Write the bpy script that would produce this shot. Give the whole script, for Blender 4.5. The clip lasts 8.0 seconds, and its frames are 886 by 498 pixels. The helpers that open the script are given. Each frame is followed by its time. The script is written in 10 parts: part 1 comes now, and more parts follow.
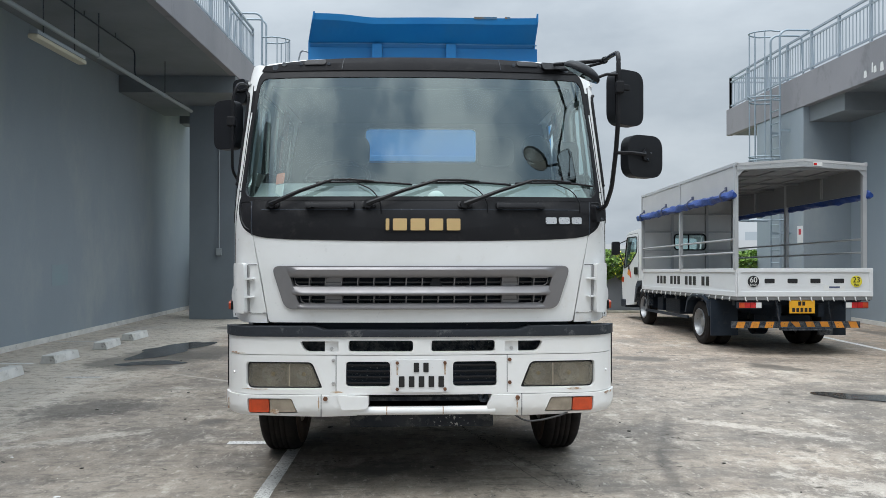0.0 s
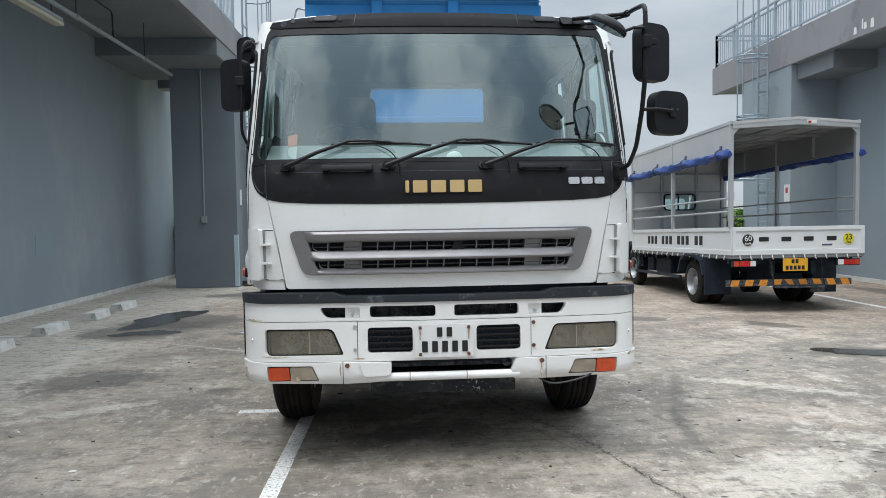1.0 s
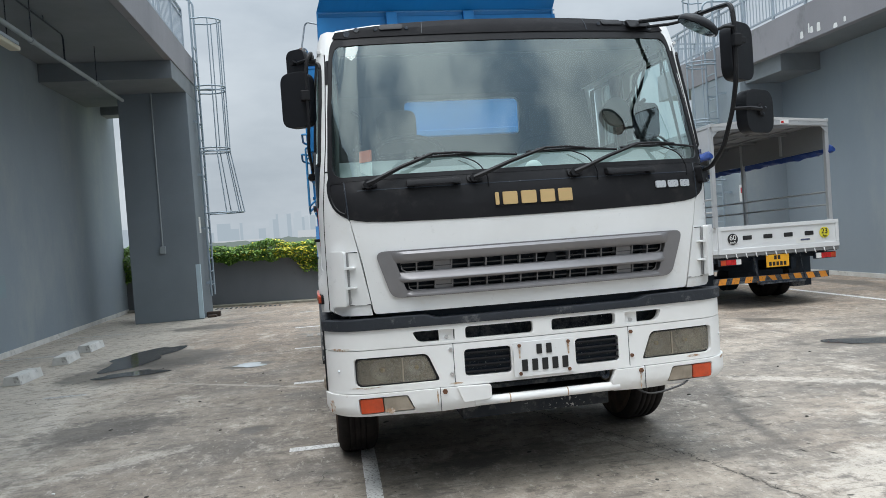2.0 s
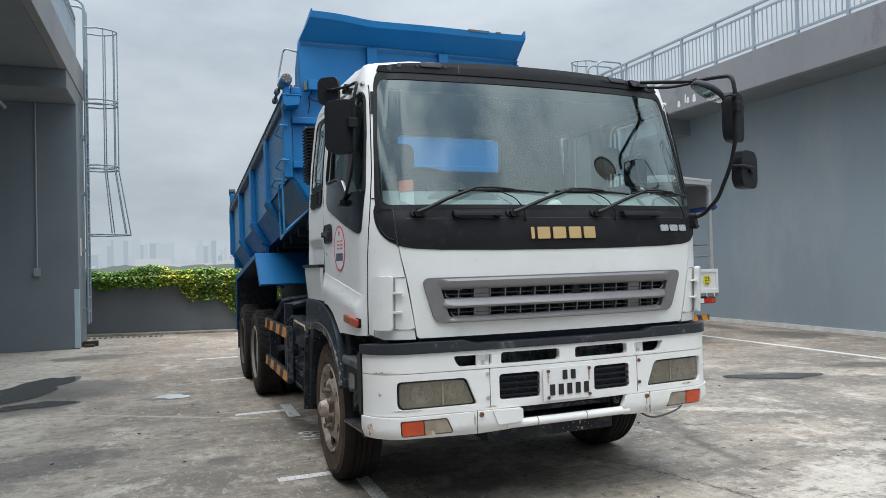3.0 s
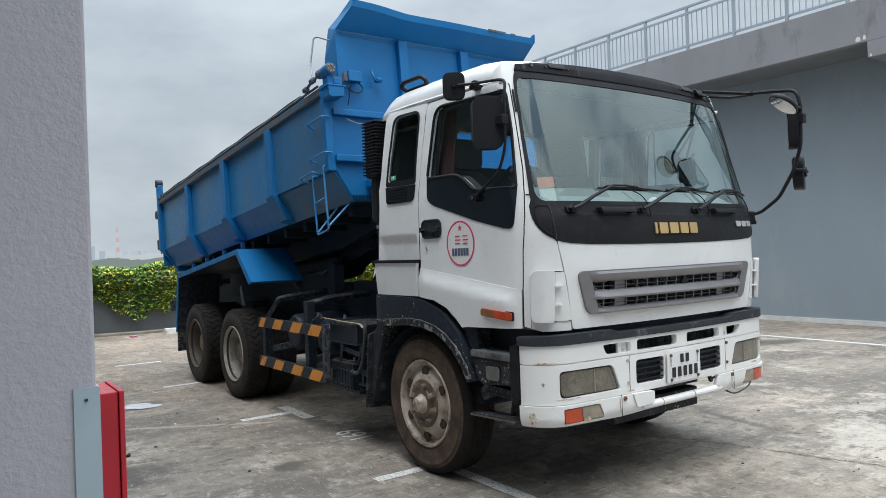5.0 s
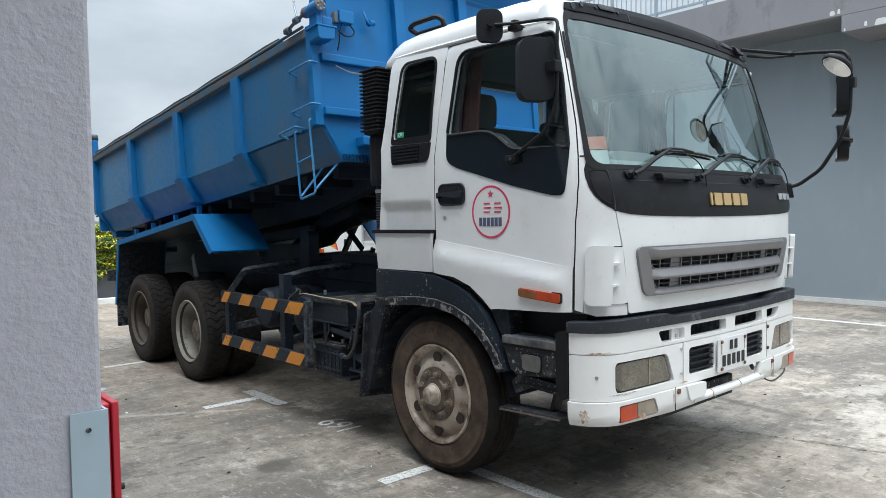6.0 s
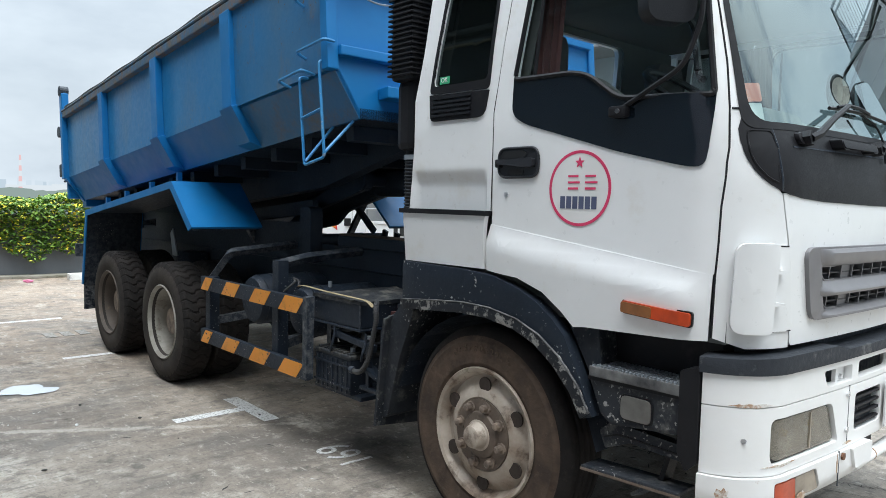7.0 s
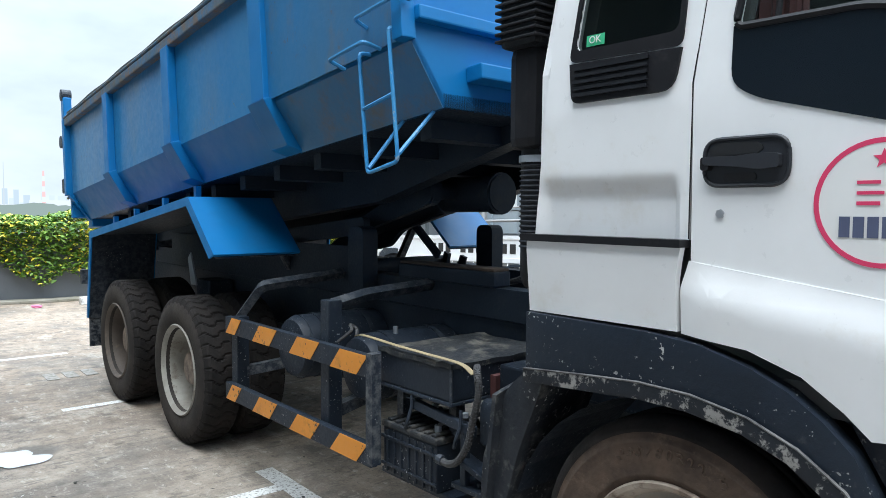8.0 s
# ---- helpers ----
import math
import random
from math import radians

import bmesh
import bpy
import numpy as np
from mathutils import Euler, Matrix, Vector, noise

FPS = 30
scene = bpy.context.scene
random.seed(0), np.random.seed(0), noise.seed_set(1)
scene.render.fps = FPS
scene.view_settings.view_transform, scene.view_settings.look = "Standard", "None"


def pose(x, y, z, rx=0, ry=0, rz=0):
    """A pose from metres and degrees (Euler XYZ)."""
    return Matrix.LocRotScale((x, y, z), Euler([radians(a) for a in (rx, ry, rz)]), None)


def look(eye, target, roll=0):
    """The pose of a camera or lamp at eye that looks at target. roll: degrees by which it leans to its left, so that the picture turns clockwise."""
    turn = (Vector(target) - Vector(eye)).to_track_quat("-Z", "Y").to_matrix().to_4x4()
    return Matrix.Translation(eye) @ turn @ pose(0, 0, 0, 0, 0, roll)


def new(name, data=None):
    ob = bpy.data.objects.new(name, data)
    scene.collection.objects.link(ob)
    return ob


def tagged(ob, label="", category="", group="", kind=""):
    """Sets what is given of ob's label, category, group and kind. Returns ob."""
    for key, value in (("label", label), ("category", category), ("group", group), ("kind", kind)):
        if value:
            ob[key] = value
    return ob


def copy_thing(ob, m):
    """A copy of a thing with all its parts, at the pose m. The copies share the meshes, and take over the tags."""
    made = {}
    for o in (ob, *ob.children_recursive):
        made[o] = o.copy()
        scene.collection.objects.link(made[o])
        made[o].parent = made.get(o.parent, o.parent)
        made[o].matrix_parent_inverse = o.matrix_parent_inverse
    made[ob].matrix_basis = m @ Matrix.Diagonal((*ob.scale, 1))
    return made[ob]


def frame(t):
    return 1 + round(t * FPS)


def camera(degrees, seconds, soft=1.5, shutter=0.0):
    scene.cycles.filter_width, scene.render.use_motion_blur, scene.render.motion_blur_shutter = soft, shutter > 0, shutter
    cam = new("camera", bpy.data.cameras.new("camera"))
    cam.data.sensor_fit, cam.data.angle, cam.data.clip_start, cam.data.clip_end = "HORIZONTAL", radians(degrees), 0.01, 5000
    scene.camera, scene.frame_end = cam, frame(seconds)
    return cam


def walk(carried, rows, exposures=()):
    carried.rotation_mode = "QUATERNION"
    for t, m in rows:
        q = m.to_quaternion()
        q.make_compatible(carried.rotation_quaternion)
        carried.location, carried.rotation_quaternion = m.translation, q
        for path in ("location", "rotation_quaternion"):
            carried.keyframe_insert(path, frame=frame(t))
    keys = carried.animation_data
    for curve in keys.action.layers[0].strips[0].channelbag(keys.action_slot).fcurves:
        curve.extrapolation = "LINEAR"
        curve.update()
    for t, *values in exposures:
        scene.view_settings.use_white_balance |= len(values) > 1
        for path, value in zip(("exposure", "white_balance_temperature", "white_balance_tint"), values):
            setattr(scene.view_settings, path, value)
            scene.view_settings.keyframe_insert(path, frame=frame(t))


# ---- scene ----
cam = camera(64.2, 8.0, soft=0.7)
PATH = [
    (0, (0.032, 0.213, 1.544), (0.077, 2.212, 1.554), -0.0),
    (0.5, (-0.024, 0.19, 1.536), (0.036, 2.189, 1.505), -0.1),
    (1, (-0.228, 0.324, 1.533), (-0.122, 2.319, 1.442), -0.9),
    (1.5, (-0.638, 0.523, 1.552), (-0.47, 2.515, 1.474), -2.8),
    (1.7, (-0.852, 0.571, 1.554), (-0.629, 2.558, 1.482), -3.7),
    (2.8, (-1.999, 0.71, 1.558), (-1.394, 2.616, 1.592), -1.9),
    (3, (-2.265, 0.724, 1.552), (-1.55, 2.591, 1.589), -1.5),
    (3.5, (-2.856, 0.829, 1.561), (-2.005, 2.639, 1.555), -2.2),
    (4, (-3.411, 0.975, 1.583), (-2.457, 2.733, 1.56), -2.5),
    (4.5, (-3.822, 1.246, 1.6), (-2.742, 2.929, 1.599), -2.3),
    (4.7, (-3.957, 1.363, 1.6), (-2.839, 3.021, 1.617), -2.4),
    (5.8, (-4.097, 2.259, 1.652), (-2.832, 3.806, 1.582), -0.9),
    (6, (-4.095, 2.463, 1.62), (-2.786, 3.973, 1.537), -0.9),
    (6.5, (-3.836, 3.017, 1.594), (-2.483, 4.486, 1.484), 0.8),
    (7, (-3.515, 3.571, 1.592), (-2.195, 5.068, 1.46), 1.3),
    (7.5, (-3.272, 4.175, 1.639), (-1.883, 5.609, 1.529), 1.9),
    (8, (-3.059, 4.743, 1.635), (-1.777, 6.274, 1.527), 0.4),
]
walk(cam, [(t, look(eye, target, roll)) for t, eye, target, roll in PATH], exposures=((0.0, 0.25, 6450, 10), (4.5, 0.22, 6450, 10), (6.0, 0.5, 6350, 9), (7.0, 0.75, 6350, 9), (8.0, 1.04, 6150, 8)))

# ---- world and light: a bright overcast sky ----
world = bpy.data.worlds.new("overcast_sky")
scene.world = world
world.use_nodes = True
wn, wl = world.node_tree.nodes, world.node_tree.links
wn.clear()
w_out = wn.new("ShaderNodeOutputWorld")
w_bg = wn.new("ShaderNodeBackground")
w_sky = wn.new("ShaderNodeTexSky")
w_sky.sky_type = "NISHITA"
w_sky.sun_disc = False
w_sky.sun_elevation = radians(58)
w_sky.sun_rotation = radians(200)
w_sky.air_density, w_sky.dust_density = 1.5, 4.0
w_co = wn.new("ShaderNodeTexCoord")
w_map = wn.new("ShaderNodeMapping")
w_map.inputs["Scale"].default_value = (2.2, 2.2, 5.5)
w_noise = wn.new("ShaderNodeTexNoise")
w_noise.inputs["Scale"].default_value = 1.3
w_noise.inputs["Detail"].default_value = 7
w_noise.inputs["Roughness"].default_value = 0.55
w_ramp = wn.new("ShaderNodeValToRGB")
w_ramp.color_ramp.elements[0].position = 0.30
w_ramp.color_ramp.elements[0].color = (5.0, 5.75, 6.5, 1)
w_ramp.color_ramp.elements[1].position = 0.72
w_ramp.color_ramp.elements[1].color = (8.2, 9.0, 9.65, 1)
w_sep = wn.new("ShaderNodeSeparateXYZ")
w_up = wn.new("ShaderNodeMapRange")          # an overcast sky is brighter towards the zenith
w_up.inputs["From Min"].default_value = 0.0
w_up.inputs["From Max"].default_value = 1.0
w_up.inputs["To Min"].default_value = 0.92
w_up.inputs["To Max"].default_value = 6.3
w_sq = wn.new("ShaderNodeMath")
w_sq.operation = "POWER"
w_sq.inputs[1].default_value = 3.0
w_mul = wn.new("ShaderNodeVectorMath")
w_mul.operation = "SCALE"
w_mix = wn.new("ShaderNodeMix")
w_mix.data_type = "RGBA"
w_mix.inputs[0].default_value = 0.93          # cloud cover over the clear sky
wl.new(w_co.outputs["Generated"], w_map.inputs["Vector"])
wl.new(w_map.outputs["Vector"], w_noise.inputs["Vector"])
wl.new(w_noise.outputs["Fac"], w_ramp.inputs["Fac"])
wl.new(w_co.outputs["Generated"], w_sep.inputs[0])
wl.new(w_sep.outputs["Z"], w_sq.inputs[0])
wl.new(w_sq.outputs[0], w_up.inputs["Value"])
w_noise2 = wn.new("ShaderNodeTexNoise")      # the cover breaks up to the south, behind the camera
w_noise2.inputs["Scale"].default_value = 4.2
w_noise2.inputs["Detail"].default_value = 6
w_noise2.inputs["Roughness"].default_value = 0.6
w_ramp2 = wn.new("ShaderNodeValToRGB")
w_ramp2.color_ramp.elements[0].position = 0.38
w_ramp2.color_ramp.elements[0].color = (2.9, 3.8, 4.8, 1)
w_ramp2.color_ramp.elements[1].position = 0.55
w_ramp2.color_ramp.elements[1].color = (8.4, 9.1, 9.4, 1)
w_south = wn.new("ShaderNodeMapRange")
w_south.inputs["From Min"].default_value = -0.10
w_south.inputs["From Max"].default_value = -0.45
w_brk = wn.new("ShaderNodeMix")
w_brk.data_type = "RGBA"
wl.new(w_co.outputs["Generated"], w_noise2.inputs["Vector"])
wl.new(w_noise2.outputs["Fac"], w_ramp2.inputs["Fac"])
wl.new(w_sep.outputs["Y"], w_south.inputs["Value"])
wl.new(w_south.outputs["Result"], w_brk.inputs[0])
wl.new(w_ramp.outputs["Color"], w_brk.inputs[6])
wl.new(w_ramp2.outputs["Color"], w_brk.inputs[7])
wl.new(w_brk.outputs[2], w_mul.inputs[0])
wl.new(w_up.outputs["Result"], w_mul.inputs["Scale"])
wl.new(w_sky.outputs["Color"], w_mix.inputs[6])
wl.new(w_mul.outputs["Vector"], w_mix.inputs[7])
wl.new(w_mix.outputs[2], w_bg.inputs["Color"])
w_bg.inputs["Strength"].default_value = 0.075
wl.new(w_bg.outputs["Background"], w_out.inputs["Surface"])

sun = new("sun", bpy.data.lights.new("sun", "SUN"))
sun.data.energy = 1.5
sun.data.angle = radians(40)
sun.data.color = (1.0, 0.97, 0.93)
sun.matrix_world = look((-7, -2, 29), (0, 6, 0))


# ---- materials ----
def nodes_of(name):
    m = bpy.data.materials.new(name)
    m.use_nodes = True
    return m, m.node_tree.nodes, m.node_tree.links, m.node_tree.nodes["Principled BSDF"]


def noise_node(n, l, co, scale, detail=6, rough=0.6, stretch=(1, 1, 1)):
    mp = n.new("ShaderNodeMapping")
    mp.inputs["Scale"].default_value = stretch
    l.new(co, mp.inputs["Vector"])
    t = n.new("ShaderNodeTexNoise")
    t.inputs["Scale"].default_value = scale
    t.inputs["Detail"].default_value = detail
    t.inputs["Roughness"].default_value = rough
    l.new(mp.outputs["Vector"], t.inputs["Vector"])
    return t.outputs["Fac"]


def ramp_node(n, l, fac, lo, hi, a=0.0, b=1.0):
    r = n.new("ShaderNodeMapRange")
    r.inputs["From Min"].default_value, r.inputs["From Max"].default_value = lo, hi
    r.inputs["To Min"].default_value, r.inputs["To Max"].default_value = a, b
    l.new(fac, r.inputs["Value"])
    return r.outputs["Result"]


def mix_node(n, l, fac, a, b):
    m = n.new("ShaderNodeMix")
    m.data_type = "RGBA"
    l.new(fac, m.inputs[0])
    for k, c in ((6, a), (7, b)):
        if isinstance(c, tuple):
            m.inputs[k].default_value = (*c, 1)
        else:
            l.new(c, m.inputs[k])
    return m.outputs[2]


def surface(name, color, rough=0.5, metal=0.0, tint=None, tint_scale=1.2, dirt=None, dirt_scale=6.0,
            dirt_lo=0.56, dirt_hi=0.72, bump=0.0, bump_scale=60, streak=(1, 1, 1), coat=0.0, spec=0.5, fleck=None, fleck_scale=70, fleck_lo=0.66, edge=None):
    """A painted or bare surface: a base colour that drifts, dirt or wear in spots, uneven gloss and fine relief."""
    m, n, l, b = nodes_of(name)
    co = n.new("ShaderNodeTexCoord").outputs["Object"]
    tint = tint or tuple(c * 0.86 for c in color)
    big = noise_node(n, l, co, tint_scale, 5, 0.6, streak)
    col = mix_node(n, l, ramp_node(n, l, big, 0.35, 0.65), color, tint)
    if dirt:
        spots = noise_node(n, l, co, dirt_scale, 8, 0.7, streak)
        mask = ramp_node(n, l, spots, dirt_lo, dirt_hi)
        col = mix_node(n, l, mask, col, dirt)
    if fleck:          # chips in the paint, gathered in patches
        chips = n.new("ShaderNodeMath")
        chips.operation = "MULTIPLY"
        l.new(ramp_node(n, l, noise_node(n, l, co, fleck_scale, 3, 0.5), fleck_lo, fleck_lo + 0.04), chips.inputs[0])
        l.new(ramp_node(n, l, noise_node(n, l, co, fleck_scale / 14, 4, 0.6), 0.45, 0.6), chips.inputs[1])
        col = mix_node(n, l, chips.outputs[0], col, fleck)
    if edge:           # bare or dusty where an edge has been rubbed
        rub = n.new("ShaderNodeMath")
        rub.operation = "MULTIPLY"
        l.new(ramp_node(n, l, n.new("ShaderNodeNewGeometry").outputs["Pointiness"], 0.57, 0.68), rub.inputs[0])
        l.new(ramp_node(n, l, noise_node(n, l, co, 22, 5, 0.7), 0.42, 0.62), rub.inputs[1])
        col = mix_node(n, l, rub.outputs[0], col, edge)
    l.new(col, b.inputs["Base Color"])
    fine = noise_node(n, l, co, bump_scale, 4, 0.6)
    l.new(ramp_node(n, l, fine, 0.3, 0.7, max(rough - 0.08, 0.02), min(rough + 0.1, 1)), b.inputs["Roughness"])
    b.inputs["Metallic"].default_value = metal
    b.inputs["Coat Weight"].default_value = coat
    b.inputs["Coat Roughness"].default_value = 0.12
    b.inputs["Specular IOR Level"].default_value = spec
    if bump:
        bp = n.new("ShaderNodeBump")
        bp.inputs["Strength"].default_value = bump
        bp.inputs["Distance"].default_value = 0.01
        l.new(fine, bp.inputs["Height"])
        l.new(bp.outputs["Normal"], b.inputs["Normal"])
    return m


def stain(n, l, co, ragged, cx, cy, rx, ry, turn=0.0, soft=0.35):
    """A mask for one stain of the floor: an oval with a wandering, soaked-out edge."""
    mp = n.new("ShaderNodeMapping")
    mp.vector_type = "TEXTURE"
    mp.inputs["Location"].default_value = (cx, cy, 0)
    mp.inputs["Rotation"].default_value = (0, 0, turn)
    mp.inputs["Scale"].default_value = (rx, ry, 1)
    l.new(co, mp.inputs["Vector"])
    far = n.new("ShaderNodeVectorMath")
    far.operation = "LENGTH"
    l.new(mp.outputs["Vector"], far.inputs[0])
    add = n.new("ShaderNodeMath")
    l.new(far.outputs["Value"], add.inputs[0])
    l.new(ragged, add.inputs[1])
    return ramp_node(n, l, add.outputs[0], 1.0 + soft / 2, 1.0 - soft / 2)


def concrete(name, damp, oil, scuffs):
    """Screed of a roof car park: warm grey cement, broad worn patches, tyre dirt, damp and oil stains, scrapes, flecks and fine pits."""
    m, n, l, b = nodes_of(name)
    co = n.new("ShaderNodeTexCoord").outputs["Object"]
    broad = noise_node(n, l, co, 0.28, 5, 0.6)
    mid = noise_node(n, l, co, 0.95, 10, 0.7, (1.0, 1.1, 1))
    smear = noise_node(n, l, co, 2.6, 9, 0.74, (0.95, 1.1, 1))
    pale = noise_node(n, l, co, 1.3, 10, 0.78, (1.2, 0.8, 1))
    fine = noise_node(n, l, co, 7.5, 9, 0.8)
    blot = noise_node(n, l, co, 3.4, 7, 0.66)
    grit = noise_node(n, l, co, 55, 5, 0.75)
    rust = noise_node(n, l, co, 0.21, 4, 0.6)
    scrape = noise_node(n, l, co, 5.0, 8, 0.72, (0.55, 2.6, 1))
    scrape2 = noise_node(n, l, co, 9.0, 7, 0.7, (1.9, 0.8, 1))
    patch = noise_node(n, l, co, 0.75, 12, 0.64, (0.8, 1.2, 1))
    ragged = ramp_node(n, l, noise_node(n, l, co, 2.1, 9, 0.68), 0.2, 0.8, -0.75, 0.75)
    fray = ramp_node(n, l, noise_node(n, l, co, 9, 8, 0.72), 0.2, 0.8, -1.0, 1.0)
    col = mix_node(n, l, ramp_node(n, l, broad, 0.38, 0.62), (0.238, 0.204, 0.168), (0.385, 0.335, 0.278))
    col = mix_node(n, l, ramp_node(n, l, patch, 0.475, 0.56, 0, 0.72), col, (0.132, 0.116, 0.100))
    col = mix_node(n, l, ramp_node(n, l, rust, 0.52, 0.68, 0, 0.5), col, (0.46, 0.355, 0.27))
    spread = n.new("ShaderNodeSeparateXYZ")
    l.new(co, spread.inputs[0])
    wide = n.new("ShaderNodeMath")
    wide.operation = "MULTIPLY"
    l.new(ramp_node(n, l, spread.outputs["Y"], 7.5, 13.0), wide.inputs[0])
    l.new(ramp_node(n, l, pale, 0.36, 0.6, 0.25, 0.75), wide.inputs[1])
    col = mix_node(n, l, wide.outputs[0], col, (0.41, 0.305, 0.222))
    col = mix_node(n, l, ramp_node(n, l, mid, 0.50, 0.64, 0, 0.72), col, (0.170, 0.152, 0.132))
    col = mix_node(n, l, ramp_node(n, l, smear, 0.50, 0.66, 0, 0.6), col, (0.138, 0.125, 0.112))
    edge = n.new("ShaderNodeMath")               # less driven on, paler, beside the west wall
    edge.operation = "MULTIPLY"
    verge = n.new("ShaderNodeMath")
    l.new(spread.outputs["X"], verge.inputs[0])
    l.new(ragged, verge.inputs[1])
    l.new(ramp_node(n, l, verge.outputs[0], -3.2, -4.2), edge.inputs[0])
    l.new(ramp_node(n, l, pale, 0.30, 0.6, 0.45, 0.85), edge.inputs[1])
    col = mix_node(n, l, edge.outputs[0], col, (0.55, 0.495, 0.42))
    col = mix_node(n, l, ramp_node(n, l, pale, 0.54, 0.64, 0, 0.72), col, (0.53, 0.478, 0.41))
    for spot in scuffs:
        col = mix_node(n, l, ramp_node(n, l, stain(n, l, co, fray, *spot), 0, 1, 0, 0.5), col, (0.55, 0.50, 0.435))
    col = mix_node(n, l, ramp_node(n, l, fine, 0.52, 0.62, 0, 0.7), col, (0.118, 0.106, 0.093))
    col = mix_node(n, l, ramp_node(n, l, fine, 0.47, 0.34, 0, 0.5), col, (0.53, 0.485, 0.425))
    col = mix_node(n, l, ramp_node(n, l, scrape, 0.55, 0.61, 0, 0.55), col, (0.115, 0.104, 0.092))
    col = mix_node(n, l, ramp_node(n, l, scrape2, 0.42, 0.36, 0, 0.5), col, (0.56, 0.515, 0.45))
    col = mix_node(n, l, ramp_node(n, l, grit, 0.56, 0.66, 0, 0.7), col, (0.085, 0.077, 0.069))
    col = mix_node(n, l, ramp_node(n, l, grit, 0.40, 0.32, 0, 0.4), col, (0.58, 0.54, 0.48))
    col = mix_node(n, l, ramp_node(n, l, blot, 0.60, 0.66, 0, 0.6), col, (0.085, 0.077, 0.068))
    wet = None
    for spot in damp:
        mask = stain(n, l, co, ragged, *spot)
        col = mix_node(n, l, ramp_node(n, l, mask, 0, 1, 0, 0.72), col, (0.098, 0.088, 0.076))
        if wet:
            both_wet = n.new("ShaderNodeMath")
            both_wet.operation = "MAXIMUM"
            l.new(wet, both_wet.inputs[0])
            l.new(mask, both_wet.inputs[1])
            wet = both_wet.outputs[0]
        else:
            wet = mask
    for spot in oil:
        col = mix_node(n, l, ramp_node(n, l, stain(n, l, co, fray, *spot), 0, 1, 0, 0.55), col, (0.070, 0.065, 0.060))
    l.new(col, b.inputs["Base Color"])
    dull = n.new("ShaderNodeMath")
    dull.operation = "SUBTRACT"
    l.new(ramp_node(n, l, mid, 0.4, 0.66, 0.8, 0.58), dull.inputs[0])
    l.new(ramp_node(n, l, wet, 0, 1, 0, 0.22), dull.inputs[1])
    l.new(dull.outputs[0], b.inputs["Roughness"])
    b.inputs["Specular IOR Level"].default_value = 0.35
    bp = n.new("ShaderNodeBump")
    bp.inputs["Strength"].default_value = 0.7
    bp.inputs["Distance"].default_value = 0.006
    l.new(fine, bp.inputs["Height"])
    l.new(bp.outputs["Normal"], b.inputs["Normal"])
    return m


def glass(name, tint, gloss=0.06, rough=0.0, power=4.5):
    m, n, l, b = nodes_of(name)
    n.remove(b)
    tr = n.new("ShaderNodeBsdfTransparent")
    tr.inputs["Color"].default_value = (*tint, 1)
    gl = n.new("ShaderNodeBsdfGlossy")
    gl.inputs["Roughness"].default_value = rough
    gl.inputs["Color"].default_value = (0.84, 0.97, 0.98, 1)
    lw = n.new("ShaderNodeLayerWeight")
    lw.inputs["Blend"].default_value = 0.5
    pw = n.new("ShaderNodeMath")
    pw.operation = "POWER"
    pw.inputs[1].default_value = power
    l.new(lw.outputs["Facing"], pw.inputs[0])
    fr = n.new("ShaderNodeMapRange")
    fr.inputs["To Min"].default_value = gloss
    fr.inputs["To Max"].default_value = 1.0
    l.new(pw.outputs[0], fr.inputs["Value"])
    mx = n.new("ShaderNodeMixShader")
    l.new(fr.outputs["Result"], mx.inputs[0])
    l.new(tr.outputs[0], mx.inputs[1])
    l.new(gl.outputs[0], mx.inputs[2])
    l.new(mx.outputs[0], n["Material Output"].inputs["Surface"])
    return m


def lens_cover(name, color, rough=0.35, trans=0.5, blotch=14):
    m, n, l, b = nodes_of(name)
    co = n.new("ShaderNodeTexCoord").outputs["Object"]
    f = noise_node(n, l, co, blotch, 6, 0.6)
    l.new(mix_node(n, l, ramp_node(n, l, f, 0.4, 0.65), color, tuple(c * 0.68 for c in color)), b.inputs["Base Color"])
    b.inputs["Roughness"].default_value = rough
    b.inputs["Transmission Weight"].default_value = trans
    b.inputs["Coat Weight"].default_value = 0.4
    return m


def glow(name, color, strength=1.0):
    m, n, l, b = nodes_of(name)
    n.remove(b)
    e = n.new("ShaderNodeEmission")
    e.inputs["Color"].default_value = (*color, 1)
    e.inputs["Strength"].default_value = strength
    l.new(e.outputs[0], n["Material Output"].inputs["Surface"])
    return m


def leafage(name, a, c):
    m, n, l, b = nodes_of(name)
    g = n.new("ShaderNodeNewGeometry")
    l.new(mix_node(n, l, g.outputs["Random Per Island"], a, c), b.inputs["Base Color"])
    b.inputs["Roughness"].default_value = 0.5
    b.inputs["Subsurface Weight"].default_value = 0.0
    return m


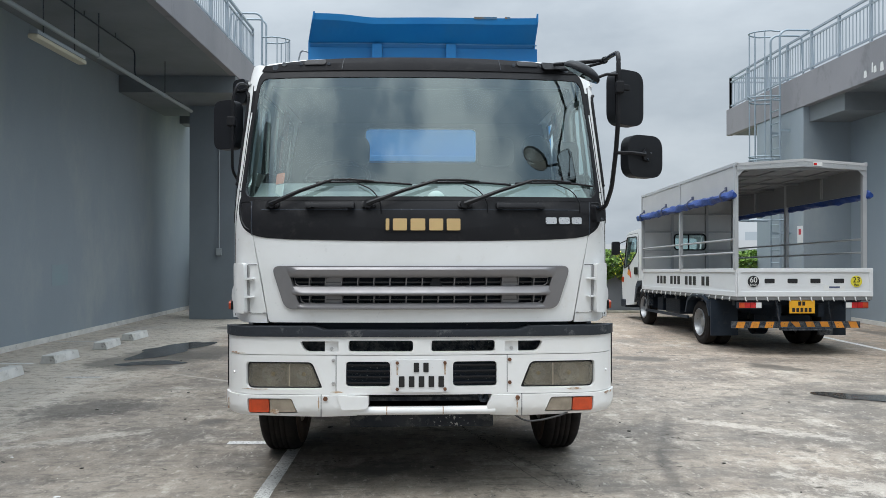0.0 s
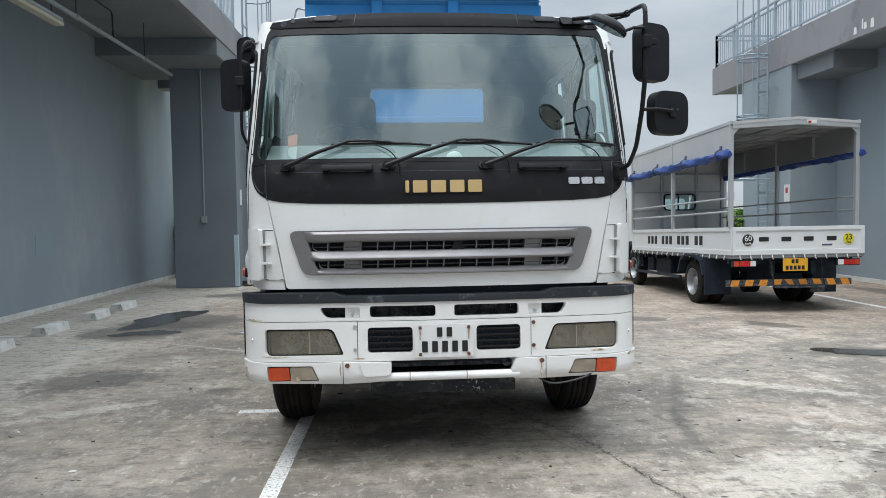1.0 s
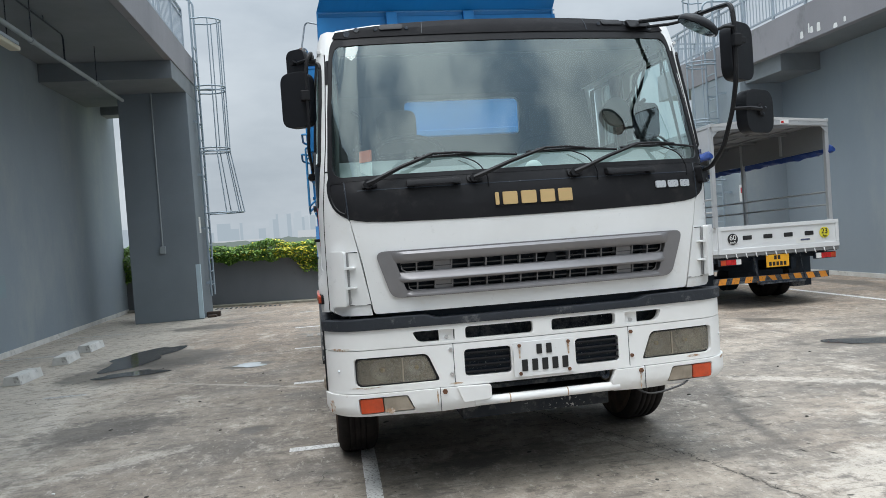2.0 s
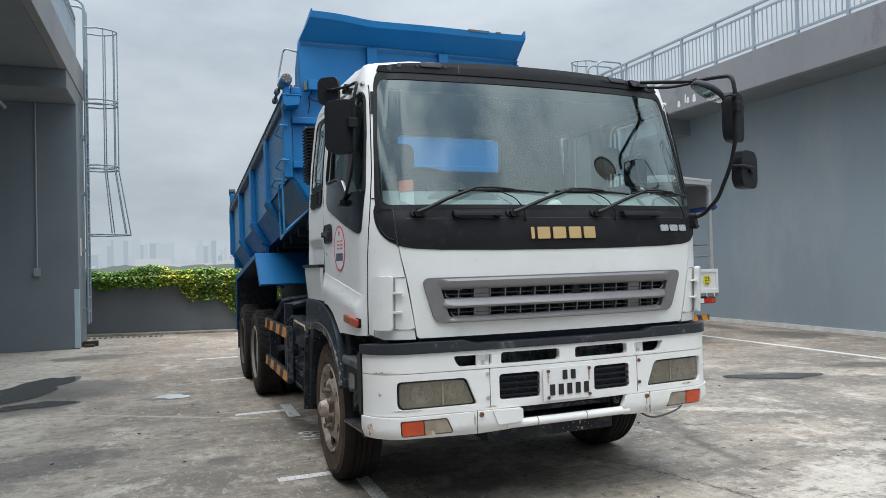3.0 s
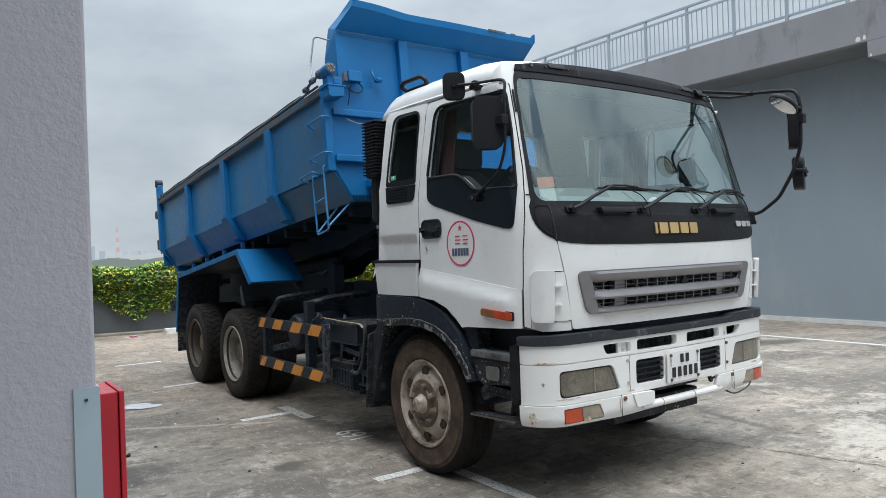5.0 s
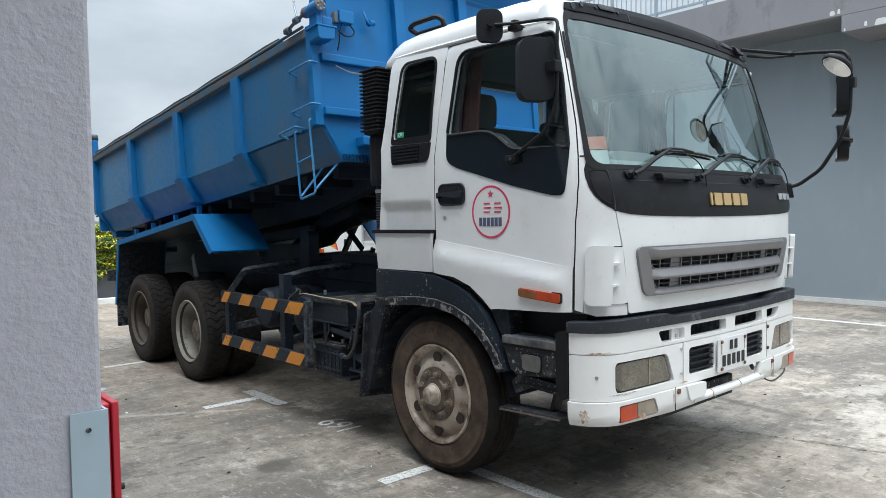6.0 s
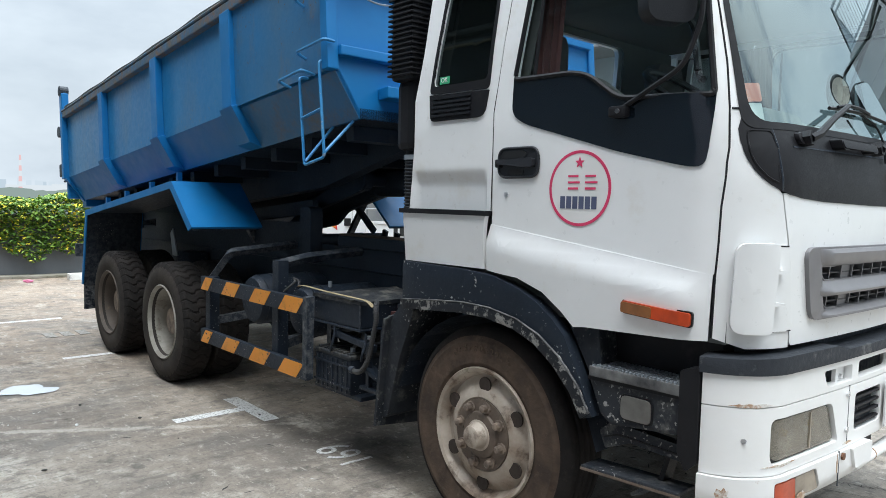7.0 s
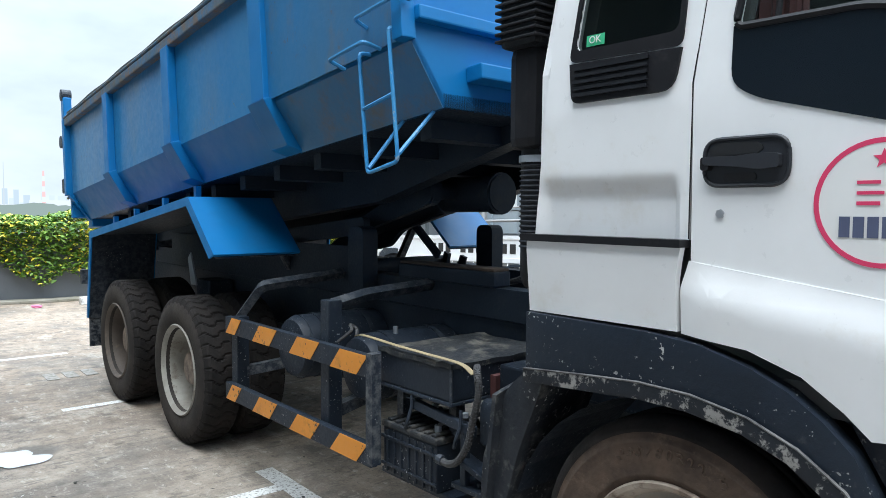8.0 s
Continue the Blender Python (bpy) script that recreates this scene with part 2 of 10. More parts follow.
WHITE = surface("white_truck_paint", (0.81, 0.815, 0.815), 0.34, tint=(0.75, 0.752, 0.745), tint_scale=1.6, dirt=(0.66, 0.62, 0.55),
                dirt_scale=3.2, dirt_lo=0.58, dirt_hi=0.85, bump=0.03, bump_scale=25, coat=0.35)
BUMPER = surface("white_bumper_paint", (0.84, 0.838, 0.83), 0.4, tint=(0.78, 0.77, 0.75), tint_scale=2.3, dirt=(0.33, 0.19, 0.10),
                 dirt_scale=7.0, dirt_lo=0.69, dirt_hi=0.78, bump=0.04, bump_scale=30, coat=0.3)
BLACK_TRIM = surface("black_trim", (0.010, 0.010, 0.012), 0.45, tint=(0.015, 0.015, 0.017), tint_scale=3, dirt=(0.032, 0.031, 0.031), dirt_scale=9,
                     dirt_lo=0.55, dirt_hi=0.8, bump=0.06, bump_scale=180, spec=0.20)
HEADER_BLACK = surface("matt_black_header", (0.007, 0.007, 0.009), 0.6, tint=(0.011, 0.011, 0.013), tint_scale=4, dirt=(0.022, 0.022, 0.022), dirt_scale=11, bump=0.1, bump_scale=160, spec=0.12)
HANDLE = surface("black_handle_plastic", (0.022, 0.024, 0.029), 0.42, tint=(0.028, 0.030, 0.035), bump=0.05, bump_scale=200, spec=0.4)
GLOSS_BLACK = surface("gloss_black_panel", (0.005, 0.009, 0.014), 0.10, tint=(0.007, 0.011, 0.017), spec=0.5)
RUBBER = surface("grey_bumper_rubber", (0.030, 0.034, 0.042), 0.6, tint=(0.020, 0.024, 0.030), dirt=(0.17, 0.17, 0.17), dirt_scale=9,
                 dirt_lo=0.57, dirt_hi=0.72, bump=0.3, bump_scale=40, spec=0.3)
ARCH = surface("worn_black_plastic", (0.011, 0.016, 0.025), 0.42, tint=(0.018, 0.024, 0.034), dirt=(0.065, 0.070, 0.078), dirt_scale=10,
               dirt_lo=0.62, dirt_hi=0.82, bump=0.15, bump_scale=45, spec=0.25, fleck=(0.40, 0.40, 0.38), fleck_lo=0.65, edge=(0.15, 0.155, 0.16))
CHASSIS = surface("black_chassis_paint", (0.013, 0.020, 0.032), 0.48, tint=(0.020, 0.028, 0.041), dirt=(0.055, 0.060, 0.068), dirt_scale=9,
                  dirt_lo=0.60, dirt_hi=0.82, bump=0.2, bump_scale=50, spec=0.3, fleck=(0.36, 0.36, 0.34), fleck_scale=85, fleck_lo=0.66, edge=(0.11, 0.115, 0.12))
ARCH_LIP = surface("scraped_arch_lip", (0.016, 0.019, 0.025), 0.5, tint=(0.016, 0.018, 0.022), dirt=(0.27, 0.262, 0.245), dirt_scale=24,
                   dirt_lo=0.525, dirt_hi=0.60, bump=0.2, bump_scale=60, spec=0.25)
LID = surface("dusty_black_lid", (0.018, 0.021, 0.026), 0.6, tint=(0.036, 0.038, 0.04), tint_scale=4, dirt=(0.20, 0.185, 0.155), dirt_scale=6,
              dirt_lo=0.50, dirt_hi=0.72, bump=0.3, bump_scale=60, spec=0.25)
ARCH_DUSTY = surface("dusty_scraped_plastic", (0.016, 0.020, 0.027), 0.6, tint=(0.038, 0.041, 0.046), tint_scale=5, dirt=(0.13, 0.128, 0.12), dirt_scale=9,
                     dirt_lo=0.53, dirt_hi=0.70, bump=0.25, bump_scale=50, spec=0.2, fleck=(0.38, 0.37, 0.35), fleck_scale=55, fleck_lo=0.62)
LAMP_BACK = surface("dull_lamp_reflector", (0.50, 0.47, 0.40), 0.3, metal=0.4, tint=(0.34, 0.31, 0.25), tint_scale=9)
FIN = surface("dark_grille_fin", (0.085, 0.085, 0.088), 0.45, tint=(0.06, 0.06, 0.063), metal=0.2)
MIRROR_BACK = surface("black_mirror_shell", (0.012, 0.013, 0.016), 0.45, bump=0.15, bump_scale=240, spec=0.22)
SILVER = surface("silver_grille_paint", (0.235, 0.228, 0.235), 0.40, metal=0.4, tint=(0.205, 0.199, 0.205), tint_scale=3, bump_scale=5)
# near-black for the parts underneath, plainer than CHASSIS
UNDERBODY = surface("dark_underbody", (0.012, 0.019, 0.031), 0.5, tint=(0.021, 0.030, 0.043), tint_scale=3, dirt=(0.04, 0.042, 0.045), dirt_scale=7, dirt_lo=0.56, dirt_hi=0.75, spec=0.2, bump=0.2)
WORN_EDGE = surface("worn_pale_edge", (0.17, 0.17, 0.165), 0.6, tint=(0.03, 0.03, 0.033), tint_scale=9)
SHADE_GREY = surface("grey_slot_shade", (0.32, 0.32, 0.32), 0.6)
GOLD = surface("gold_badge", (0.62, 0.43, 0.20), 0.4, metal=0.4)
CHROME = surface("chrome_badge", (0.60, 0.60, 0.61), 0.3, metal=0.8)
STEEL = surface("galvanised_steel", (0.36, 0.39, 0.42), 0.45, metal=0.45, tint=(0.28, 0.31, 0.34), bump=0.05)
BLUE = surface("blue_tipper_paint", (0.004, 0.142, 0.385), 0.45, tint=(0.009, 0.165, 0.41), tint_scale=1.4, spec=0.35, dirt=(0.018, 0.14, 0.32), dirt_scale=2.6,
               dirt_lo=0.52, dirt_hi=0.8, bump=0.05, bump_scale=7)
BLUE_WORN = surface("scuffed_blue_paint", (0.010, 0.150, 0.365), 0.40, tint=(0.030, 0.185, 0.39), tint_scale=1.3, dirt=(0.075, 0.165, 0.27), dirt_scale=1.8,
                    dirt_lo=0.50, dirt_hi=0.78, bump=0.05, bump_scale=25, streak=(1, 1, 0.45), fleck=(0.16, 0.15, 0.13), fleck_scale=34, fleck_lo=0.68)
BLUE_GREASY = surface("oily_blue_paint", (0.012, 0.135, 0.32), 0.42, tint=(0.055, 0.135, 0.22), tint_scale=1.5, dirt=(0.125, 0.125, 0.12), dirt_scale=2.6,
                      dirt_lo=0.54, dirt_hi=0.70, bump=0.1, bump_scale=30, streak=(1, 1, 0.4), fleck=(0.14, 0.085, 0.05), fleck_scale=30, fleck_lo=0.66)
BLUE_GRIMY = surface("road_grimed_blue_paint", (0.014, 0.135, 0.30), 0.45, tint=(0.028, 0.12, 0.23), tint_scale=1.7, dirt=(0.085, 0.10, 0.11), dirt_scale=4,
                     dirt_lo=0.52, dirt_hi=0.72, bump=0.12, bump_scale=30)
RUNG = surface("worn_blue_tube_paint", (0.02, 0.20, 0.47), 0.45, tint=(0.05, 0.24, 0.47), tint_scale=6, dirt=(0.42, 0.42, 0.38), dirt_scale=14, dirt_lo=0.62, dirt_hi=0.7)
RUSTY_BLUE = surface("rusty_blue_steel", (0.04, 0.13, 0.24), 0.6, tint=(0.10, 0.10, 0.09), tint_scale=7, dirt=(0.17, 0.10, 0.06), dirt_scale=12,
                     dirt_lo=0.5, dirt_hi=0.62, bump=0.2)
TARP = surface("rolled_tarpaulin", (0.028, 0.042, 0.040), 0.7, tint=(0.012, 0.018, 0.018), tint_scale=9, bump=0.5, bump_scale=35)
TYRE = surface("tyre_rubber", (0.017, 0.016, 0.016), 0.9, tint=(0.032, 0.028, 0.026), tint_scale=5, dirt=(0.05, 0.043, 0.037), dirt_scale=16,
               dirt_lo=0.58, dirt_hi=0.85, bump=0.25, bump_scale=90, spec=0.12)
TYRE_SIDE = surface("dusty_tyre_wall", (0.108, 0.076, 0.056), 0.8, tint=(0.054, 0.040, 0.032), tint_scale=7, dirt=(0.15, 0.11, 0.08),
                    dirt_scale=19, dirt_lo=0.58, dirt_hi=0.78, bump=0.35, bump_scale=55, spec=0.2)
RIM = surface("grimy_silver_rim", (0.50, 0.44, 0.37), 0.5, metal=0.1, tint=(0.27, 0.205, 0.155), tint_scale=5, dirt=(0.10, 0.068, 0.048), dirt_scale=11,
              dirt_lo=0.54, dirt_hi=0.7, bump=0.2)
RIM_REAR = surface("dusty_cream_rim", (0.36, 0.345, 0.305), 0.65, tint=(0.22, 0.20, 0.17), tint_scale=6, dirt=(0.12, 0.09, 0.06), dirt_scale=14)
HUB_DARK = surface("oily_brown_hub_ring", (0.115, 0.088, 0.070), 0.55, metal=0.2, tint=(0.17, 0.13, 0.10), tint_scale=9, dirt=(0.045, 0.036, 0.03), dirt_scale=16, bump=0.3)
HUB = surface("rusty_hub", (0.32, 0.25, 0.195), 0.55, metal=0.3, tint=(0.12, 0.095, 0.078), tint_scale=14, bump=0.3)
HOLE = surface("rusty_recess", (0.035, 0.024, 0.018), 0.8)
TYRE_DARK = surface("black_tyre_wall", (0.034, 0.031, 0.029), 0.85, tint=(0.056, 0.048, 0.042), tint_scale=5, dirt=(0.07, 0.06, 0.05), dirt_scale=11, dirt_lo=0.6, dirt_hi=0.85, bump=0.25, bump_scale=70, spec=0.12)
RIM_DARK = surface("rusty_brown_rim", (0.11, 0.088, 0.07), 0.7, tint=(0.075, 0.06, 0.05), tint_scale=6, dirt=(0.16, 0.12, 0.085), dirt_scale=12)
CRACK = surface("dark_floor_crack", (0.06, 0.056, 0.05), 0.9)
LINE_FAINT = surface("worn_away_line_paint", (0.40, 0.38, 0.35), 0.8, tint=(0.30, 0.28, 0.25), tint_scale=9, dirt=(0.20, 0.185, 0.16), dirt_scale=24, dirt_lo=0.46, dirt_hi=0.6)
KERB_OLD = surface("mossy_concrete_kerb", (0.34, 0.315, 0.265), 0.85, tint=(0.22, 0.21, 0.16), tint_scale=3, dirt=(0.10, 0.10, 0.07), dirt_scale=7, bump=0.3)
RUST_FILM = surface("rust_stain", (0.30, 0.15, 0.07), 0.7, tint=(0.46, 0.33, 0.22), tint_scale=30, dirt=(0.68, 0.66, 0.62), dirt_scale=22, dirt_lo=0.46, dirt_hi=0.58)
WINDSCREEN = glass("windscreen_glass", (0.74, 0.90, 0.88), 0.12, power=3.0)
SIDE_GLASS = glass("side_glass", (0.80, 0.87, 0.87), 0.05)
DARK_GLASS = glass("tinted_glass", (0.16, 0.19, 0.19), 0.05)
HEADLIGHT = lens_cover("clouded_headlight_lens", (0.60, 0.555, 0.455), 0.14, 0.82, 4.0)
AMBER = lens_cover("amber_lens", (0.56, 0.062, 0.010), 0.3, 0.0)
SMOKED = lens_cover("clouded_position_lens", (0.36, 0.30, 0.23), 0.35, 0.1)
BULB = surface("amber_tinted_bulb", (0.70, 0.55, 0.22), 0.15)
LAMP_GREY = lens_cover("dusty_grey_lens", (0.13, 0.125, 0.115), 0.4, 0.0)
RED_LENS = lens_cover("red_lens", (0.65, 0.02, 0.02), 0.25, 0.1)
MIRROR = surface("mirror_glass", (0.85, 0.87, 0.88), 0.04, metal=1.0, tint=(0.8, 0.82, 0.83))
INTERIOR = surface("grey_cab_lining", (0.13, 0.135, 0.132), 0.85, tint=(0.10, 0.105, 0.102), spec=0.2)
DASH = surface("grey_dashboard", (0.25, 0.262, 0.26), 0.7, tint=(0.20, 0.21, 0.21), bump=0.2, bump_scale=200)
SEAT = surface("dark_seat_cloth", (0.085, 0.078, 0.074), 0.9, tint=(0.11, 0.10, 0.094), bump=0.3, bump_scale=150)
CURTAIN = surface("maroon_curtain", (0.10, 0.035, 0.033), 0.9, tint=(0.07, 0.024, 0.023), bump=0.3)
PLATE = surface("white_number_plate", (0.78, 0.78, 0.78), 0.4, dirt=(0.5, 0.4, 0.3), dirt_scale=20, dirt_lo=0.68)
INK = surface("black_ink_and_cup_shade", (0.012, 0.012, 0.013), 0.5)
OLD_TIMBER = surface("old_grey_brown_timber", (0.075, 0.052, 0.038), 0.85, tint=(0.045, 0.034, 0.027), tint_scale=6, bump=0.3, bump_scale=30)
RUST = surface("rusted_bolt", (0.10, 0.045, 0.025), 0.8, tint=(0.18, 0.08, 0.04), tint_scale=40)
PINK = surface("pink_door_decal", (0.66, 0.045, 0.13), 0.45)
DECAL_GREY = surface("grey_door_decal", (0.085, 0.10, 0.17), 0.45)
ORANGE = surface("orange_reflector_stripe", (0.76, 0.29, 0.03), 0.45, tint=(0.66, 0.25, 0.03), dirt=(0.34, 0.15, 0.03), dirt_scale=9, dirt_lo=0.55, dirt_hi=0.8, fleck=(0.03, 0.032, 0.036), fleck_scale=45, fleck_lo=0.62)
STRAP = surface("buff_ratchet_strap", (0.42, 0.33, 0.18), 0.8, tint=(0.3, 0.24, 0.14))
HOSE = surface("ribbed_grey_hose", (0.055, 0.055, 0.057), 0.6)
DAMP_SPOTS = ((-3.35, 11.2, 0.55, 0.75, -0.3), (-3.95, 10.5, 0.75, 0.9, 0.0), (-2.36, 10.0, 0.36, 0.20, 0.1), (4.8, 7.6, 0.70, 0.36, -0.35), (6.6, 7.7, 0.6, 0.25, -0.4), (3.15, 10.4, 0.42, 0.26, -0.3),
              (4.7, 9.6, 0.2, 0.5, 0.6), (8.7, 11.0, 0.5, 0.9, 0.2), (8.7, 13.1, 0.3, 1.0, 0.0), (-3.6, 14.9, 0.7, 0.4, 0.0), (-1.92, 6.7, 0.12, 0.10, 0.0))
OIL_SPOTS = ((-1.02, 6.95, 0.10, 0.20, 0.0), (2.07, 6.22, 0.72, 0.055, 1.22, 1.2), (1.75, 5.22, 0.40, 0.05, 1.41, 1.2), (0.2, 7.4, 0.35, 0.9, 0.0),
             (-0.3, 5.3, 0.25, 0.18, 0.4), (-3.3, 7.3, 0.65, 0.35, 0.3))
SCUFFS = ((2.0, 4.3, 0.7, 0.25, 0.4), (3.3, 4.6, 0.9, 0.16, -0.5), (-2.9, 6.1, 0.6, 0.10, 0.5), (-2.1, 8.6, 1.3, 0.035, -0.55), (3.0, 6.3, 0.7, 0.10, -0.6), (-3.9, 7.8, 0.12, 1.2, 0.2))
FLOOR = concrete("car_park_screed", DAMP_SPOTS, OIL_SPOTS, SCUFFS)
WALL = surface("grey_wall_paint", (0.275, 0.32, 0.355), 0.75, tint=(0.245, 0.288, 0.322), tint_scale=0.5, dirt=(0.335, 0.365, 0.37), dirt_scale=0.45,
               dirt_lo=0.5, dirt_hi=0.72, bump=0.15, bump_scale=45, streak=(1, 1, 0.45))
WALL_LIGHT = surface("mauve_grey_render", (0.54, 0.52, 0.565), 0.85, tint=(0.49, 0.472, 0.515), tint_scale=0.8, bump=0.55, bump_scale=42, dirt=(0.25, 0.25, 0.28), dirt_scale=1.1,
                     dirt_lo=0.55, dirt_hi=0.8)
PARAPET = surface("weathered_parapet_paint", (0.165, 0.175, 0.19), 0.8, tint=(0.14, 0.15, 0.163), tint_scale=0.8, dirt=(0.09, 0.095, 0.09), dirt_scale=1.4,
                  dirt_lo=0.58, dirt_hi=0.8, bump=0.2, bump_scale=40, streak=(1, 1, 0.4))
COLUMN = surface("column_paint", (0.19, 0.218, 0.242), 0.75, tint=(0.165, 0.19, 0.212), tint_scale=0.7, bump=0.15, bump_scale=45)
FASCIA = surface("parapet_paint", (0.265, 0.258, 0.275), 0.8, tint=(0.22, 0.218, 0.233), tint_scale=0.7, dirt=(0.12, 0.12, 0.125), dirt_scale=1.2,
                 dirt_lo=0.56, dirt_hi=0.75, bump=0.2, bump_scale=40, streak=(1, 1, 0.5))
SOFFIT = surface("soffit_paint", (0.20, 0.217, 0.232), 0.85, tint=(0.165, 0.182, 0.196), bump=0.1)
RAIL = surface("painted_railing", (0.33, 0.38, 0.43), 0.5, tint=(0.29, 0.34, 0.39))
GALV = surface("ladder_paint", (0.30, 0.36, 0.41), 0.5, tint=(0.25, 0.31, 0.36), metal=0.2)
KERB = surface("white_kerb_paint", (0.70, 0.69, 0.66), 0.8, tint=(0.56, 0.55, 0.52), tint_scale=4, dirt=(0.16, 0.15, 0.14), dirt_scale=9, dirt_lo=0.58, dirt_hi=0.75, bump=0.4)
LINE = surface("worn_line_paint", (0.74, 0.74, 0.72), 0.75, tint=(0.62, 0.61, 0.59), tint_scale=3, dirt=(0.20, 0.19, 0.17), dirt_scale=60, dirt_lo=0.515, dirt_hi=0.62)
LINE_OLD = surface("faded_line_paint", (0.52, 0.52, 0.50), 0.75, tint=(0.40, 0.39, 0.37), tint_scale=7, dirt=(0.19, 0.18, 0.165), dirt_scale=30, dirt_lo=0.49, dirt_hi=0.62)
WALL_PATCH = surface("touched_up_wall_paint", (0.235, 0.315, 0.345), 0.75, tint=(0.245, 0.30, 0.33), tint_scale=4)
PINK_LITTER = surface("pink_plastic", (0.75, 0.22, 0.38), 0.5)
RED_BOX = surface("red_cabinet_paint", (0.62, 0.018, 0.032), 0.38, tint=(0.44, 0.016, 0.03), coat=0.2)
GUARD = surface("pale_blue_guard_plate", (0.50, 0.61, 0.68), 0.45, tint=(0.44, 0.55, 0.61), tint_scale=2, metal=0.1)
WET = surface("wet_screed", (0.045, 0.043, 0.040), 0.05, tint=(0.075, 0.07, 0.064), tint_scale=2, spec=0.3)
POOL = surface("milky_spill", (0.66, 0.69, 0.72), 0.08, tint=(0.60, 0.63, 0.66), spec=0.8)
AMBER_CLEAR = lens_cover("brown_amber_lens", (0.26, 0.10, 0.03), 0.3, 0.0)
LEAF = leafage("hedge_leaf", (0.055, 0.15, 0.024), (0.25, 0.40, 0.06))
FLOWER = leafage("yellow_blossom", (0.74, 0.62, 0.03), (0.86, 0.78, 0.12))
TWIG = surface("hedge_twig", (0.06, 0.05, 0.03), 0.9)
LORRY_WHITE = surface("lorry_white_paint", (0.72, 0.73, 0.735), 0.35, coat=0.3, tint=(0.68, 0.69, 0.695))
CANOPY_SHEET = surface("aluminium_canopy_sheet", (0.50, 0.50, 0.50), 0.5, tint=(0.44, 0.44, 0.445))
CANOPY_INNER = surface("grey_canopy_lining", (0.26, 0.265, 0.27), 0.45, metal=0.2)
HEAD_SHEET = surface("dull_aluminium_bulkhead", (0.74, 0.74, 0.73), 0.42, tint=(0.66, 0.66, 0.65), tint_scale=2, metal=0.25)
ALU = surface("aluminium_tube", (0.52, 0.53, 0.54), 0.4, metal=0.4)
BLUE_SHEET = surface("rolled_blue_sheet", (0.009, 0.05, 0.25), 0.5, tint=(0.007, 0.037, 0.18), tint_scale=9, bump=0.5, bump_scale=20)
YELLOW_PLATE = surface("yellow_number_plate", (0.85, 0.42, 0.02), 0.45)
YELLOW = surface("yellow_sticker", (0.80, 0.70, 0.05), 0.5)
BLACK = surface("black_sticker", (0.015, 0.015, 0.016), 0.5)
LORRY_RIM = surface("silver_lorry_rim", (0.30, 0.31, 0.32), 0.4, metal=0.6, dirt=(0.1, 0.09, 0.08), dirt_scale=15)
LAMP_TUBE = surface("yellowed_lamp_cover", (0.60, 0.55, 0.42), 0.4, tint=(0.5, 0.45, 0.33))
PIPE = surface("grey_conduit", (0.30, 0.33, 0.34), 0.5)
GREEN = surface("green_sticker", (0.05, 0.45, 0.22), 0.5)
PAPER = surface("white_card", (0.75, 0.75, 0.73), 0.7)
SALMON = surface("salmon_card", (0.70, 0.22, 0.13), 0.7)
# distance haze is put into these colours, which glow by themselves
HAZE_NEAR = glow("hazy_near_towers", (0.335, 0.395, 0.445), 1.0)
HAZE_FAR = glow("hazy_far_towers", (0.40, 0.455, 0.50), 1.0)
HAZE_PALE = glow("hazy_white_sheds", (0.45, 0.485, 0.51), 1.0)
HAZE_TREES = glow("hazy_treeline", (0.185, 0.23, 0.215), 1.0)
HAZE_RED = glow("hazy_red_glow", (0.52, 0.34, 0.34), 1.0)
HAZE_GREY = glow("hazy_grey_glow", (0.36, 0.40, 0.43), 1.0)
GROUND = surface("distant_ground", (0.07, 0.11, 0.05), 0.9, tint=(0.10, 0.12, 0.08), tint_scale=0.01)


# ---- building blocks ----
WORLD = {}


def part(name, bm, material, parent=None, label="", m=None, smooth=False, bevel=0.0, segments=2):
    """Links a bmesh as one mesh object, in the world's metres, under a thing or a part."""
    if bevel:
        bmesh.ops.remove_doubles(bm, verts=bm.verts, dist=1e-5)
        bmesh.ops.recalc_face_normals(bm, faces=bm.faces)
        edges = [e for e in bm.edges if len(e.link_faces) == 2 and e.calc_face_angle(0) > 0.5]
        bmesh.ops.bevel(bm, geom=edges, offset=bevel, segments=segments, profile=0.6, affect="EDGES", clamp_overlap=True)
    bmesh.ops.recalc_face_normals(bm, faces=bm.faces)
    me = bpy.data.meshes.new(name)
    bm.to_mesh(me)
    bm.free()
    if smooth:
        me.shade_smooth()
        me.set_sharp_from_angle(angle=radians(38))
    for mat in material if isinstance(material, (list, tuple)) else (material,):
        me.materials.append(mat)
    return place(name, me, parent, label, m)


def place(name, me, parent=None, label="", m=None):
    ob = new(name, me)
    ob.matrix_basis = m or Matrix.Identity(4)
    WORLD[ob] = ob.matrix_basis.copy()
    if parent:
        ob.parent = parent
        ob.matrix_parent_inverse = WORLD[parent].inverted()
    if label:
        ob["label"] = label
    return ob


def thing(name, at, label, category, group="", kind=""):
    ob = new(name)
    ob.matrix_basis = Matrix.Translation(at)
    ob.empty_display_size = 0.2
    WORLD[ob] = ob.matrix_basis.copy()
    return tagged(ob, label, category, group, kind)


def box(x0, y0, z0, x1, y1, z1, bm=None):
    bm = bm or bmesh.new()
    g = bmesh.ops.create_cube(bm, size=1)["verts"]
    bmesh.ops.transform(bm, matrix=Matrix.Translation(((x0 + x1) / 2, (y0 + y1) / 2, (z0 + z1) / 2)) @ Matrix.Diagonal((abs(x1 - x0), abs(y1 - y0), abs(z1 - z0), 1)), verts=g)
    return bm


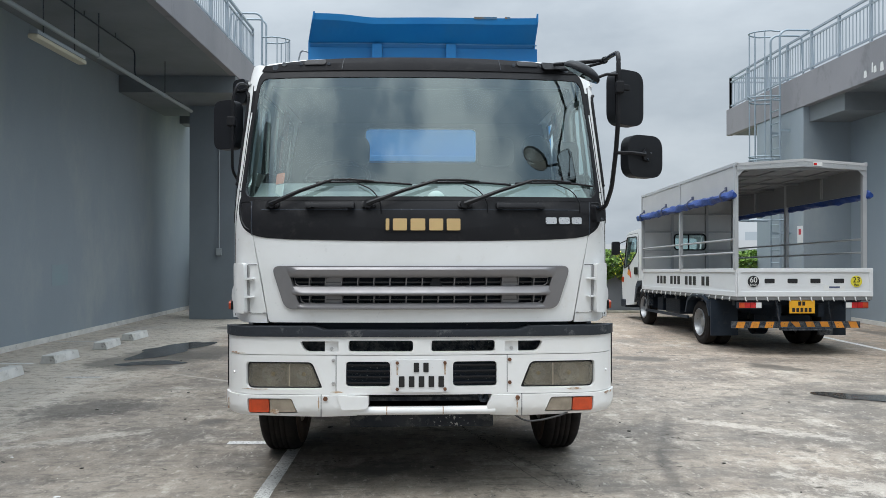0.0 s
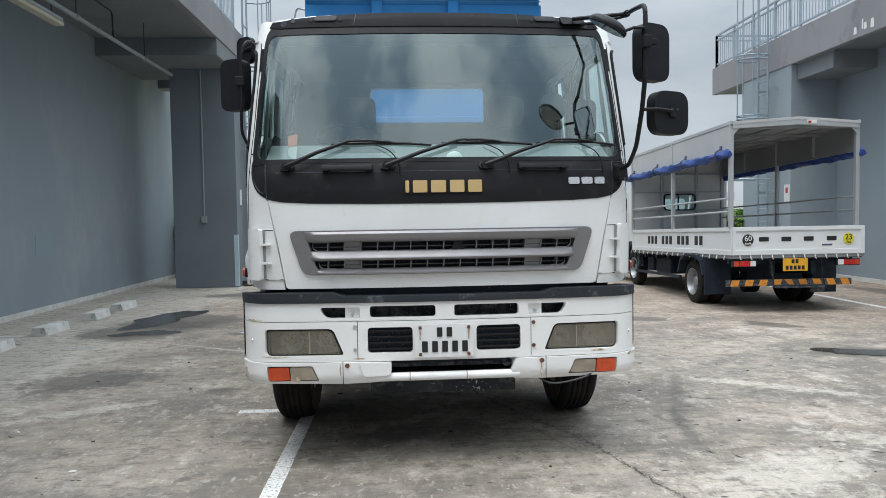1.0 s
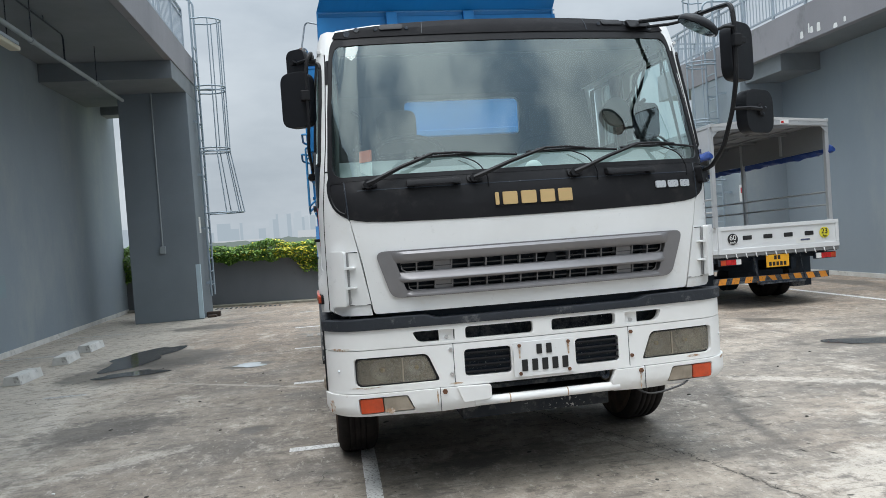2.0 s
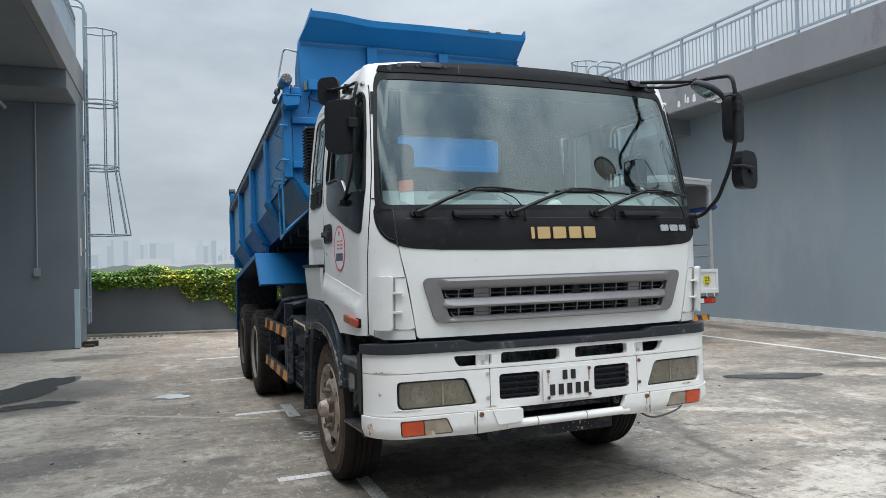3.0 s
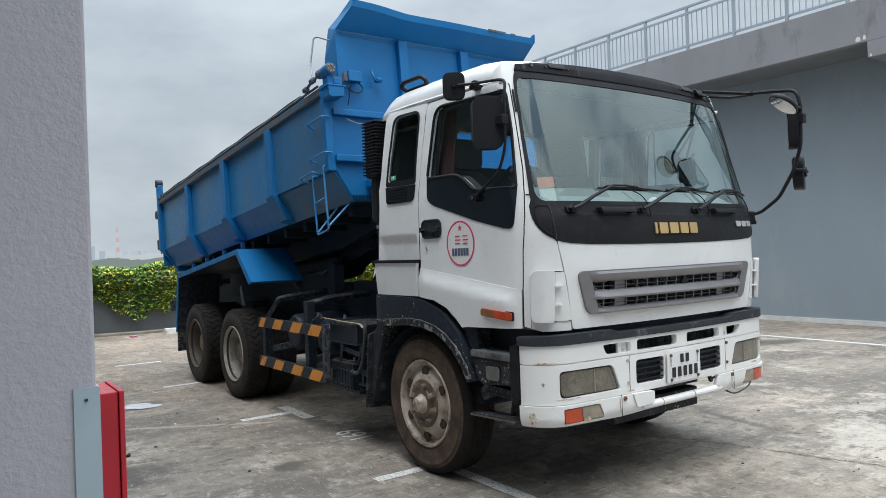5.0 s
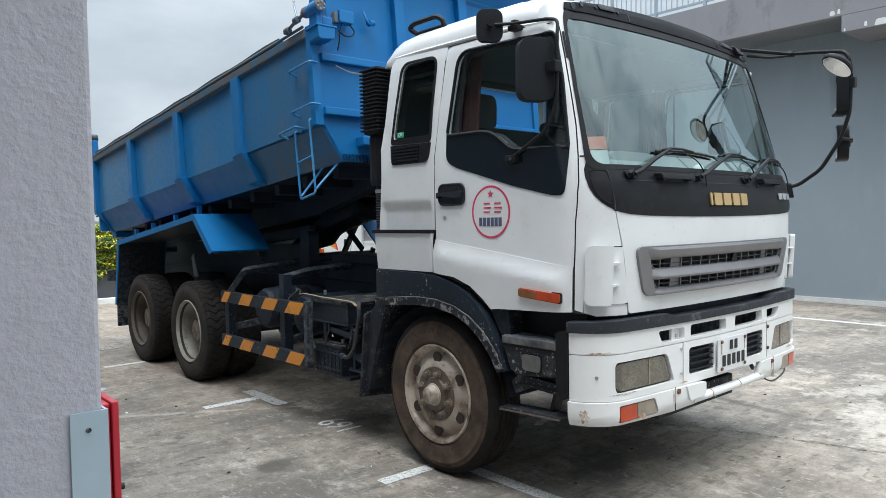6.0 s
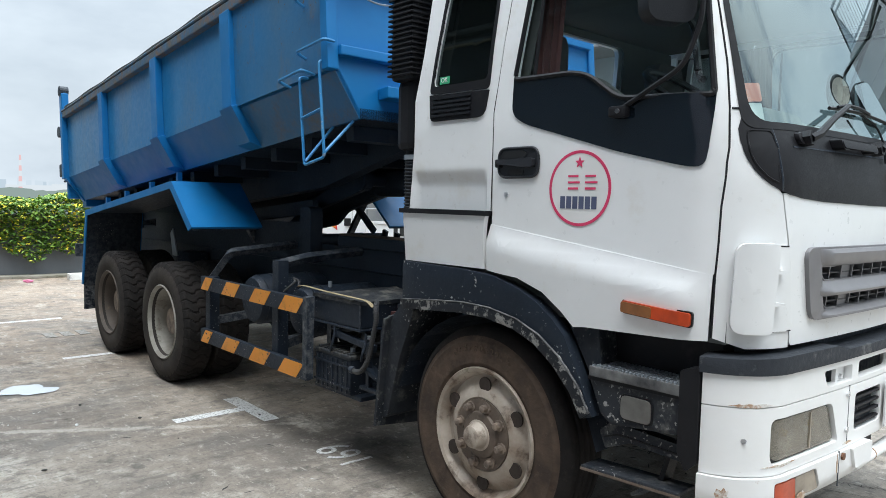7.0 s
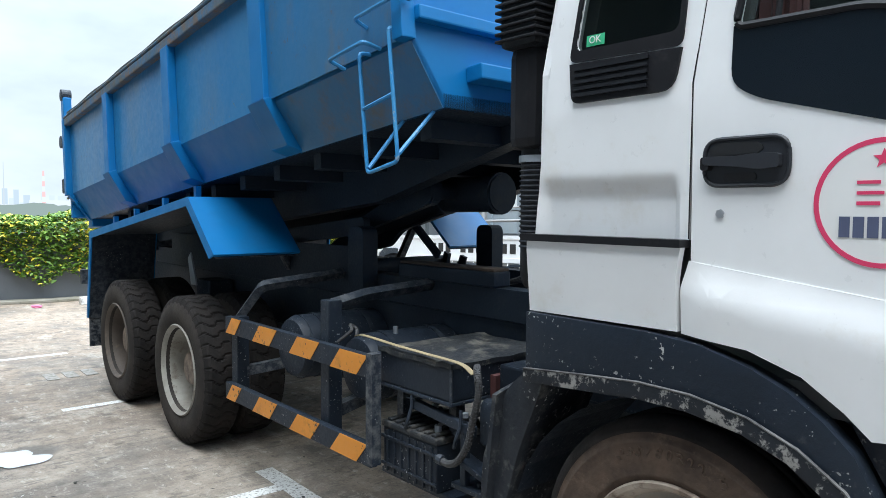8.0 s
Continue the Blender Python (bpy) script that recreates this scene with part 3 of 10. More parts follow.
def beam(a, b, w, h, bm=None, up=(0, 0, 1)):
    """A square bar from a to b, w wide and h high."""
    bm = bm or bmesh.new()
    a, b = Vector(a), Vector(b)
    d = (b - a).normalized()
    side = d.cross(Vector(up)).normalized()
    top = side.cross(d)
    vs = [bm.verts.new(p + side * sx * w / 2 + top * sz * h / 2) for p in (a, b) for sx, sz in ((-1, -1), (1, -1), (1, 1), (-1, 1))]
    for f in ((0, 1, 2, 3), (7, 6, 5, 4), (0, 4, 5, 1), (1, 5, 6, 2), (2, 6, 7, 3), (3, 7, 4, 0)):
        bm.faces.new([vs[i] for i in f])
    return bm


def tube(path, r, n=8, bm=None, closed=False, taper=None):
    """A round bar along a path."""
    bm = bm or bmesh.new()
    pts = [Vector(p) for p in path]
    rings = []
    ref = Vector((0.13, 0.21, 0.97))
    for i, p in enumerate(pts):
        a = pts[i - 1] if i or closed else p
        b = pts[(i + 1) % len(pts)] if i < len(pts) - 1 or closed else p
        d = (b - a).normalized()
        s = d.cross(ref)
        if s.length < 0.1:
            s = d.cross(Vector((0.9, 0.3, 0.1)))
        s.normalize()
        t = s.cross(d)
        rr = r * (taper(i / max(len(pts) - 1, 1)) if taper else 1)
        rings.append([bm.verts.new(p + (s * math.cos(2 * math.pi * k / n) + t * math.sin(2 * math.pi * k / n)) * rr) for k in range(n)])
    pairs = list(zip(rings, rings[1:])) + ([(rings[-1], rings[0])] if closed else [])
    for u, v in pairs:
        for k in range(n):
            bm.faces.new((u[k], u[(k + 1) % n], v[(k + 1) % n], v[k]))
    if not closed:
        bm.faces.new(rings[0])
        bm.faces.new(rings[-1])
    return bm


def curve_pts(pts, n=6):
    """A smooth path through the points."""
    p = [Vector(q) for q in pts]
    p = [2 * p[0] - p[1]] + p + [2 * p[-1] - p[-2]]
    out = []
    for i in range(1, len(p) - 2):
        for k in range(n):
            t = k / n
            out.append(0.5 * (2 * p[i] + (p[i + 1] - p[i - 1]) * t + (2 * p[i - 1] - 5 * p[i] + 4 * p[i + 1] - p[i + 2]) * t * t
                              + (3 * p[i] - p[i - 1] - 3 * p[i + 1] + p[i + 2]) * t ** 3))
    return out + [p[-2]]


def bend(pts, r=0.05, n=5):
    """A path with its corners rounded by r."""
    p = [Vector(q) for q in pts]
    out = [p[0]]
    for a, b, c in zip(p, p[1:], p[2:]):
        k = min(r, (a - b).length * 0.45, (c - b).length * 0.45)
        s, e = b + (a - b).normalized() * k, b + (c - b).normalized() * k
        out += [(1 - t) ** 2 * s + 2 * t * (1 - t) * b + t * t * e for t in (i / n for i in range(n + 1))]
    return out + [p[-1]]


def lathe(profile, n=40, bm=None, closed=False, caps=True):
    """A body turned about the x axis from (x, radius) pairs."""
    bm = bm or bmesh.new()
    rings = [[bm.verts.new((x, r * math.cos(2 * math.pi * k / n), r * math.sin(2 * math.pi * k / n))) for k in range(n)] for x, r in profile]
    for u, v in list(zip(rings, rings[1:])) + ([(rings[-1], rings[0])] if closed else []):
        for k in range(n):
            bm.faces.new((u[k], u[(k + 1) % n], v[(k + 1) % n], v[k]))
    if not closed:
        if caps:
            bm.faces.new(rings[0])
        bm.faces.new(rings[-1])
    return bm


def lathe_z(x, y, z, prof, n=18):
    """A body turned about an upright axis from (height, radius) pairs."""
    return warp(lathe([(h, r) for h, r in prof], n), lambda u, v, w: Vector((x + v, y + w, z + u)))


def round_poly(pts, r, n=4):
    """A closed outline with its corners rounded; r is one radius or one for each corner."""
    rs = r if isinstance(r, (list, tuple)) else [r] * len(pts)
    out = []
    for i, b in enumerate(pts):
        a, b, c = Vector((*pts[i - 1], 0)), Vector((*b, 0)), Vector((*pts[(i + 1) % len(pts)], 0))
        k = min(rs[i], (a - b).length * 0.48, (c - b).length * 0.48)
        if k < 1e-4:
            out.append((b.x, b.y))
            continue
        s, e = b + (a - b).normalized() * k, b + (c - b).normalized() * k
        for j in range(n + 1):
            t = j / n
            q = (1 - t) ** 2 * s + 2 * t * (1 - t) * b + t * t * e
            out.append((q.x, q.y))
    return out


def rrect(x0, y0, x1, y1, r, n=4):
    return round_poly([(x0, y0), (x1, y0), (x1, y1), (x0, y1)], r, n)


def sheet(outer, holes=(), thick=0.02, step=0.0):
    """A flat plate with holes in the u, v plane, its outer face at w = 0 and its back at -thick, cut at every step."""
    bm = bmesh.new()
    for loop in (outer, *holes):
        vs = [bm.verts.new((u, v, 0)) for u, v in loop]
        for i in range(len(vs)):
            bm.edges.new((vs[i - 1], vs[i]))
    bmesh.ops.triangle_fill(bm, edges=bm.edges[:], use_beauty=True, use_dissolve=False, normal=(0, 0, 1))
    if step:
        us, vs = [v.co.x for v in bm.verts], [v.co.y for v in bm.verts]
        for lo, hi, no in ((min(us), max(us), (1, 0, 0)), (min(vs), max(vs), (0, 1, 0))):
            for k in range(math.floor(lo / step) + 1, math.ceil(hi / step)):
                bmesh.ops.bisect_plane(bm, geom=bm.verts[:] + bm.edges[:] + bm.faces[:], plane_co=[c * k * step for c in no], plane_no=no, dist=1e-4)
    if thick:
        faces = bm.faces[:]
        back = {v: bm.verts.new(v.co - Vector((0, 0, thick))) for v in bm.verts[:]}
        rim = [e for e in bm.edges if len(e.link_faces) == 1]
        for f in faces:
            bm.faces.new([back[v] for v in reversed(f.verts)])
        for e in rim:
            a, b = e.verts
            bm.faces.new((a, b, back[b], back[a]))
    return bm


def warp(bm, fn):
    for v in bm.verts:
        v.co = fn(v.co.x, v.co.y, v.co.z)
    return bm


def to_front(y):
    """Plate coordinates onto the plane of that y: u is x, v is z, and the outer face looks towards -y."""
    return lambda u, v, w: Vector((u, y - w, v))


def to_left(x):
    """Plate coordinates onto the plane of that x: u is y, v is z, and the outer face looks towards -x."""
    return lambda u, v, w: Vector((x - w, u, v))


def lettering(text, size, material, m, name="lettering", parent=None, deep=0.002):
    cu = bpy.data.curves.new(name, "FONT")
    cu.body, cu.size, cu.extrude, cu.align_x, cu.align_y = text, size, deep, "CENTER", "CENTER"
    tmp = bpy.data.objects.new(name, cu)
    scene.collection.objects.link(tmp)
    me = bpy.data.meshes.new_from_object(tmp.evaluated_get(bpy.context.evaluated_depsgraph_get()))
    bpy.data.objects.remove(tmp)
    me.materials.clear()
    me.materials.append(material)
    me.name = name
    return place(name, me, parent, "", m)


def lerp_table(table, v):
    for (a, p), (b, q) in zip(table, table[1:]):
        if v <= b:
            t = max(0.0, (v - a) / (b - a))
            return p + (q - p) * t
    return table[-1][1]


def bolt_bm(p, axis, r=0.012, h=0.008, bm=None):
    bm = bm or bmesh.new()
    a = Vector(axis).normalized()
    return tube([Vector(p), Vector(p) + a * h], r, 6, bm)


# ---- the roof deck ----
def plain(name, bm, material, kind="structure", label="", category="", **kw):
    ob = part(name, bm, material, **kw)
    return tagged(ob, label, category, "", kind)


deck = bmesh.new()
bmesh.ops.create_grid(deck, x_segments=40, y_segments=56, size=1, matrix=Matrix.Translation((1.5, 4, 0)) @ Matrix.Diagonal((16, 22, 1, 1)))
low = bmesh.ops.extrude_face_region(deck, geom=deck.faces[:])["geom"]
bmesh.ops.translate(deck, verts=[g for g in low if isinstance(g, bmesh.types.BMVert)], vec=(0, 0, -0.4))
plain("floor", deck, FLOOR, label="stained pale concrete roof car park deck", category="floor")
plain("ground", (lambda b: (bmesh.ops.create_grid(b, x_segments=8, y_segments=8, size=4000, matrix=Matrix.Translation((0, 0, -16))), b)[1])(bmesh.new()), GROUND,
      label="flat green country far below the roof deck", category="ground")


def strip(x0, y0, x1, y1, mat, z=0.004, name="bay_line"):
    """A painted line: a thin film of paint with slightly ragged edges."""
    bm = bmesh.new()
    along_x = abs(x1 - x0) > abs(y1 - y0)
    n = max(2, int(max(abs(x1 - x0), abs(y1 - y0)) / 0.07))
    a, b = [], []
    for i in range(n + 1):
        t = i / n
        j, k = random.uniform(-0.002, 0.002), random.uniform(-0.002, 0.002)
        if along_x:
            x = x0 + (x1 - x0) * t
            a.append(bm.verts.new((x, y0 + j, z)))
            b.append(bm.verts.new((x, y1 + k, z)))
        else:
            y = y0 + (y1 - y0) * t
            a.append(bm.verts.new((x0 + j, y, z)))
            b.append(bm.verts.new((x1 + k, y, z)))
    for i in range(n):
        bm.faces.new((a[i], a[i + 1], b[i + 1], b[i]))
    return tagged(part(name, bm, mat), "worn white parking bay line painted on concrete", "road marking", "bay lines", "structure")


strip(-1.06, -6.0, -0.96, 5.82, LINE)
strip(-1.58, 5.93, -1.02, 6.03, LINE)
strip(-1.68, 8.43, -1.12, 8.53, LINE)
strip(-1.18, 8.10, -1.06, 8.80, LINE, 0.0055)
strip(-1.80, 10.98, -1.30, 11.07, LINE)
strip(-1.92, 13.46, -1.24, 13.56, LINE)
strip(7.2, -8.0, 7.32, 17.5, LINE)
strip(-5.9, 10.10, -5.42, 10.20, LINE)
strip(-6.4, 12.55, -5.3, 12.65, LINE_OLD)
strip(-6.4, 14.9, -5.2, 15.0, LINE_OLD)
strip(-4.45, 9.0, -4.0, 9.09, LINE_OLD)
strip(-1.95, 16.2, -1.5, 16.28, LINE_OLD)
strip(5.2, 13.4, 5.9, 13.5, LINE_OLD)

lot_mark = thing("lot_number", (-1.08, 7.2, 0), "faded white painted bay number on concrete", "road marking", kind="structure")
lettering("169", 0.33, LINE, Matrix.Translation((-1.085, 7.2, 0.0045)) @ Matrix(((0, -1, 0, 0), (1, 0, 0, 0), (0, 0, 1, 0), (0, 0, 0, 1))) @ Matrix.Diagonal((0.8, 1, 1, 1)), "digits", lot_mark, 0.001)
lot_far = thing("lot_number", (-1.35, 12.2, 0), "faded white painted bay number on concrete", "road marking", kind="structure")
for k in range(3):
    part("bar", box(-1.68 + 0.17 * k, 12.2, 0.003, -1.57 + 0.17 * k, 12.5, 0.006), LINE_FAINT, lot_far)


def blot(cx, cy, rx, ry, seed, mat, z=0.005, name="puddle", label="shallow rain puddle on worn concrete", turn=0.0):
    """A puddle or stain with a wandering edge."""
    rnd = random.Random(seed)
    ph = [rnd.uniform(0, 6.28) for _ in range(5)]
    bm = bmesh.new()
    ring = []
    for k in range(72):
        a = 2 * math.pi * k / 72
        r = 1 + 0.22 * math.sin(2 * a + ph[0]) + 0.14 * math.sin(3 * a + ph[1]) + 0.09 * math.sin(5 * a + ph[2]) + 0.05 * math.sin(9 * a + ph[3])
        x, y = rx * r * math.cos(a), ry * r * math.sin(a)
        ring.append(bm.verts.new((cx + x * math.cos(turn) - y * math.sin(turn), cy + x * math.sin(turn) + y * math.cos(turn), z)))
    bm.faces.new(ring)
    return tagged(part(name, bm, mat), label, "puddle", "", "structure")


blot(-3.80, 10.15, 0.36, 0.24, 3, WET, 0.006, turn=0.15)
blot(-4.02, 11.55, 0.42, 0.85, 19, WET, 0.0065, turn=-0.25)
blot(-2.31, 9.97, 0.20, 0.16, 5, POOL, 0.007, "spill", "pale milky spill puddle on worn concrete", 0.2)
blot(4.8, 7.6, 0.50, 0.22, 8, WET, 0.006, turn=-0.35)


def scratch(pts, wide, mat, name, label, seed, jag=1.0):
    """A thin wandering mark on the floor."""
    rnd = random.Random(seed)
    line = curve_pts([(x, y, 0) for x, y in pts], 9)
    bm = bmesh.new()
    prev = None
    for i, q in enumerate(line):
        d = (line[min(i + 1, len(line) - 1)] - line[max(i - 1, 0)]).normalized()
        s = Vector((-d.y, d.x, 0)) * wide * (1 - 0.65 * jag * rnd.random())
        off = Vector((rnd.uniform(-1, 1), rnd.uniform(-1, 1), 0)) * wide * 0.5 * jag
        row = [bm.verts.new((q + off + k * s).to_3d() + Vector((0, 0, 0.003))) for k in (-0.5, 0.5)]
        if prev:
            bm.faces.new((prev[0], row[0], row[1], prev[1]))
        prev = row
    return tagged(part(name, bm, mat), label, "floor mark", "", "structure")


for k, line in enumerate((((0.62, 5.5), (0.74, 5.1), (0.86, 4.8)), ((-1.36, 5.12), (-1.345, 5.20), (-1.32, 5.26), (-1.325, 5.33), (-1.295, 5.38)))):
    scratch(line, 0.006, CRACK, "floor_crack", "short fine dark crack in the concrete deck", 30 + k)
for k in range(46):          # crumbs of grit and dry leaf bits lying about
    rr = random.Random(700 + k)
    x, y = rr.uniform(-4.6, 4.5), rr.uniform(4.2, 11.5)
    q = rr.uniform(0.004, 0.014)
    bm = bmesh.new()
    bmesh.ops.create_icosphere(bm, subdivisions=1, radius=q, matrix=Matrix.Translation((x, y, q * 0.4)) @ Matrix.Rotation(rr.uniform(0, 3), 4, "Z") @ Matrix.Diagonal((rr.uniform(0.7, 2.2), 1, 0.5, 1)))
    tagged(part("grit", bm, PAPER if k % 9 == 0 else CRACK), "small crumb of grit on the concrete", "debris", "grit on the deck")

def dashes(name, label, places, mat):
    """Many short, tapered scores in the floor's skin, as one sheet."""
    verts, faces = [], []
    for x, y, a, ln, w in places:
        d, sd = Vector((math.cos(a), math.sin(a), 0)), Vector((-math.sin(a), math.cos(a), 0))
        c, i = Vector((x, y, 0.0028)), len(verts)
        verts += [c - d * ln / 2, c + d * ln * 0.1 - sd * w / 2, c + d * ln / 2, c - d * ln * 0.1 + sd * w / 2]
        faces.append((i, i + 1, i + 2, i + 3))
    me = bpy.data.meshes.new(name)
    me.from_pydata([tuple(v) for v in verts], [], faces)
    me.materials.append(mat)
    return tagged(place(name, me), label, "floor mark", "", "stuff")


rd = random.Random(91)
JOINT = ((0.30, 6.6), (0.47, 6.09), (0.69, 5.6), (0.98, 4.95), (1.16, 4.28), (1.34, 3.7))
along = curve_pts([(x, y, 0) for x, y in JOINT], 40)
spots = []
for q in along:
    for _ in range(2):
        spots.append((q.x + rd.gauss(0, 0.012), q.y + rd.gauss(0, 0.01), rd.gauss(2.0, 0.7), rd.uniform(0.015, 0.06), rd.uniform(0.003, 0.007)))
    if rd.random() < 0.6:
        spots.append((q.x + rd.uniform(0.0, 0.2), q.y + rd.uniform(-0.03, 0.1), rd.gauss(1.9, 0.5), rd.uniform(0.02, 0.07), rd.uniform(0.002, 0.005)))
dashes("floor_joint", "broken crumbling joint line in the concrete deck", spots, CRACK)
spots = []
for _ in range(420):
    x, y = rd.uniform(-4.4, 6.8), rd.uniform(3.2, 11.0)
    if x < -0.6 and rd.random() < 0.55:
        continue
    for _ in range(rd.choice((1, 1, 2, 4))):
        spots.append((x + rd.gauss(0, 0.12), y + rd.gauss(0, 0.06), rd.gauss(-0.35, 0.5), rd.uniform(0.02, 0.09), rd.uniform(0.006, 0.018)))
dashes("floor_score", "fine dark scores and chips in the concrete deck", spots, CRACK)
spots = []
for _ in range(120):
    spots.append((rd.uniform(-4.4, 6.5), rd.uniform(3.2, 10.0), rd.uniform(0, 3.1), rd.uniform(0.01, 0.04), rd.uniform(0.004, 0.012)))
dashes("floor_chip", "pale chips in the concrete deck", spots, KERB)
litter = bmesh.new()
bmesh.ops.create_icosphere(litter, subdivisions=2, radius=0.055, matrix=Matrix.Translation((-0.78, 17.8, 0.028)) @ Matrix.Diagonal((1.5, 0.8, 0.5, 1)))
for v in litter.verts:
    v.co += Vector((0.025 * noise.noise(v.co * 23), 0.025 * noise.noise(v.co * 29 + Vector((5, 0, 0))), 0.02 * noise.noise(v.co * 31)))
tagged(part("litter", litter, PINK_LITTER), "crumpled pink plastic litter by the kerb", "litter")


def wheel_stop():
    s = thing("wheel_stop", (0, 0, 0), "white-painted precast concrete wheel stop on the deck", "wheel stop", "wheel stops along the wall")
    bm = sheet([(-0.115, 0.0), (0.115, 0.0), (0.085, 0.12), (-0.085, 0.12)], thick=0.62)
    warp(bm, lambda u, v, w: Vector((u, w + 0.31, v)))
    part("block", bm, KERB, s, bevel=0.012)
    return s


stop = wheel_stop()
stop.matrix_basis = pose(-5.16, 8.96, 0, 0, 0, 2)
for x, y, r in ((-5.2, 10.42, -3), (-5.18, 11.85, 3), (-5.2, 13.0, -2)):
    copy_thing(stop, pose(x, y, 0, 0, 0, r))
copy_thing(stop, pose(0.2, 17.9, 0, 0, 0, 88))


# ---- parapet with planter and hedge ----
EDGE = ((-12.0, 21.3), (-4.3, 19.65), (-0.5, 18.75), (5.0, 18.45), (17.4, 18.45))


def along_edge(offset, z0, z1, depth):
    """A wall that follows the deck's edge."""
    bm = bmesh.new()
    front = [Vector((x, y + offset)) for x, y in EDGE]
    rows = []
    for p in front:
        rows.append([bm.verts.new((p.x, p.y + d, z)) for d, z in ((0, z0), (depth, z0), (depth, z1), (0, z1))])
    for a, b in zip(rows, rows[1:]):
        for k in range(4):
            bm.faces.new((a[k], a[(k + 1) % 4], b[(k + 1) % 4], b[k]))
    bm.faces.new(rows[0])
    bm.faces.new(rows[-1])
    return bm


plain("parapet_wall", along_edge(0, -0.4, 1.2, 0.18), PARAPET, bevel=0.01, label="grey-painted planter parapet at the deck's edge", category="wall")
plain("planter_back", along_edge(0.9, -0.4, 1.05, 0.15), WALL, label="rear wall of the planter", category="wall")
plain("planter_soil", along_edge(0.2, 0.4, 1.0, 0.68), TWIG, label="soil in the planter", category="soil")
plain("kerb_strip", along_edge(-0.35, 0.0, 0.05, 0.33), KERB_OLD, bevel=0.01, label="low concrete drain kerb along the parapet", category="kerb")

grating = thing("drain_grating", (-3.4, 18.6, 0), "dark slotted steel drain grating in the deck", "grating", kind="structure")
for k in range(14):
    part("bar", beam((-4.1 + k * 0.12, 18.98 - 0.028 * k, 0.006), (-4.1 + k * 0.12, 18.72 - 0.028 * k, 0.006), 0.05, 0.01), CHASSIS, grating)


def edge_y(x):
    return lerp_table([(px, py) for px, py in EDGE], x)


def foliage(name, boxes, count, size, mat, seed):
    """Many small folded leaves, thick over the planter and hanging over its edge in uneven swags."""
    rnd = random.Random(seed)
    verts, faces = [], []
    for _ in range(count):
        x, y, z = boxes(rnd)
        s = size * rnd.uniform(0.6, 1.3)
        a, tilt = rnd.uniform(0, 6.28), rnd.uniform(-0.9, 0.9)
        d = Vector((math.cos(a), math.sin(a), tilt)).normalized()
        sd = d.cross(Vector((rnd.uniform(-0.4, 0.4), rnd.uniform(-0.9, 0.2), 1))).normalized()
        up = sd.cross(d) * 0.25 * s
        c, i = Vector((x, y, z)), len(verts)
        verts += [c - d * s, c - sd * s * 0.5 + up, c + d * s, c + sd * s * 0.5 + up]
        faces += [(i, i + 1, i + 2), (i, i + 2, i + 3)]
    me = bpy.data.meshes.new(name)
    me.from_pydata([tuple(v) for v in verts], [], faces)
    me.materials.append(mat)
    return me


def hang(x):
    """How far the hedge hangs down the parapet at x."""
    swag = ((-12.0, 0.45), (-5.3, 0.45), (-4.9, 0.05), (-2.4, 0.05), (-2.1, 0.12), (-1.9, 0.40), (-1.5, 0.38), (-1.0, 0.58), (-0.55, 0.90), (-0.2, 0.80), (0.3, 0.62), (1.2, 0.55), (3.0, 0.40), (12.0, 0.3))
    return max(0.03, lerp_table(swag, x) + 0.05 * math.sin(x * 6.1) + 0.04 * math.sin(x * 11.3))


def height(x):
    tall = 0.42 * math.exp(-((x + 5.95) / 0.45) ** 2)          # a taller shrub between wall and column
    return 1.51 + tall + 0.045 * math.sin(x * 1.7) + 0.045 * math.sin(x * 4.3 + 1) + 0.05 * noise.noise((x * 2.0, 3.1, 0))


def hedge_point(rnd, x0=-11.0, x1=11.0):
    x = rnd.uniform(x0, x1)
    if rnd.random() < 0.5:
        top = height(x)
        z = top - abs(rnd.gauss(0, 0.13)) + rnd.uniform(0, 0.05)
        y = edge_y(x) + rnd.uniform(-0.16, 0.75)
    else:
        drop = hang(x)
        z = 1.38 - rnd.random() ** 1.3 * (drop + 0.2)
        y = edge_y(x) - 0.05 - abs(rnd.gauss(0, 0.07)) - (0.1 if z > 1.1 else 0.0)
    return x, y, z


hedge = tagged(place("hedge", foliage("hedge", hedge_point, 52000, 0.052, LEAF, 2)), "dense green flowering hedge trailing over the parapet", "hedge", "", "stuff")
WORLD[hedge] = Matrix.Identity(4)


def blossom_point(rnd):
    while True:
        x, y, z = hedge_point(rnd, -5 if rnd.random() < 0.25 else -2.6, 6)
        if math.sin(x * 2.3 + 0.5) + math.sin(x * 5.1) > rnd.uniform(-1.8, 1.6):
            return x, y - 0.05, z + 0.02


tagged(place("blossom", foliage("blossom", blossom_point, 4600, 0.04, FLOWER, 4)), "small yellow blossoms scattered over the hedge", "flowers", "", "stuff")
stems = bmesh.new()
for k in range(120):
    x = -10.5 + k * 0.175
    tube([(x, edge_y(x) + 0.35, 0.95), (x + random.uniform(-0.1, 0.1), edge_y(x) + 0.2, 1.25), (x + random.uniform(-0.2, 0.2), edge_y(x) - 0.02, 1.36)], 0.008, 5, stems)
plain("hedge_stems", stems, TWIG, kind="stuff", label="thin brown stems within the hedge", category="hedge")


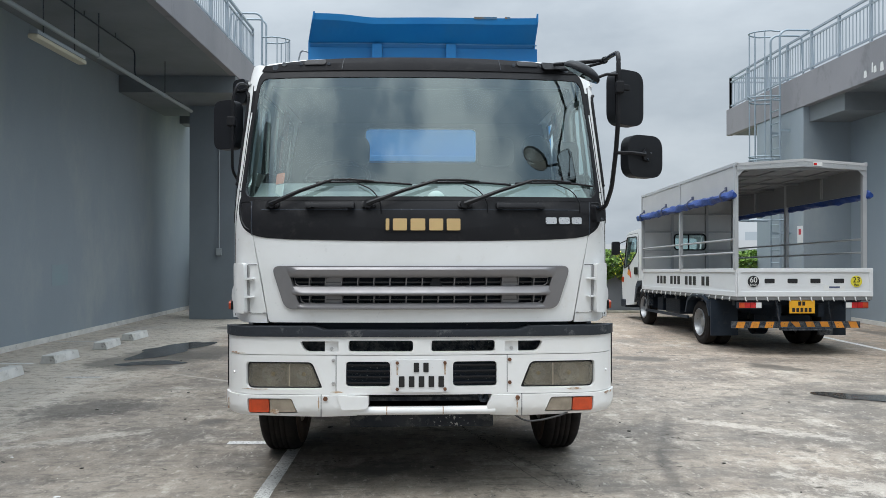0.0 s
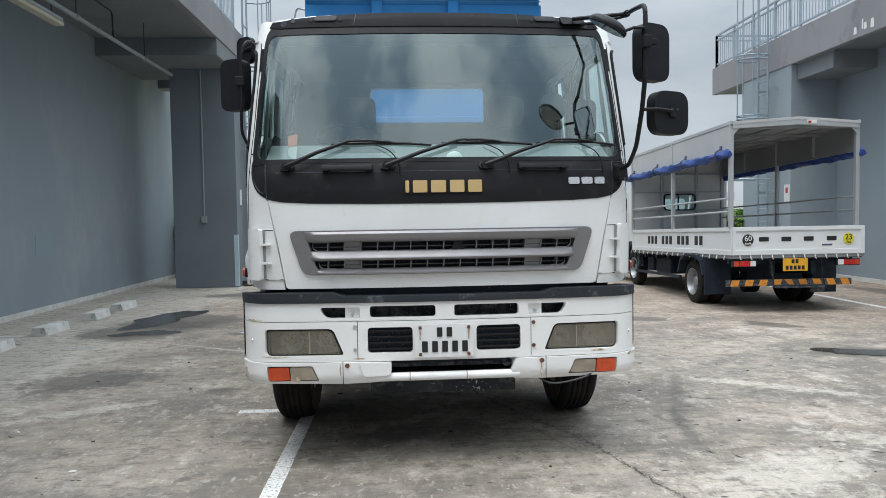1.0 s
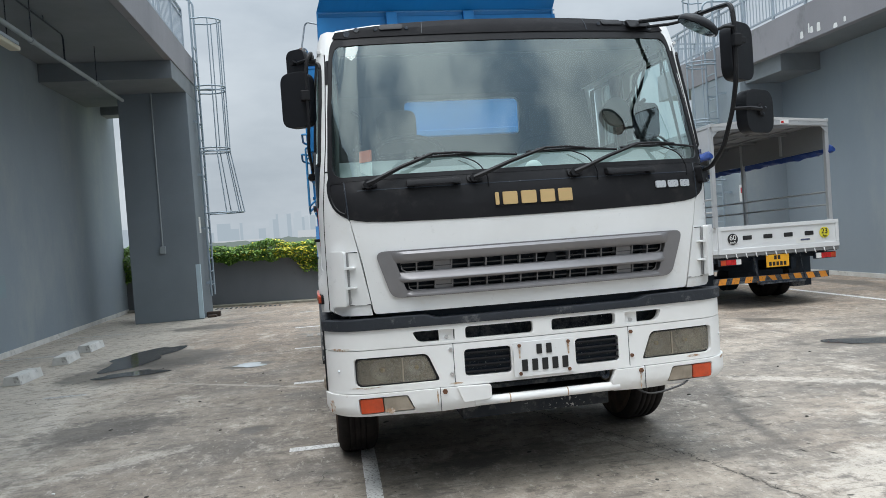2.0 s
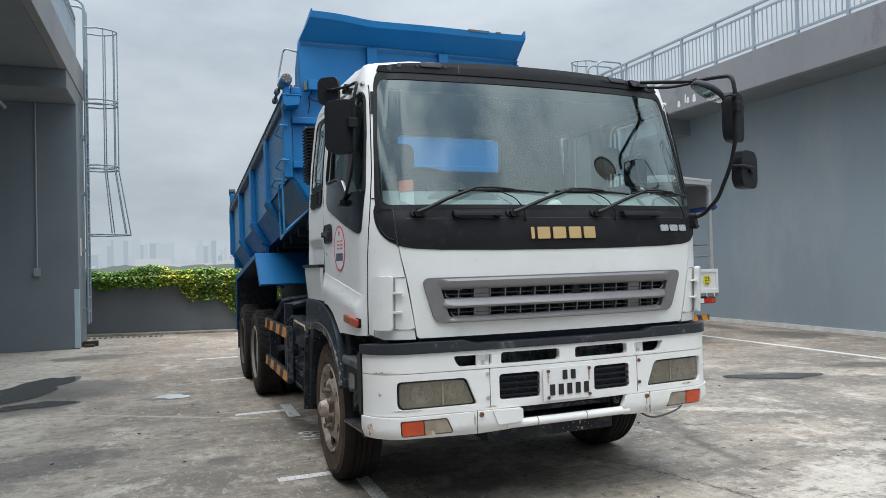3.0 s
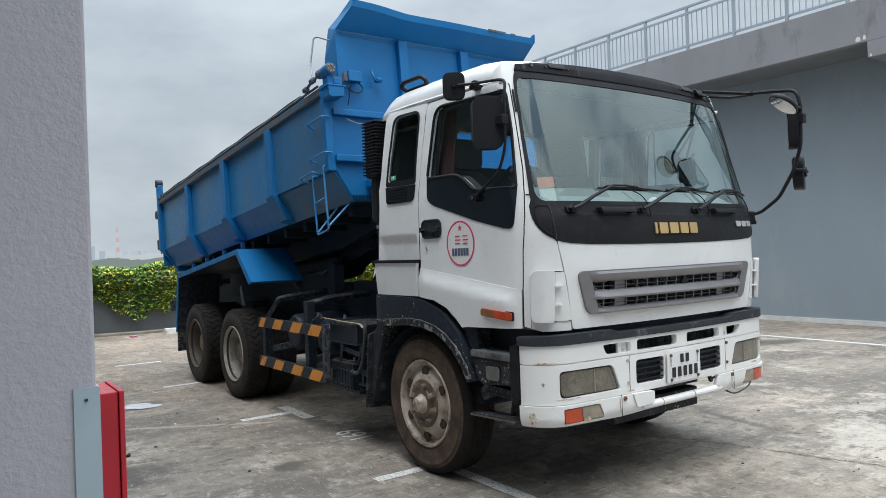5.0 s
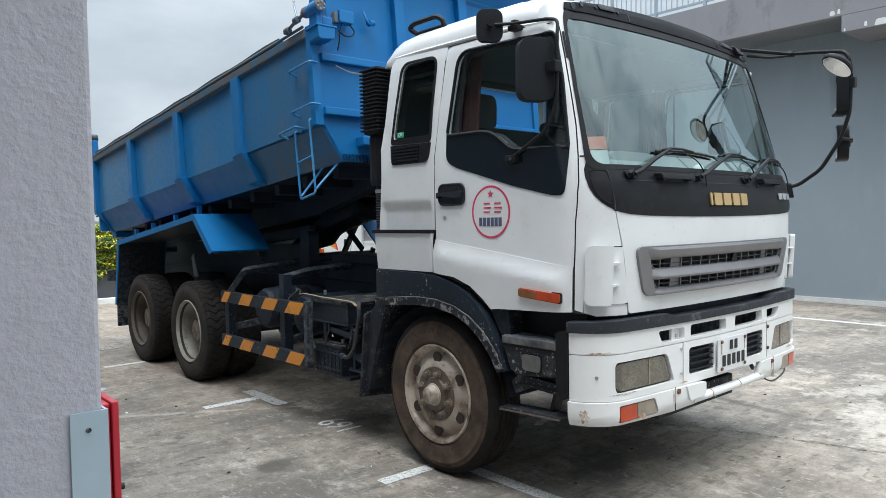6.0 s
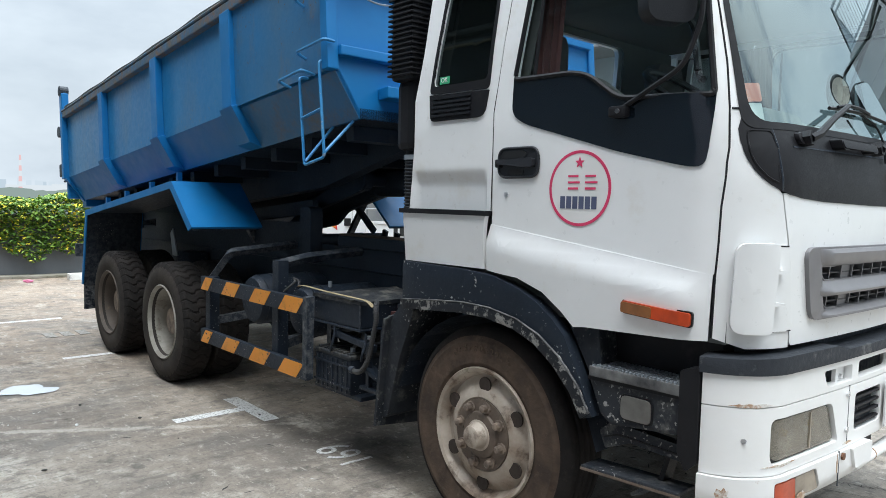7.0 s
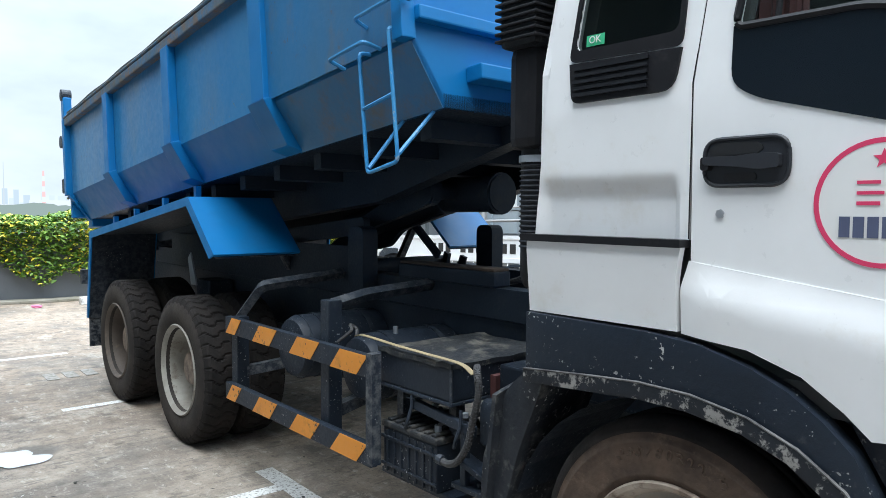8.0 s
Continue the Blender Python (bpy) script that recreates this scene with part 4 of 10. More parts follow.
# ---- the two deck buildings ----
def railing(name, p, q, label, spacing=0.115, high=0.9, posts=1.05):
    """A steel railing of slim uprights between posts, from p to q."""
    p, q = Vector(p), Vector(q)
    r = thing(name, p, label, "railing")
    n = max(1, round((q - p).length / posts))
    d = (q - p) / n
    side = d.normalized().cross(Vector((0, 0, 1)))
    for z, w in ((high, 0.055), (high - 0.13, 0.03), (0.1, 0.035)):
        part("rail", beam(p + Vector((0, 0, z)), q + Vector((0, 0, z)), w, 0.04), RAIL, r)
    for i in range(n + 1):
        part("post", beam(p + d * i, p + d * i + Vector((0, 0, high)), 0.05, 0.05, up=side), RAIL, r)
    bar = bpy.data.meshes.new("baluster")
    bm = box(-0.008, -0.008, 0.1, 0.008, 0.008, high - 0.13)
    bm.to_mesh(bar)
    bm.free()
    bar.materials.append(RAIL)
    m = round(d.length / spacing)
    for i in range(n):
        for k in range(1, m):
            place("baluster", bar, r, "", Matrix.Translation(p + d * (i + k / m)))
    return r


def caged_ladder(at, outward, label, z_top=6.95, z_cage=2.3):
    """A fixed ladder with a hooped safety cage; outward is the sign along x in which the cage bulges, and it is 0.45 wide in y."""
    x, y = at
    l = thing("caged_ladder", (x, y, 0), label, "ladder")
    for dy in (-0.22, 0.22):
        path = [(x, y + dy, 0.45), (x, y + dy, z_top - 0.1), (x - outward * 0.12, y + dy, z_top), (x - outward * 0.75, y + dy, z_top), (x - outward * 0.8, y + dy, z_top - 0.95)]
        part("stile", tube(bend(path, 0.1), 0.024, 8), GALV, l, smooth=True)
    z = 0.7
    while z < z_top - 1.0:
        part("rung", tube([(x, y - 0.22, z), (x, y + 0.22, z)], 0.014, 6), GALV, l)
        z += 0.3
    for z in (0.75, 2.0, 3.2, 4.4):
        for dy in (-0.22, 0.22):
            part("bracket", beam((x, y + dy, z), (x - outward * 0.28, y + dy, z), 0.03, 0.05), GALV, l)

    def ring(t, flare):
        a = math.pi * t
        return Vector((x + outward * math.sin(a) * (0.62 + flare), y - math.cos(a) * (0.30 + flare * 0.8) * (1 if 0.12 < t < 0.88 else 0.78), 0))
    for z, fl in ((6.72, 0), (5.20, 0), (5.11, 0), (3.80, 0), (3.72, 0), (z_cage, 0.22)):
        part("hoop", tube([ring(k / 16, fl) + Vector((0, 0, z)) for k in range(17)], 0.017, 6), GALV, l, smooth=True)
    for t in (0.2, 0.35, 0.5, 0.65, 0.8):
        part("strap", tube([ring(t, 0) + Vector((0, 0, 6.72)), ring(t, 0) + Vector((0, 0, 3.72)), ring(t, 0.22) + Vector((0, 0, z_cage))], 0.013, 6), GALV, l)
    return l


# left building: side wall, deep overhang, columns
LX, LZ = -4.16, 5.30
plain("wall_west", box(-6.9, -18, -0.3, -6.5, 20.0, 7.0), WALL, label="grey-painted blockwork side wall, streaked", category="wall")
plain("trim", box(-6.5, -18, 0.0, -6.47, 19.95, 0.09), KERB, label="painted skirting of the side wall", category="trim")
plain("ceiling_west", box(-6.5, -18, LZ, LX, 17.9, LZ + 0.25), SOFFIT, label="grey soffit of the overhanging slab", category="ceiling")
plain("parapet_west", box(LX, -18, LZ - 0.002, LX + 0.14, 17.92, LZ + 0.62), FASCIA, bevel=0.012, label="mauve-grey edge beam of the upper slab", category="parapet")
plain("slab_west", box(-9.5, -18, LZ + 0.25, LX, 17.88, LZ + 0.5), SOFFIT, label="upper slab over the overhang", category="slab")
plain("beam_west", box(-6.5, 15.3, LZ - 0.36, LX + 0.12, 17.91, LZ - 0.003), SOFFIT, bevel=0.01, label="grey cross beam under the slab", category="beam")
plain("beam_west_near", box(-6.5, 3.9, LZ - 0.42, LX, 5.1, LZ), SOFFIT, label="grey cross beam under the slab", category="beam")
plain("beam_rear", box(-6.5, 19.0, 4.95, -4.3, 19.5, 5.5), SOFFIT, label="grey beam end behind the column", category="beam")
plain("column_far", box(-5.46, 16.65, 0, -4.04, 17.9, LZ - 0.36), COLUMN, bevel=0.012, label="grey-painted concrete column", category="column")
plain("column_near", box(-4.70, 4.205, 0, -3.634, 5.3, LZ - 0.42), WALL_LIGHT, bevel=0.012, label="rough-rendered mauve-grey concrete column", category="column")
plain("column_guard_far", box(-4.125, 16.642, 0.02, -4.032, 16.72, 1.2), GUARD, label="pale blue steel guard on the column's corner", category="guard")

guard = thing("column_guard", (-3.66, 4.2, 0), "pale blue-grey steel guard plate on the column's corner", "guard")
part("plate", box(-3.706, 4.197, 0.02, -3.625, 4.203, 1.195), GUARD, guard)
part("return_plate", box(-3.632, 4.203, 0.02, -3.626, 4.305, 1.195), GUARD, guard)
for z in (0.35, 1.154):
    part("rivet", bolt_bm((-3.668, 4.197, z), (0, -1, 0), 0.006, 0.004), CHASSIS, guard)

cabinet = thing("hose_cabinet", (-3.55, 4.9, 0.6), "bright red steel fire hose cabinet on the column", "cabinet")
part("body", box(-3.63, 4.745, 0.60, -3.471, 5.05, 1.076), RED_BOX, cabinet, bevel=0.006)
cab_door = part("door", box(-3.468, 4.735, 0.595, -3.448, 5.06, 1.080), RED_BOX, cabinet, bevel=0.004)
part("handle", tube([(-3.45, 4.80, 0.79), (-3.425, 4.80, 0.79), (-3.42, 4.825, 0.79)], 0.007, 6), BLACK_TRIM, cab_door)
part("hinge", tube([(-3.468, 5.065, 0.7), (-3.468, 5.065, 0.8)], 0.008, 6), RED_BOX, cabinet)

railing("railing", (LX + 0.07, 4.0, LZ + 0.62), (LX + 0.07, 17.0, LZ + 0.62), "pale grey painted steel railing above the slab edge")
caged_ladder((-3.94, 17.5), 1, "galvanised steel ladder with safety cage up to the roof", 7.3, 2.32)

lamp = thing("ceiling_light", (-5.1, 10.36, 4.4), "yellowed fluorescent batten lamp hung from the soffit", "lamp")
part("body", box(-5.26, 9.7, 4.46, -5.14, 11.02, 4.51), STEEL, lamp, bevel=0.01)
part("diffuser", box(-5.27, 9.68, 4.39, -5.13, 11.04, 4.455), LAMP_TUBE, lamp, bevel=0.025)
for y in (9.95, 10.8):
    part("hanger", tube([(-5.2, y, 4.5), (-5.2, y, LZ)], 0.008, 6), CHASSIS, lamp)
duct = thing("conduit", (-4.95, 8, 4.9), "grey steel service pipe under the soffit", "pipe")
part("pipe", tube([(-5.12, -4, 4.63), (-5.12, 15.75, 4.63)], 0.035, 10), PIPE, duct, smooth=True)
for y in (2.5, 5.5, 8.4, 11.4, 14.2):
    part("collar", tube([(-5.12, y - 0.05, 4.63), (-5.12, y + 0.05, 4.63)], 0.046, 10), PIPE, duct)
    part("hanger", tube([(-5.12, y, 4.63), (-5.12, y, LZ)], 0.008, 6), CHASSIS, duct)
cable = thing("cable_tray", (-5.35, 8, 5.2), "thin dark conduit fixed below the soffit", "conduit")
part("run", tube(bend([(-5.3, 6, 5.22), (-5.3, 13.2, 5.22), (-5.3, 13.2, 4.78), (-5.3, 15.7, 4.78)], 0.1), 0.014, 6), CHASSIS, cable)
for y in (10.2, 11.3, 12.4):
    part("dropper", tube([(-5.3, y, 5.22), (-5.3, y, LZ)], 0.008, 6), CHASSIS, cable)
switch = thing("wall_switch", (-4.77, 16.64, 1.55), "grey conduit drop with a small switch box on the column", "switch")
part("conduit_drop", tube([(-4.77, 16.635, 1.62), (-4.77, 16.635, LZ - 0.36)], 0.016, 8), PIPE, switch)
part("box", box(-4.83, 16.59, 1.48, -4.71, 16.65, 1.64), PIPE, switch, bevel=0.01)
chock = thing("timber_block", (-3.9, 17.05, 0), "dark weathered timber block lying at the column's foot", "block")
part("block", box(-4.03, 16.98, 0.0, -3.74, 17.14, 0.11), OLD_TIMBER, chock, bevel=0.012)
part("wedge", box(-3.98, 16.82, 0.0, -3.80, 16.98, 0.05), OLD_TIMBER, chock, bevel=0.008)
sign = thing("column_sign", (-4.035, 17.0, 2.0), "small pale notice plate on the column's side", "sign")
part("plate", box(-4.041, 16.95, 1.88, -4.031, 17.12, 2.24), PAPER, sign)

# guessed, mostly hidden soffit, added to keep sky light off the wall
plain("ceiling_west_rear", box(-6.5, 17.9, LZ - 0.02, -5.2, 19.6, LZ + 0.25), SOFFIT, label="grey soffit added behind the column to shade the wall", category="ceiling")
plain("wall_patch", box(-6.502, 12.66, 0.96, -6.496, 13.2, 1.33), WALL_PATCH, label="square patch of newer paint on the side wall", category="patch")

# right building
RX, RZ = 8.5, 4.84
plain("wall_east", box(9.6, 3.05, -0.3, 10.0, 17.0, RZ + 0.018), WALL, label="tall grey-painted side wall", category="wall")
plain("trim", box(9.57, 3.05, 0.0, 9.6, 15.9, 0.09), KERB, label="painted skirting of the side wall", category="trim")
plain("parapet_east", box(RX, 3.0, RZ, RX + 0.16, 20.0, RZ + 0.73), FASCIA, bevel=0.012, label="mauve-grey edge beam of the upper slab", category="parapet")
plain("ceiling_east", box(RX + 0.16, 3.0, RZ + 0.02, 13.5, 20.0, RZ + 0.3), SOFFIT, label="grey soffit of the upper slab", category="ceiling")
plain("beam_east", box(RX + 0.16, 14.6, RZ - 0.35, 9.6, 15.95, RZ + 0.02), SOFFIT, label="deep grey beam beside the column", category="beam")
plain("beam_south_east", box(RX - 0.002, 3.01, RZ - 0.27, 9.58, 6.98, RZ - 0.001), FASCIA, bevel=0.008, label="deeper grey edge beam under the slab", category="beam")
plain("column_east", box(RX + 0.02, 15.95, 0, 9.8, 18.2, RZ), WALL, bevel=0.012, label="broad grey-painted column", category="column")
railing("railing", (RX + 0.08, 3.1, RZ + 0.73), (RX + 0.08, 19.9, RZ + 0.73), "pale grey painted steel railing above the slab edge")
railing("railing", (RX + 0.08, 19.9, RZ + 0.73), (13.0, 19.9, RZ + 0.73), "pale grey painted steel railing at the slab's end")
railing("railing", (RX + 0.08, 3.1, RZ + 0.73), (13.0, 3.1, RZ + 0.73), "pale grey painted steel railing round the slab's corner")
caged_ladder((8.28, 16.75), -1, "galvanised steel ladder with safety cage up to the roof", 6.75, 2.3)
box_sign = thing("wall_notice", (8.5, 16.2, 1.9), "small white notice with a red mark on the column", "sign")
part("plate", box(8.508, 15.97, 1.75, 8.516, 16.2, 2.15), PAPER, box_sign)
part("mark", box(8.502, 16.04, 1.95, 8.508, 16.13, 2.08), RED_BOX, box_sign)

drips = thing("paint_drip", (8.5, 13.4, 5.0), "white paint drips on the edge of the upper slab", "stain", kind="structure")
for y, z0, z1, w in ((13.66, 4.92, 5.06, 0.10), (13.44, 4.97, 5.16, 0.05), (13.36, 4.95, 5.08, 0.09), (13.16, 4.93, 5.10, 0.11), (12.7, 4.86, 4.95, 0.12), (12.45, 4.9, 5.0, 0.07), (7.12, 4.87, 4.95, 0.09), (7.02, 4.88, 4.96, 0.05), (6.93, 4.58, 4.63, 0.03), (6.62, 4.60, 4.68, 0.05), (6.4, 4.58, 4.68, 0.2)):
    part("drip", warp(sheet(round_poly([(y - w / 2, z0), (y + w / 2, z0), (y + w / 3, z1), (y - w / 3, z1)], 0.03), thick=0.006), to_left(RX - 0.003)), PAPER, drips)

# behind the camera
plain("parapet_south_east", box(9.6, -18, -0.3, 9.8, 3.04, 1.2), PARAPET, label="low grey parapet along the open side of the deck", category="wall")
plain("wall_south", box(-7, -18.4, -0.3, 14, -18, 7.0), WALL, label="grey wall closing the deck behind", category="wall")


# ---- the far distance: woods and towers, the haze put into their glowing colours ----
def far_blocks(name, mat, items, label):
    bm = bmesh.new()
    for az, dist, wide, tall in items:
        a = radians(az)
        c = Vector((math.sin(a) * dist, math.cos(a) * dist, 0))
        g = bmesh.ops.create_cube(bm, size=1)["verts"]
        bmesh.ops.transform(bm, matrix=Matrix.Translation(c + Vector((0, 0, tall / 2 - 16))) @ Matrix.Rotation(-a, 4, "Z") @ Matrix.Diagonal((wide, wide * 0.6, tall, 1)), verts=g)
    return tagged(part(name, bm, mat), label, "skyline", "", "structure")


rnd = random.Random(21)
far, near, sheds = [], [], []
CLUSTERS = ((-4.7, -3.3, 9, 95, 112), (-2.9, -1.9, 7, 95, 116), (-1.5, -0.1, 9, 100, 118), (1.6, 3.0, 8, 85, 108), (3.1, 6.8, 11, 55, 90), (7.2, 12.5, 9, 40, 80), (-12.0, -6.0, 10, 60, 100))
for a0, a1, n, lo, hi in CLUSTERS:
    for k in range(n):
        item = (a0 + (a1 - a0) * (k + rnd.random()) / n, rnd.uniform(2350, 2650), rnd.uniform(7, 18), rnd.uniform(lo, hi))
        (far if rnd.random() < 0.6 else near).append(item)
for az in range(-60, 70):
    for _ in range(2):
        if rnd.random() < 0.6:
            far.append((az + rnd.random(), rnd.uniform(2600, 3300), rnd.uniform(14, 40), rnd.uniform(30, 62)))
    if not -6 < az < 14 and rnd.random() < 0.38:
        near.append((az + rnd.random(), rnd.uniform(1900, 2400), rnd.uniform(18, 45), rnd.uniform(45, 95)))
    if rnd.random() < 0.5:
        sheds.append((az + rnd.random(), rnd.uniform(1300, 1700), rnd.uniform(40, 130), rnd.uniform(24, 40)))
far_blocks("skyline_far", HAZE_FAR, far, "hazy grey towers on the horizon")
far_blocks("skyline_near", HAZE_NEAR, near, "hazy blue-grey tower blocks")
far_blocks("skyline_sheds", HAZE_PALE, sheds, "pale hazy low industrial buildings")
woods = bmesh.new()
prev = None
for k in range(0, 560):
    a = radians(-70 + k * 0.25)
    d = 620 + 30 * math.sin(k * 0.37)
    h = 20.5 + 1.6 * noise.noise((k * 0.13, 0, 0)) + 1.2 * noise.noise((k * 0.6, 7, 0))
    top = woods.verts.new((math.sin(a) * d, math.cos(a) * d, h - 16))
    bot = woods.verts.new((math.sin(a) * d, math.cos(a) * d, -16))
    if prev:
        woods.faces.new((prev[0], top, bot, prev[1]))
    prev = (top, bot)
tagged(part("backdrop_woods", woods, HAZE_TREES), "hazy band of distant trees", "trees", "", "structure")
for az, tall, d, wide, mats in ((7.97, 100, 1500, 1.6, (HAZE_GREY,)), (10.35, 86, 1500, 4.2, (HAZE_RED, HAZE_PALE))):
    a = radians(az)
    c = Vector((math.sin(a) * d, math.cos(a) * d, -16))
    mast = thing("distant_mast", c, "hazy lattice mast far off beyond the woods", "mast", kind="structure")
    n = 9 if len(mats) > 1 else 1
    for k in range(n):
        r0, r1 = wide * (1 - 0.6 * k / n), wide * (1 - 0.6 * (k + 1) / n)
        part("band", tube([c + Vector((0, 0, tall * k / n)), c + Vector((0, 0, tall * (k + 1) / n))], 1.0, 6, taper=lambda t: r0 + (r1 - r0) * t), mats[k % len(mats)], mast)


# ---- the dump truck ----
truck = thing("dump_truck", (0, 8.5, 0), "white-cabbed six-wheel dump truck with a blue tipper body, parked", "truck")

CX, CY, CR, LEAD = 0.95, 4.606, 0.3015, radians(6)          # the cab's front corners in plan: where they begin, their radius and first slope
SIDE0 = 1.444                              # the side begins here along the outline


def P(y):
    """Outline coordinate of the side at y; negative for the driver's side (-x)."""
    return y - 3.462


RAKE = ((0.9, 0.03), (1.12, 0.02), (1.46, 0.0), (1.70, 0.0), (1.80, 0.015), (1.88, 0.045), (2.72, 0.318), (2.80, 0.348), (2.90, 0.43))
WIDE = ((1.0, 1.0), (1.95, 1.0), (2.3, 0.985), (2.62, 0.960), (2.75, 0.940), (2.9, 0.905))


def cab(p, z, w=0.0):
    """A point of the cab's skin: p runs along the outline in plan, z is the height, w the distance outwards."""
    s, a = (-1 if p < 0 else 1), abs(p)
    if a <= CX:
        x, y = a, 4.556 + 0.05 * (a / CX) ** 2
        nx, ny = 0.105 * a / CX, -1.0
    elif a <= SIDE0:
        t = LEAD + (a - CX) / (SIDE0 - CX) * (math.pi / 2 - LEAD)
        x, y = CX + CR * (math.sin(t) - math.sin(LEAD)), CY + CR * (math.cos(LEAD) - math.cos(t))
        nx, ny = math.sin(t), -math.cos(t)
    else:
        x, y = CX + CR * (1 - math.sin(LEAD)), a + 3.462
        nx, ny = 1.0, 0.0
    fade = 1.0 if a < 1.06 else 1.0 - 0.5 * (a - 1.06) / 0.3 if a < 1.36 else max(0.0, 0.5 - 0.5 * (a - 1.36) / 0.55)
    k = lerp_table(WIDE, z)
    n = Vector((nx, ny)).normalized()
    return Vector((s * (x * k + n.x * w), y + lerp_table(RAKE, z) * fade + n.y * w, z))


def skin(name, outer, mat, parent, holes=(), thick=0.025, step=0.05, lift=0.0, label="", extra=None, smooth=True, bevel=0.0):
    """A panel of the cab, cut from its outline and laid on the skin."""
    bm = sheet(outer, holes, thick, step)
    warp(bm, lambda u, v, w: cab(u, v, w + lift + (extra(u, v) if extra else 0.0)))
    return part(name, bm, mat, parent, label, smooth=smooth, bevel=bevel)


def mirror_u(loop):
    return [(-u, v) for u, v in loop]


# cab front
GRILLE_Z0, GRILLE_Z1 = 1.194, 1.462


def grille_half(z, inset=0.0):
    """Half the grille's width at that height; its ends lean outwards."""
    return 0.842 + (z - GRILLE_Z0) * 0.31 - inset


def grille_loop(z0, z1, inset, r):
    return round_poly([(-grille_half(z1, inset), z1), (grille_half(z1, inset), z1), (grille_half(z0, inset), z0), (-grille_half(z0, inset), z0)], r, 5)


def grille_bar(name, prof, inset, parent, mat, n=64):
    """A moulded bar across the grille: a ring of (height, distance outwards) swept from end to end, dying into the surround at its ends."""
    bm = bmesh.new()

    def out(k, w):
        e = max(0.0, min(1.0, (abs(2 * k / n - 1) - 0.90) / 0.085))
        e = e * e * (3 - 2 * e)
        return w if w < 0.012 else w * (1 - e) + 0.012 * e
    rows = [[bm.verts.new(cab((2 * k / n - 1) * grille_half(z, inset), z, out(k, w))) for z, w in prof] for k in range(n + 1)]
    for a, b in zip(rows, rows[1:]):
        for i in range(len(prof)):
            bm.faces.new((a[i], a[(i + 1) % len(prof)], b[(i + 1) % len(prof)], b[i]))
    bm.faces.new(rows[0])
    bm.faces.new(rows[-1])
    return part(name, bm, mat, parent, smooth=True)


front_panel = skin("front_panel", round_poly([(-0.947, 1.112), (0.947, 1.112), (1.0, 1.40), (1.048, 1.59), (1.062, 1.65), (-1.062, 1.65), (-1.048, 1.59), (-1.0, 1.40)], [0.02, 0.02, 0.0, 0.0, 0.0, 0.0, 0.0, 0.0]), WHITE, truck,
                   [grille_loop(GRILLE_Z0 + 0.02, GRILLE_Z1 - 0.02, 0.02, 0.04)])
# black strip stands in for the shade in the gap above the bumper
skin("lower_gap", [(-0.93, 1.04), (0.93, 1.04), (0.93, 1.135), (-0.93, 1.135)], CHASSIS, truck, lift=-0.06)

# grille: a silver surround with moulded bars, thin fins and a black sheet for the shade behind
grille = skin("grille", grille_loop(GRILLE_Z0, GRILLE_Z1, 0.0, 0.055), SILVER, truck, [grille_loop(GRILLE_Z0 + 0.028, GRILLE_Z1 - 0.05, 0.095, 0.03)],
              thick=0.05, lift=0.016, label="silver-painted radiator grille surround", bevel=0.012)
grille_bar("top_bar", [(1.456, 0.0), (1.454, 0.026), (1.440, 0.036), (1.412, 0.034), (1.397, 0.026), (1.390, 0.012), (1.390, -0.03), (1.456, -0.03)], 0.055, grille, SILVER)
grille_bar("middle_bar", [(1.339, -0.035), (1.339, 0.002), (1.332, 0.012), (1.312, 0.022), (1.304, 0.034), (1.294, 0.038), (1.284, 0.033), (1.279, 0.018), (1.279, -0.035)], 0.045, grille, SILVER)
grille_bar("bottom_bar", [(1.232, -0.035), (1.232, 0.0), (1.226, 0.012), (1.216, 0.022), (1.209, 0.033), (1.200, 0.034), (1.197, 0.02), (1.197, -0.03)], 0.05, grille, SILVER)
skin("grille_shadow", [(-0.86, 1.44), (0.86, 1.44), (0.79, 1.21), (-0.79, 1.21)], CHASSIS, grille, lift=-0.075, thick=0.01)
for zc, h in ((1.364, 0.052), (1.256, 0.05)):
    for k in range(-7, 8):
        x = k * 0.0995
        skin("fin", [(x - 0.0035, zc - h / 2), (x + 0.0035, zc - h / 2), (x + 0.0075, zc + h / 2), (x + 0.0005, zc + h / 2)], SILVER, grille, thick=0.05, lift=-0.006, step=0)
    for x in (-0.547, 0.547):
        skin("blank_plate", rrect(x - 0.046, zc - h / 2 - 0.002, x + 0.046, zc + h / 2 + 0.002, 0.004), SILVER, grille, thick=0.02, lift=-0.014)
    for s in (-1, 1):
        edge = 0.80 if zc > 1.3 else 0.765
        part("slot_rim", tube([cab(s * u, v, 0.004) for u, v in ((edge - 0.12, zc + h / 2), (edge - 0.015, zc + h / 2), (edge - 0.022, zc - h / 2 + 0.015), (edge - 0.045, zc - h / 2), (edge - 0.12, zc - h / 2))], 0.004, 6), SILVER, grille, smooth=True)
    grille_bar("mesh_rail", [(zc - 0.001, -0.04), (zc - 0.001, -0.012), (zc - 0.006, -0.012), (zc - 0.006, -0.04)], 0.12, grille, FIN)
emblem = sheet([(-0.042, 1.334), (0.042, 1.334), (0.016, 1.392), (-0.016, 1.392)], thick=0.012)
part("emblem", warp(emblem, lambda u, v, w: cab(u + 0.085, v, w + 0.006)), MIRROR_BACK, grille)

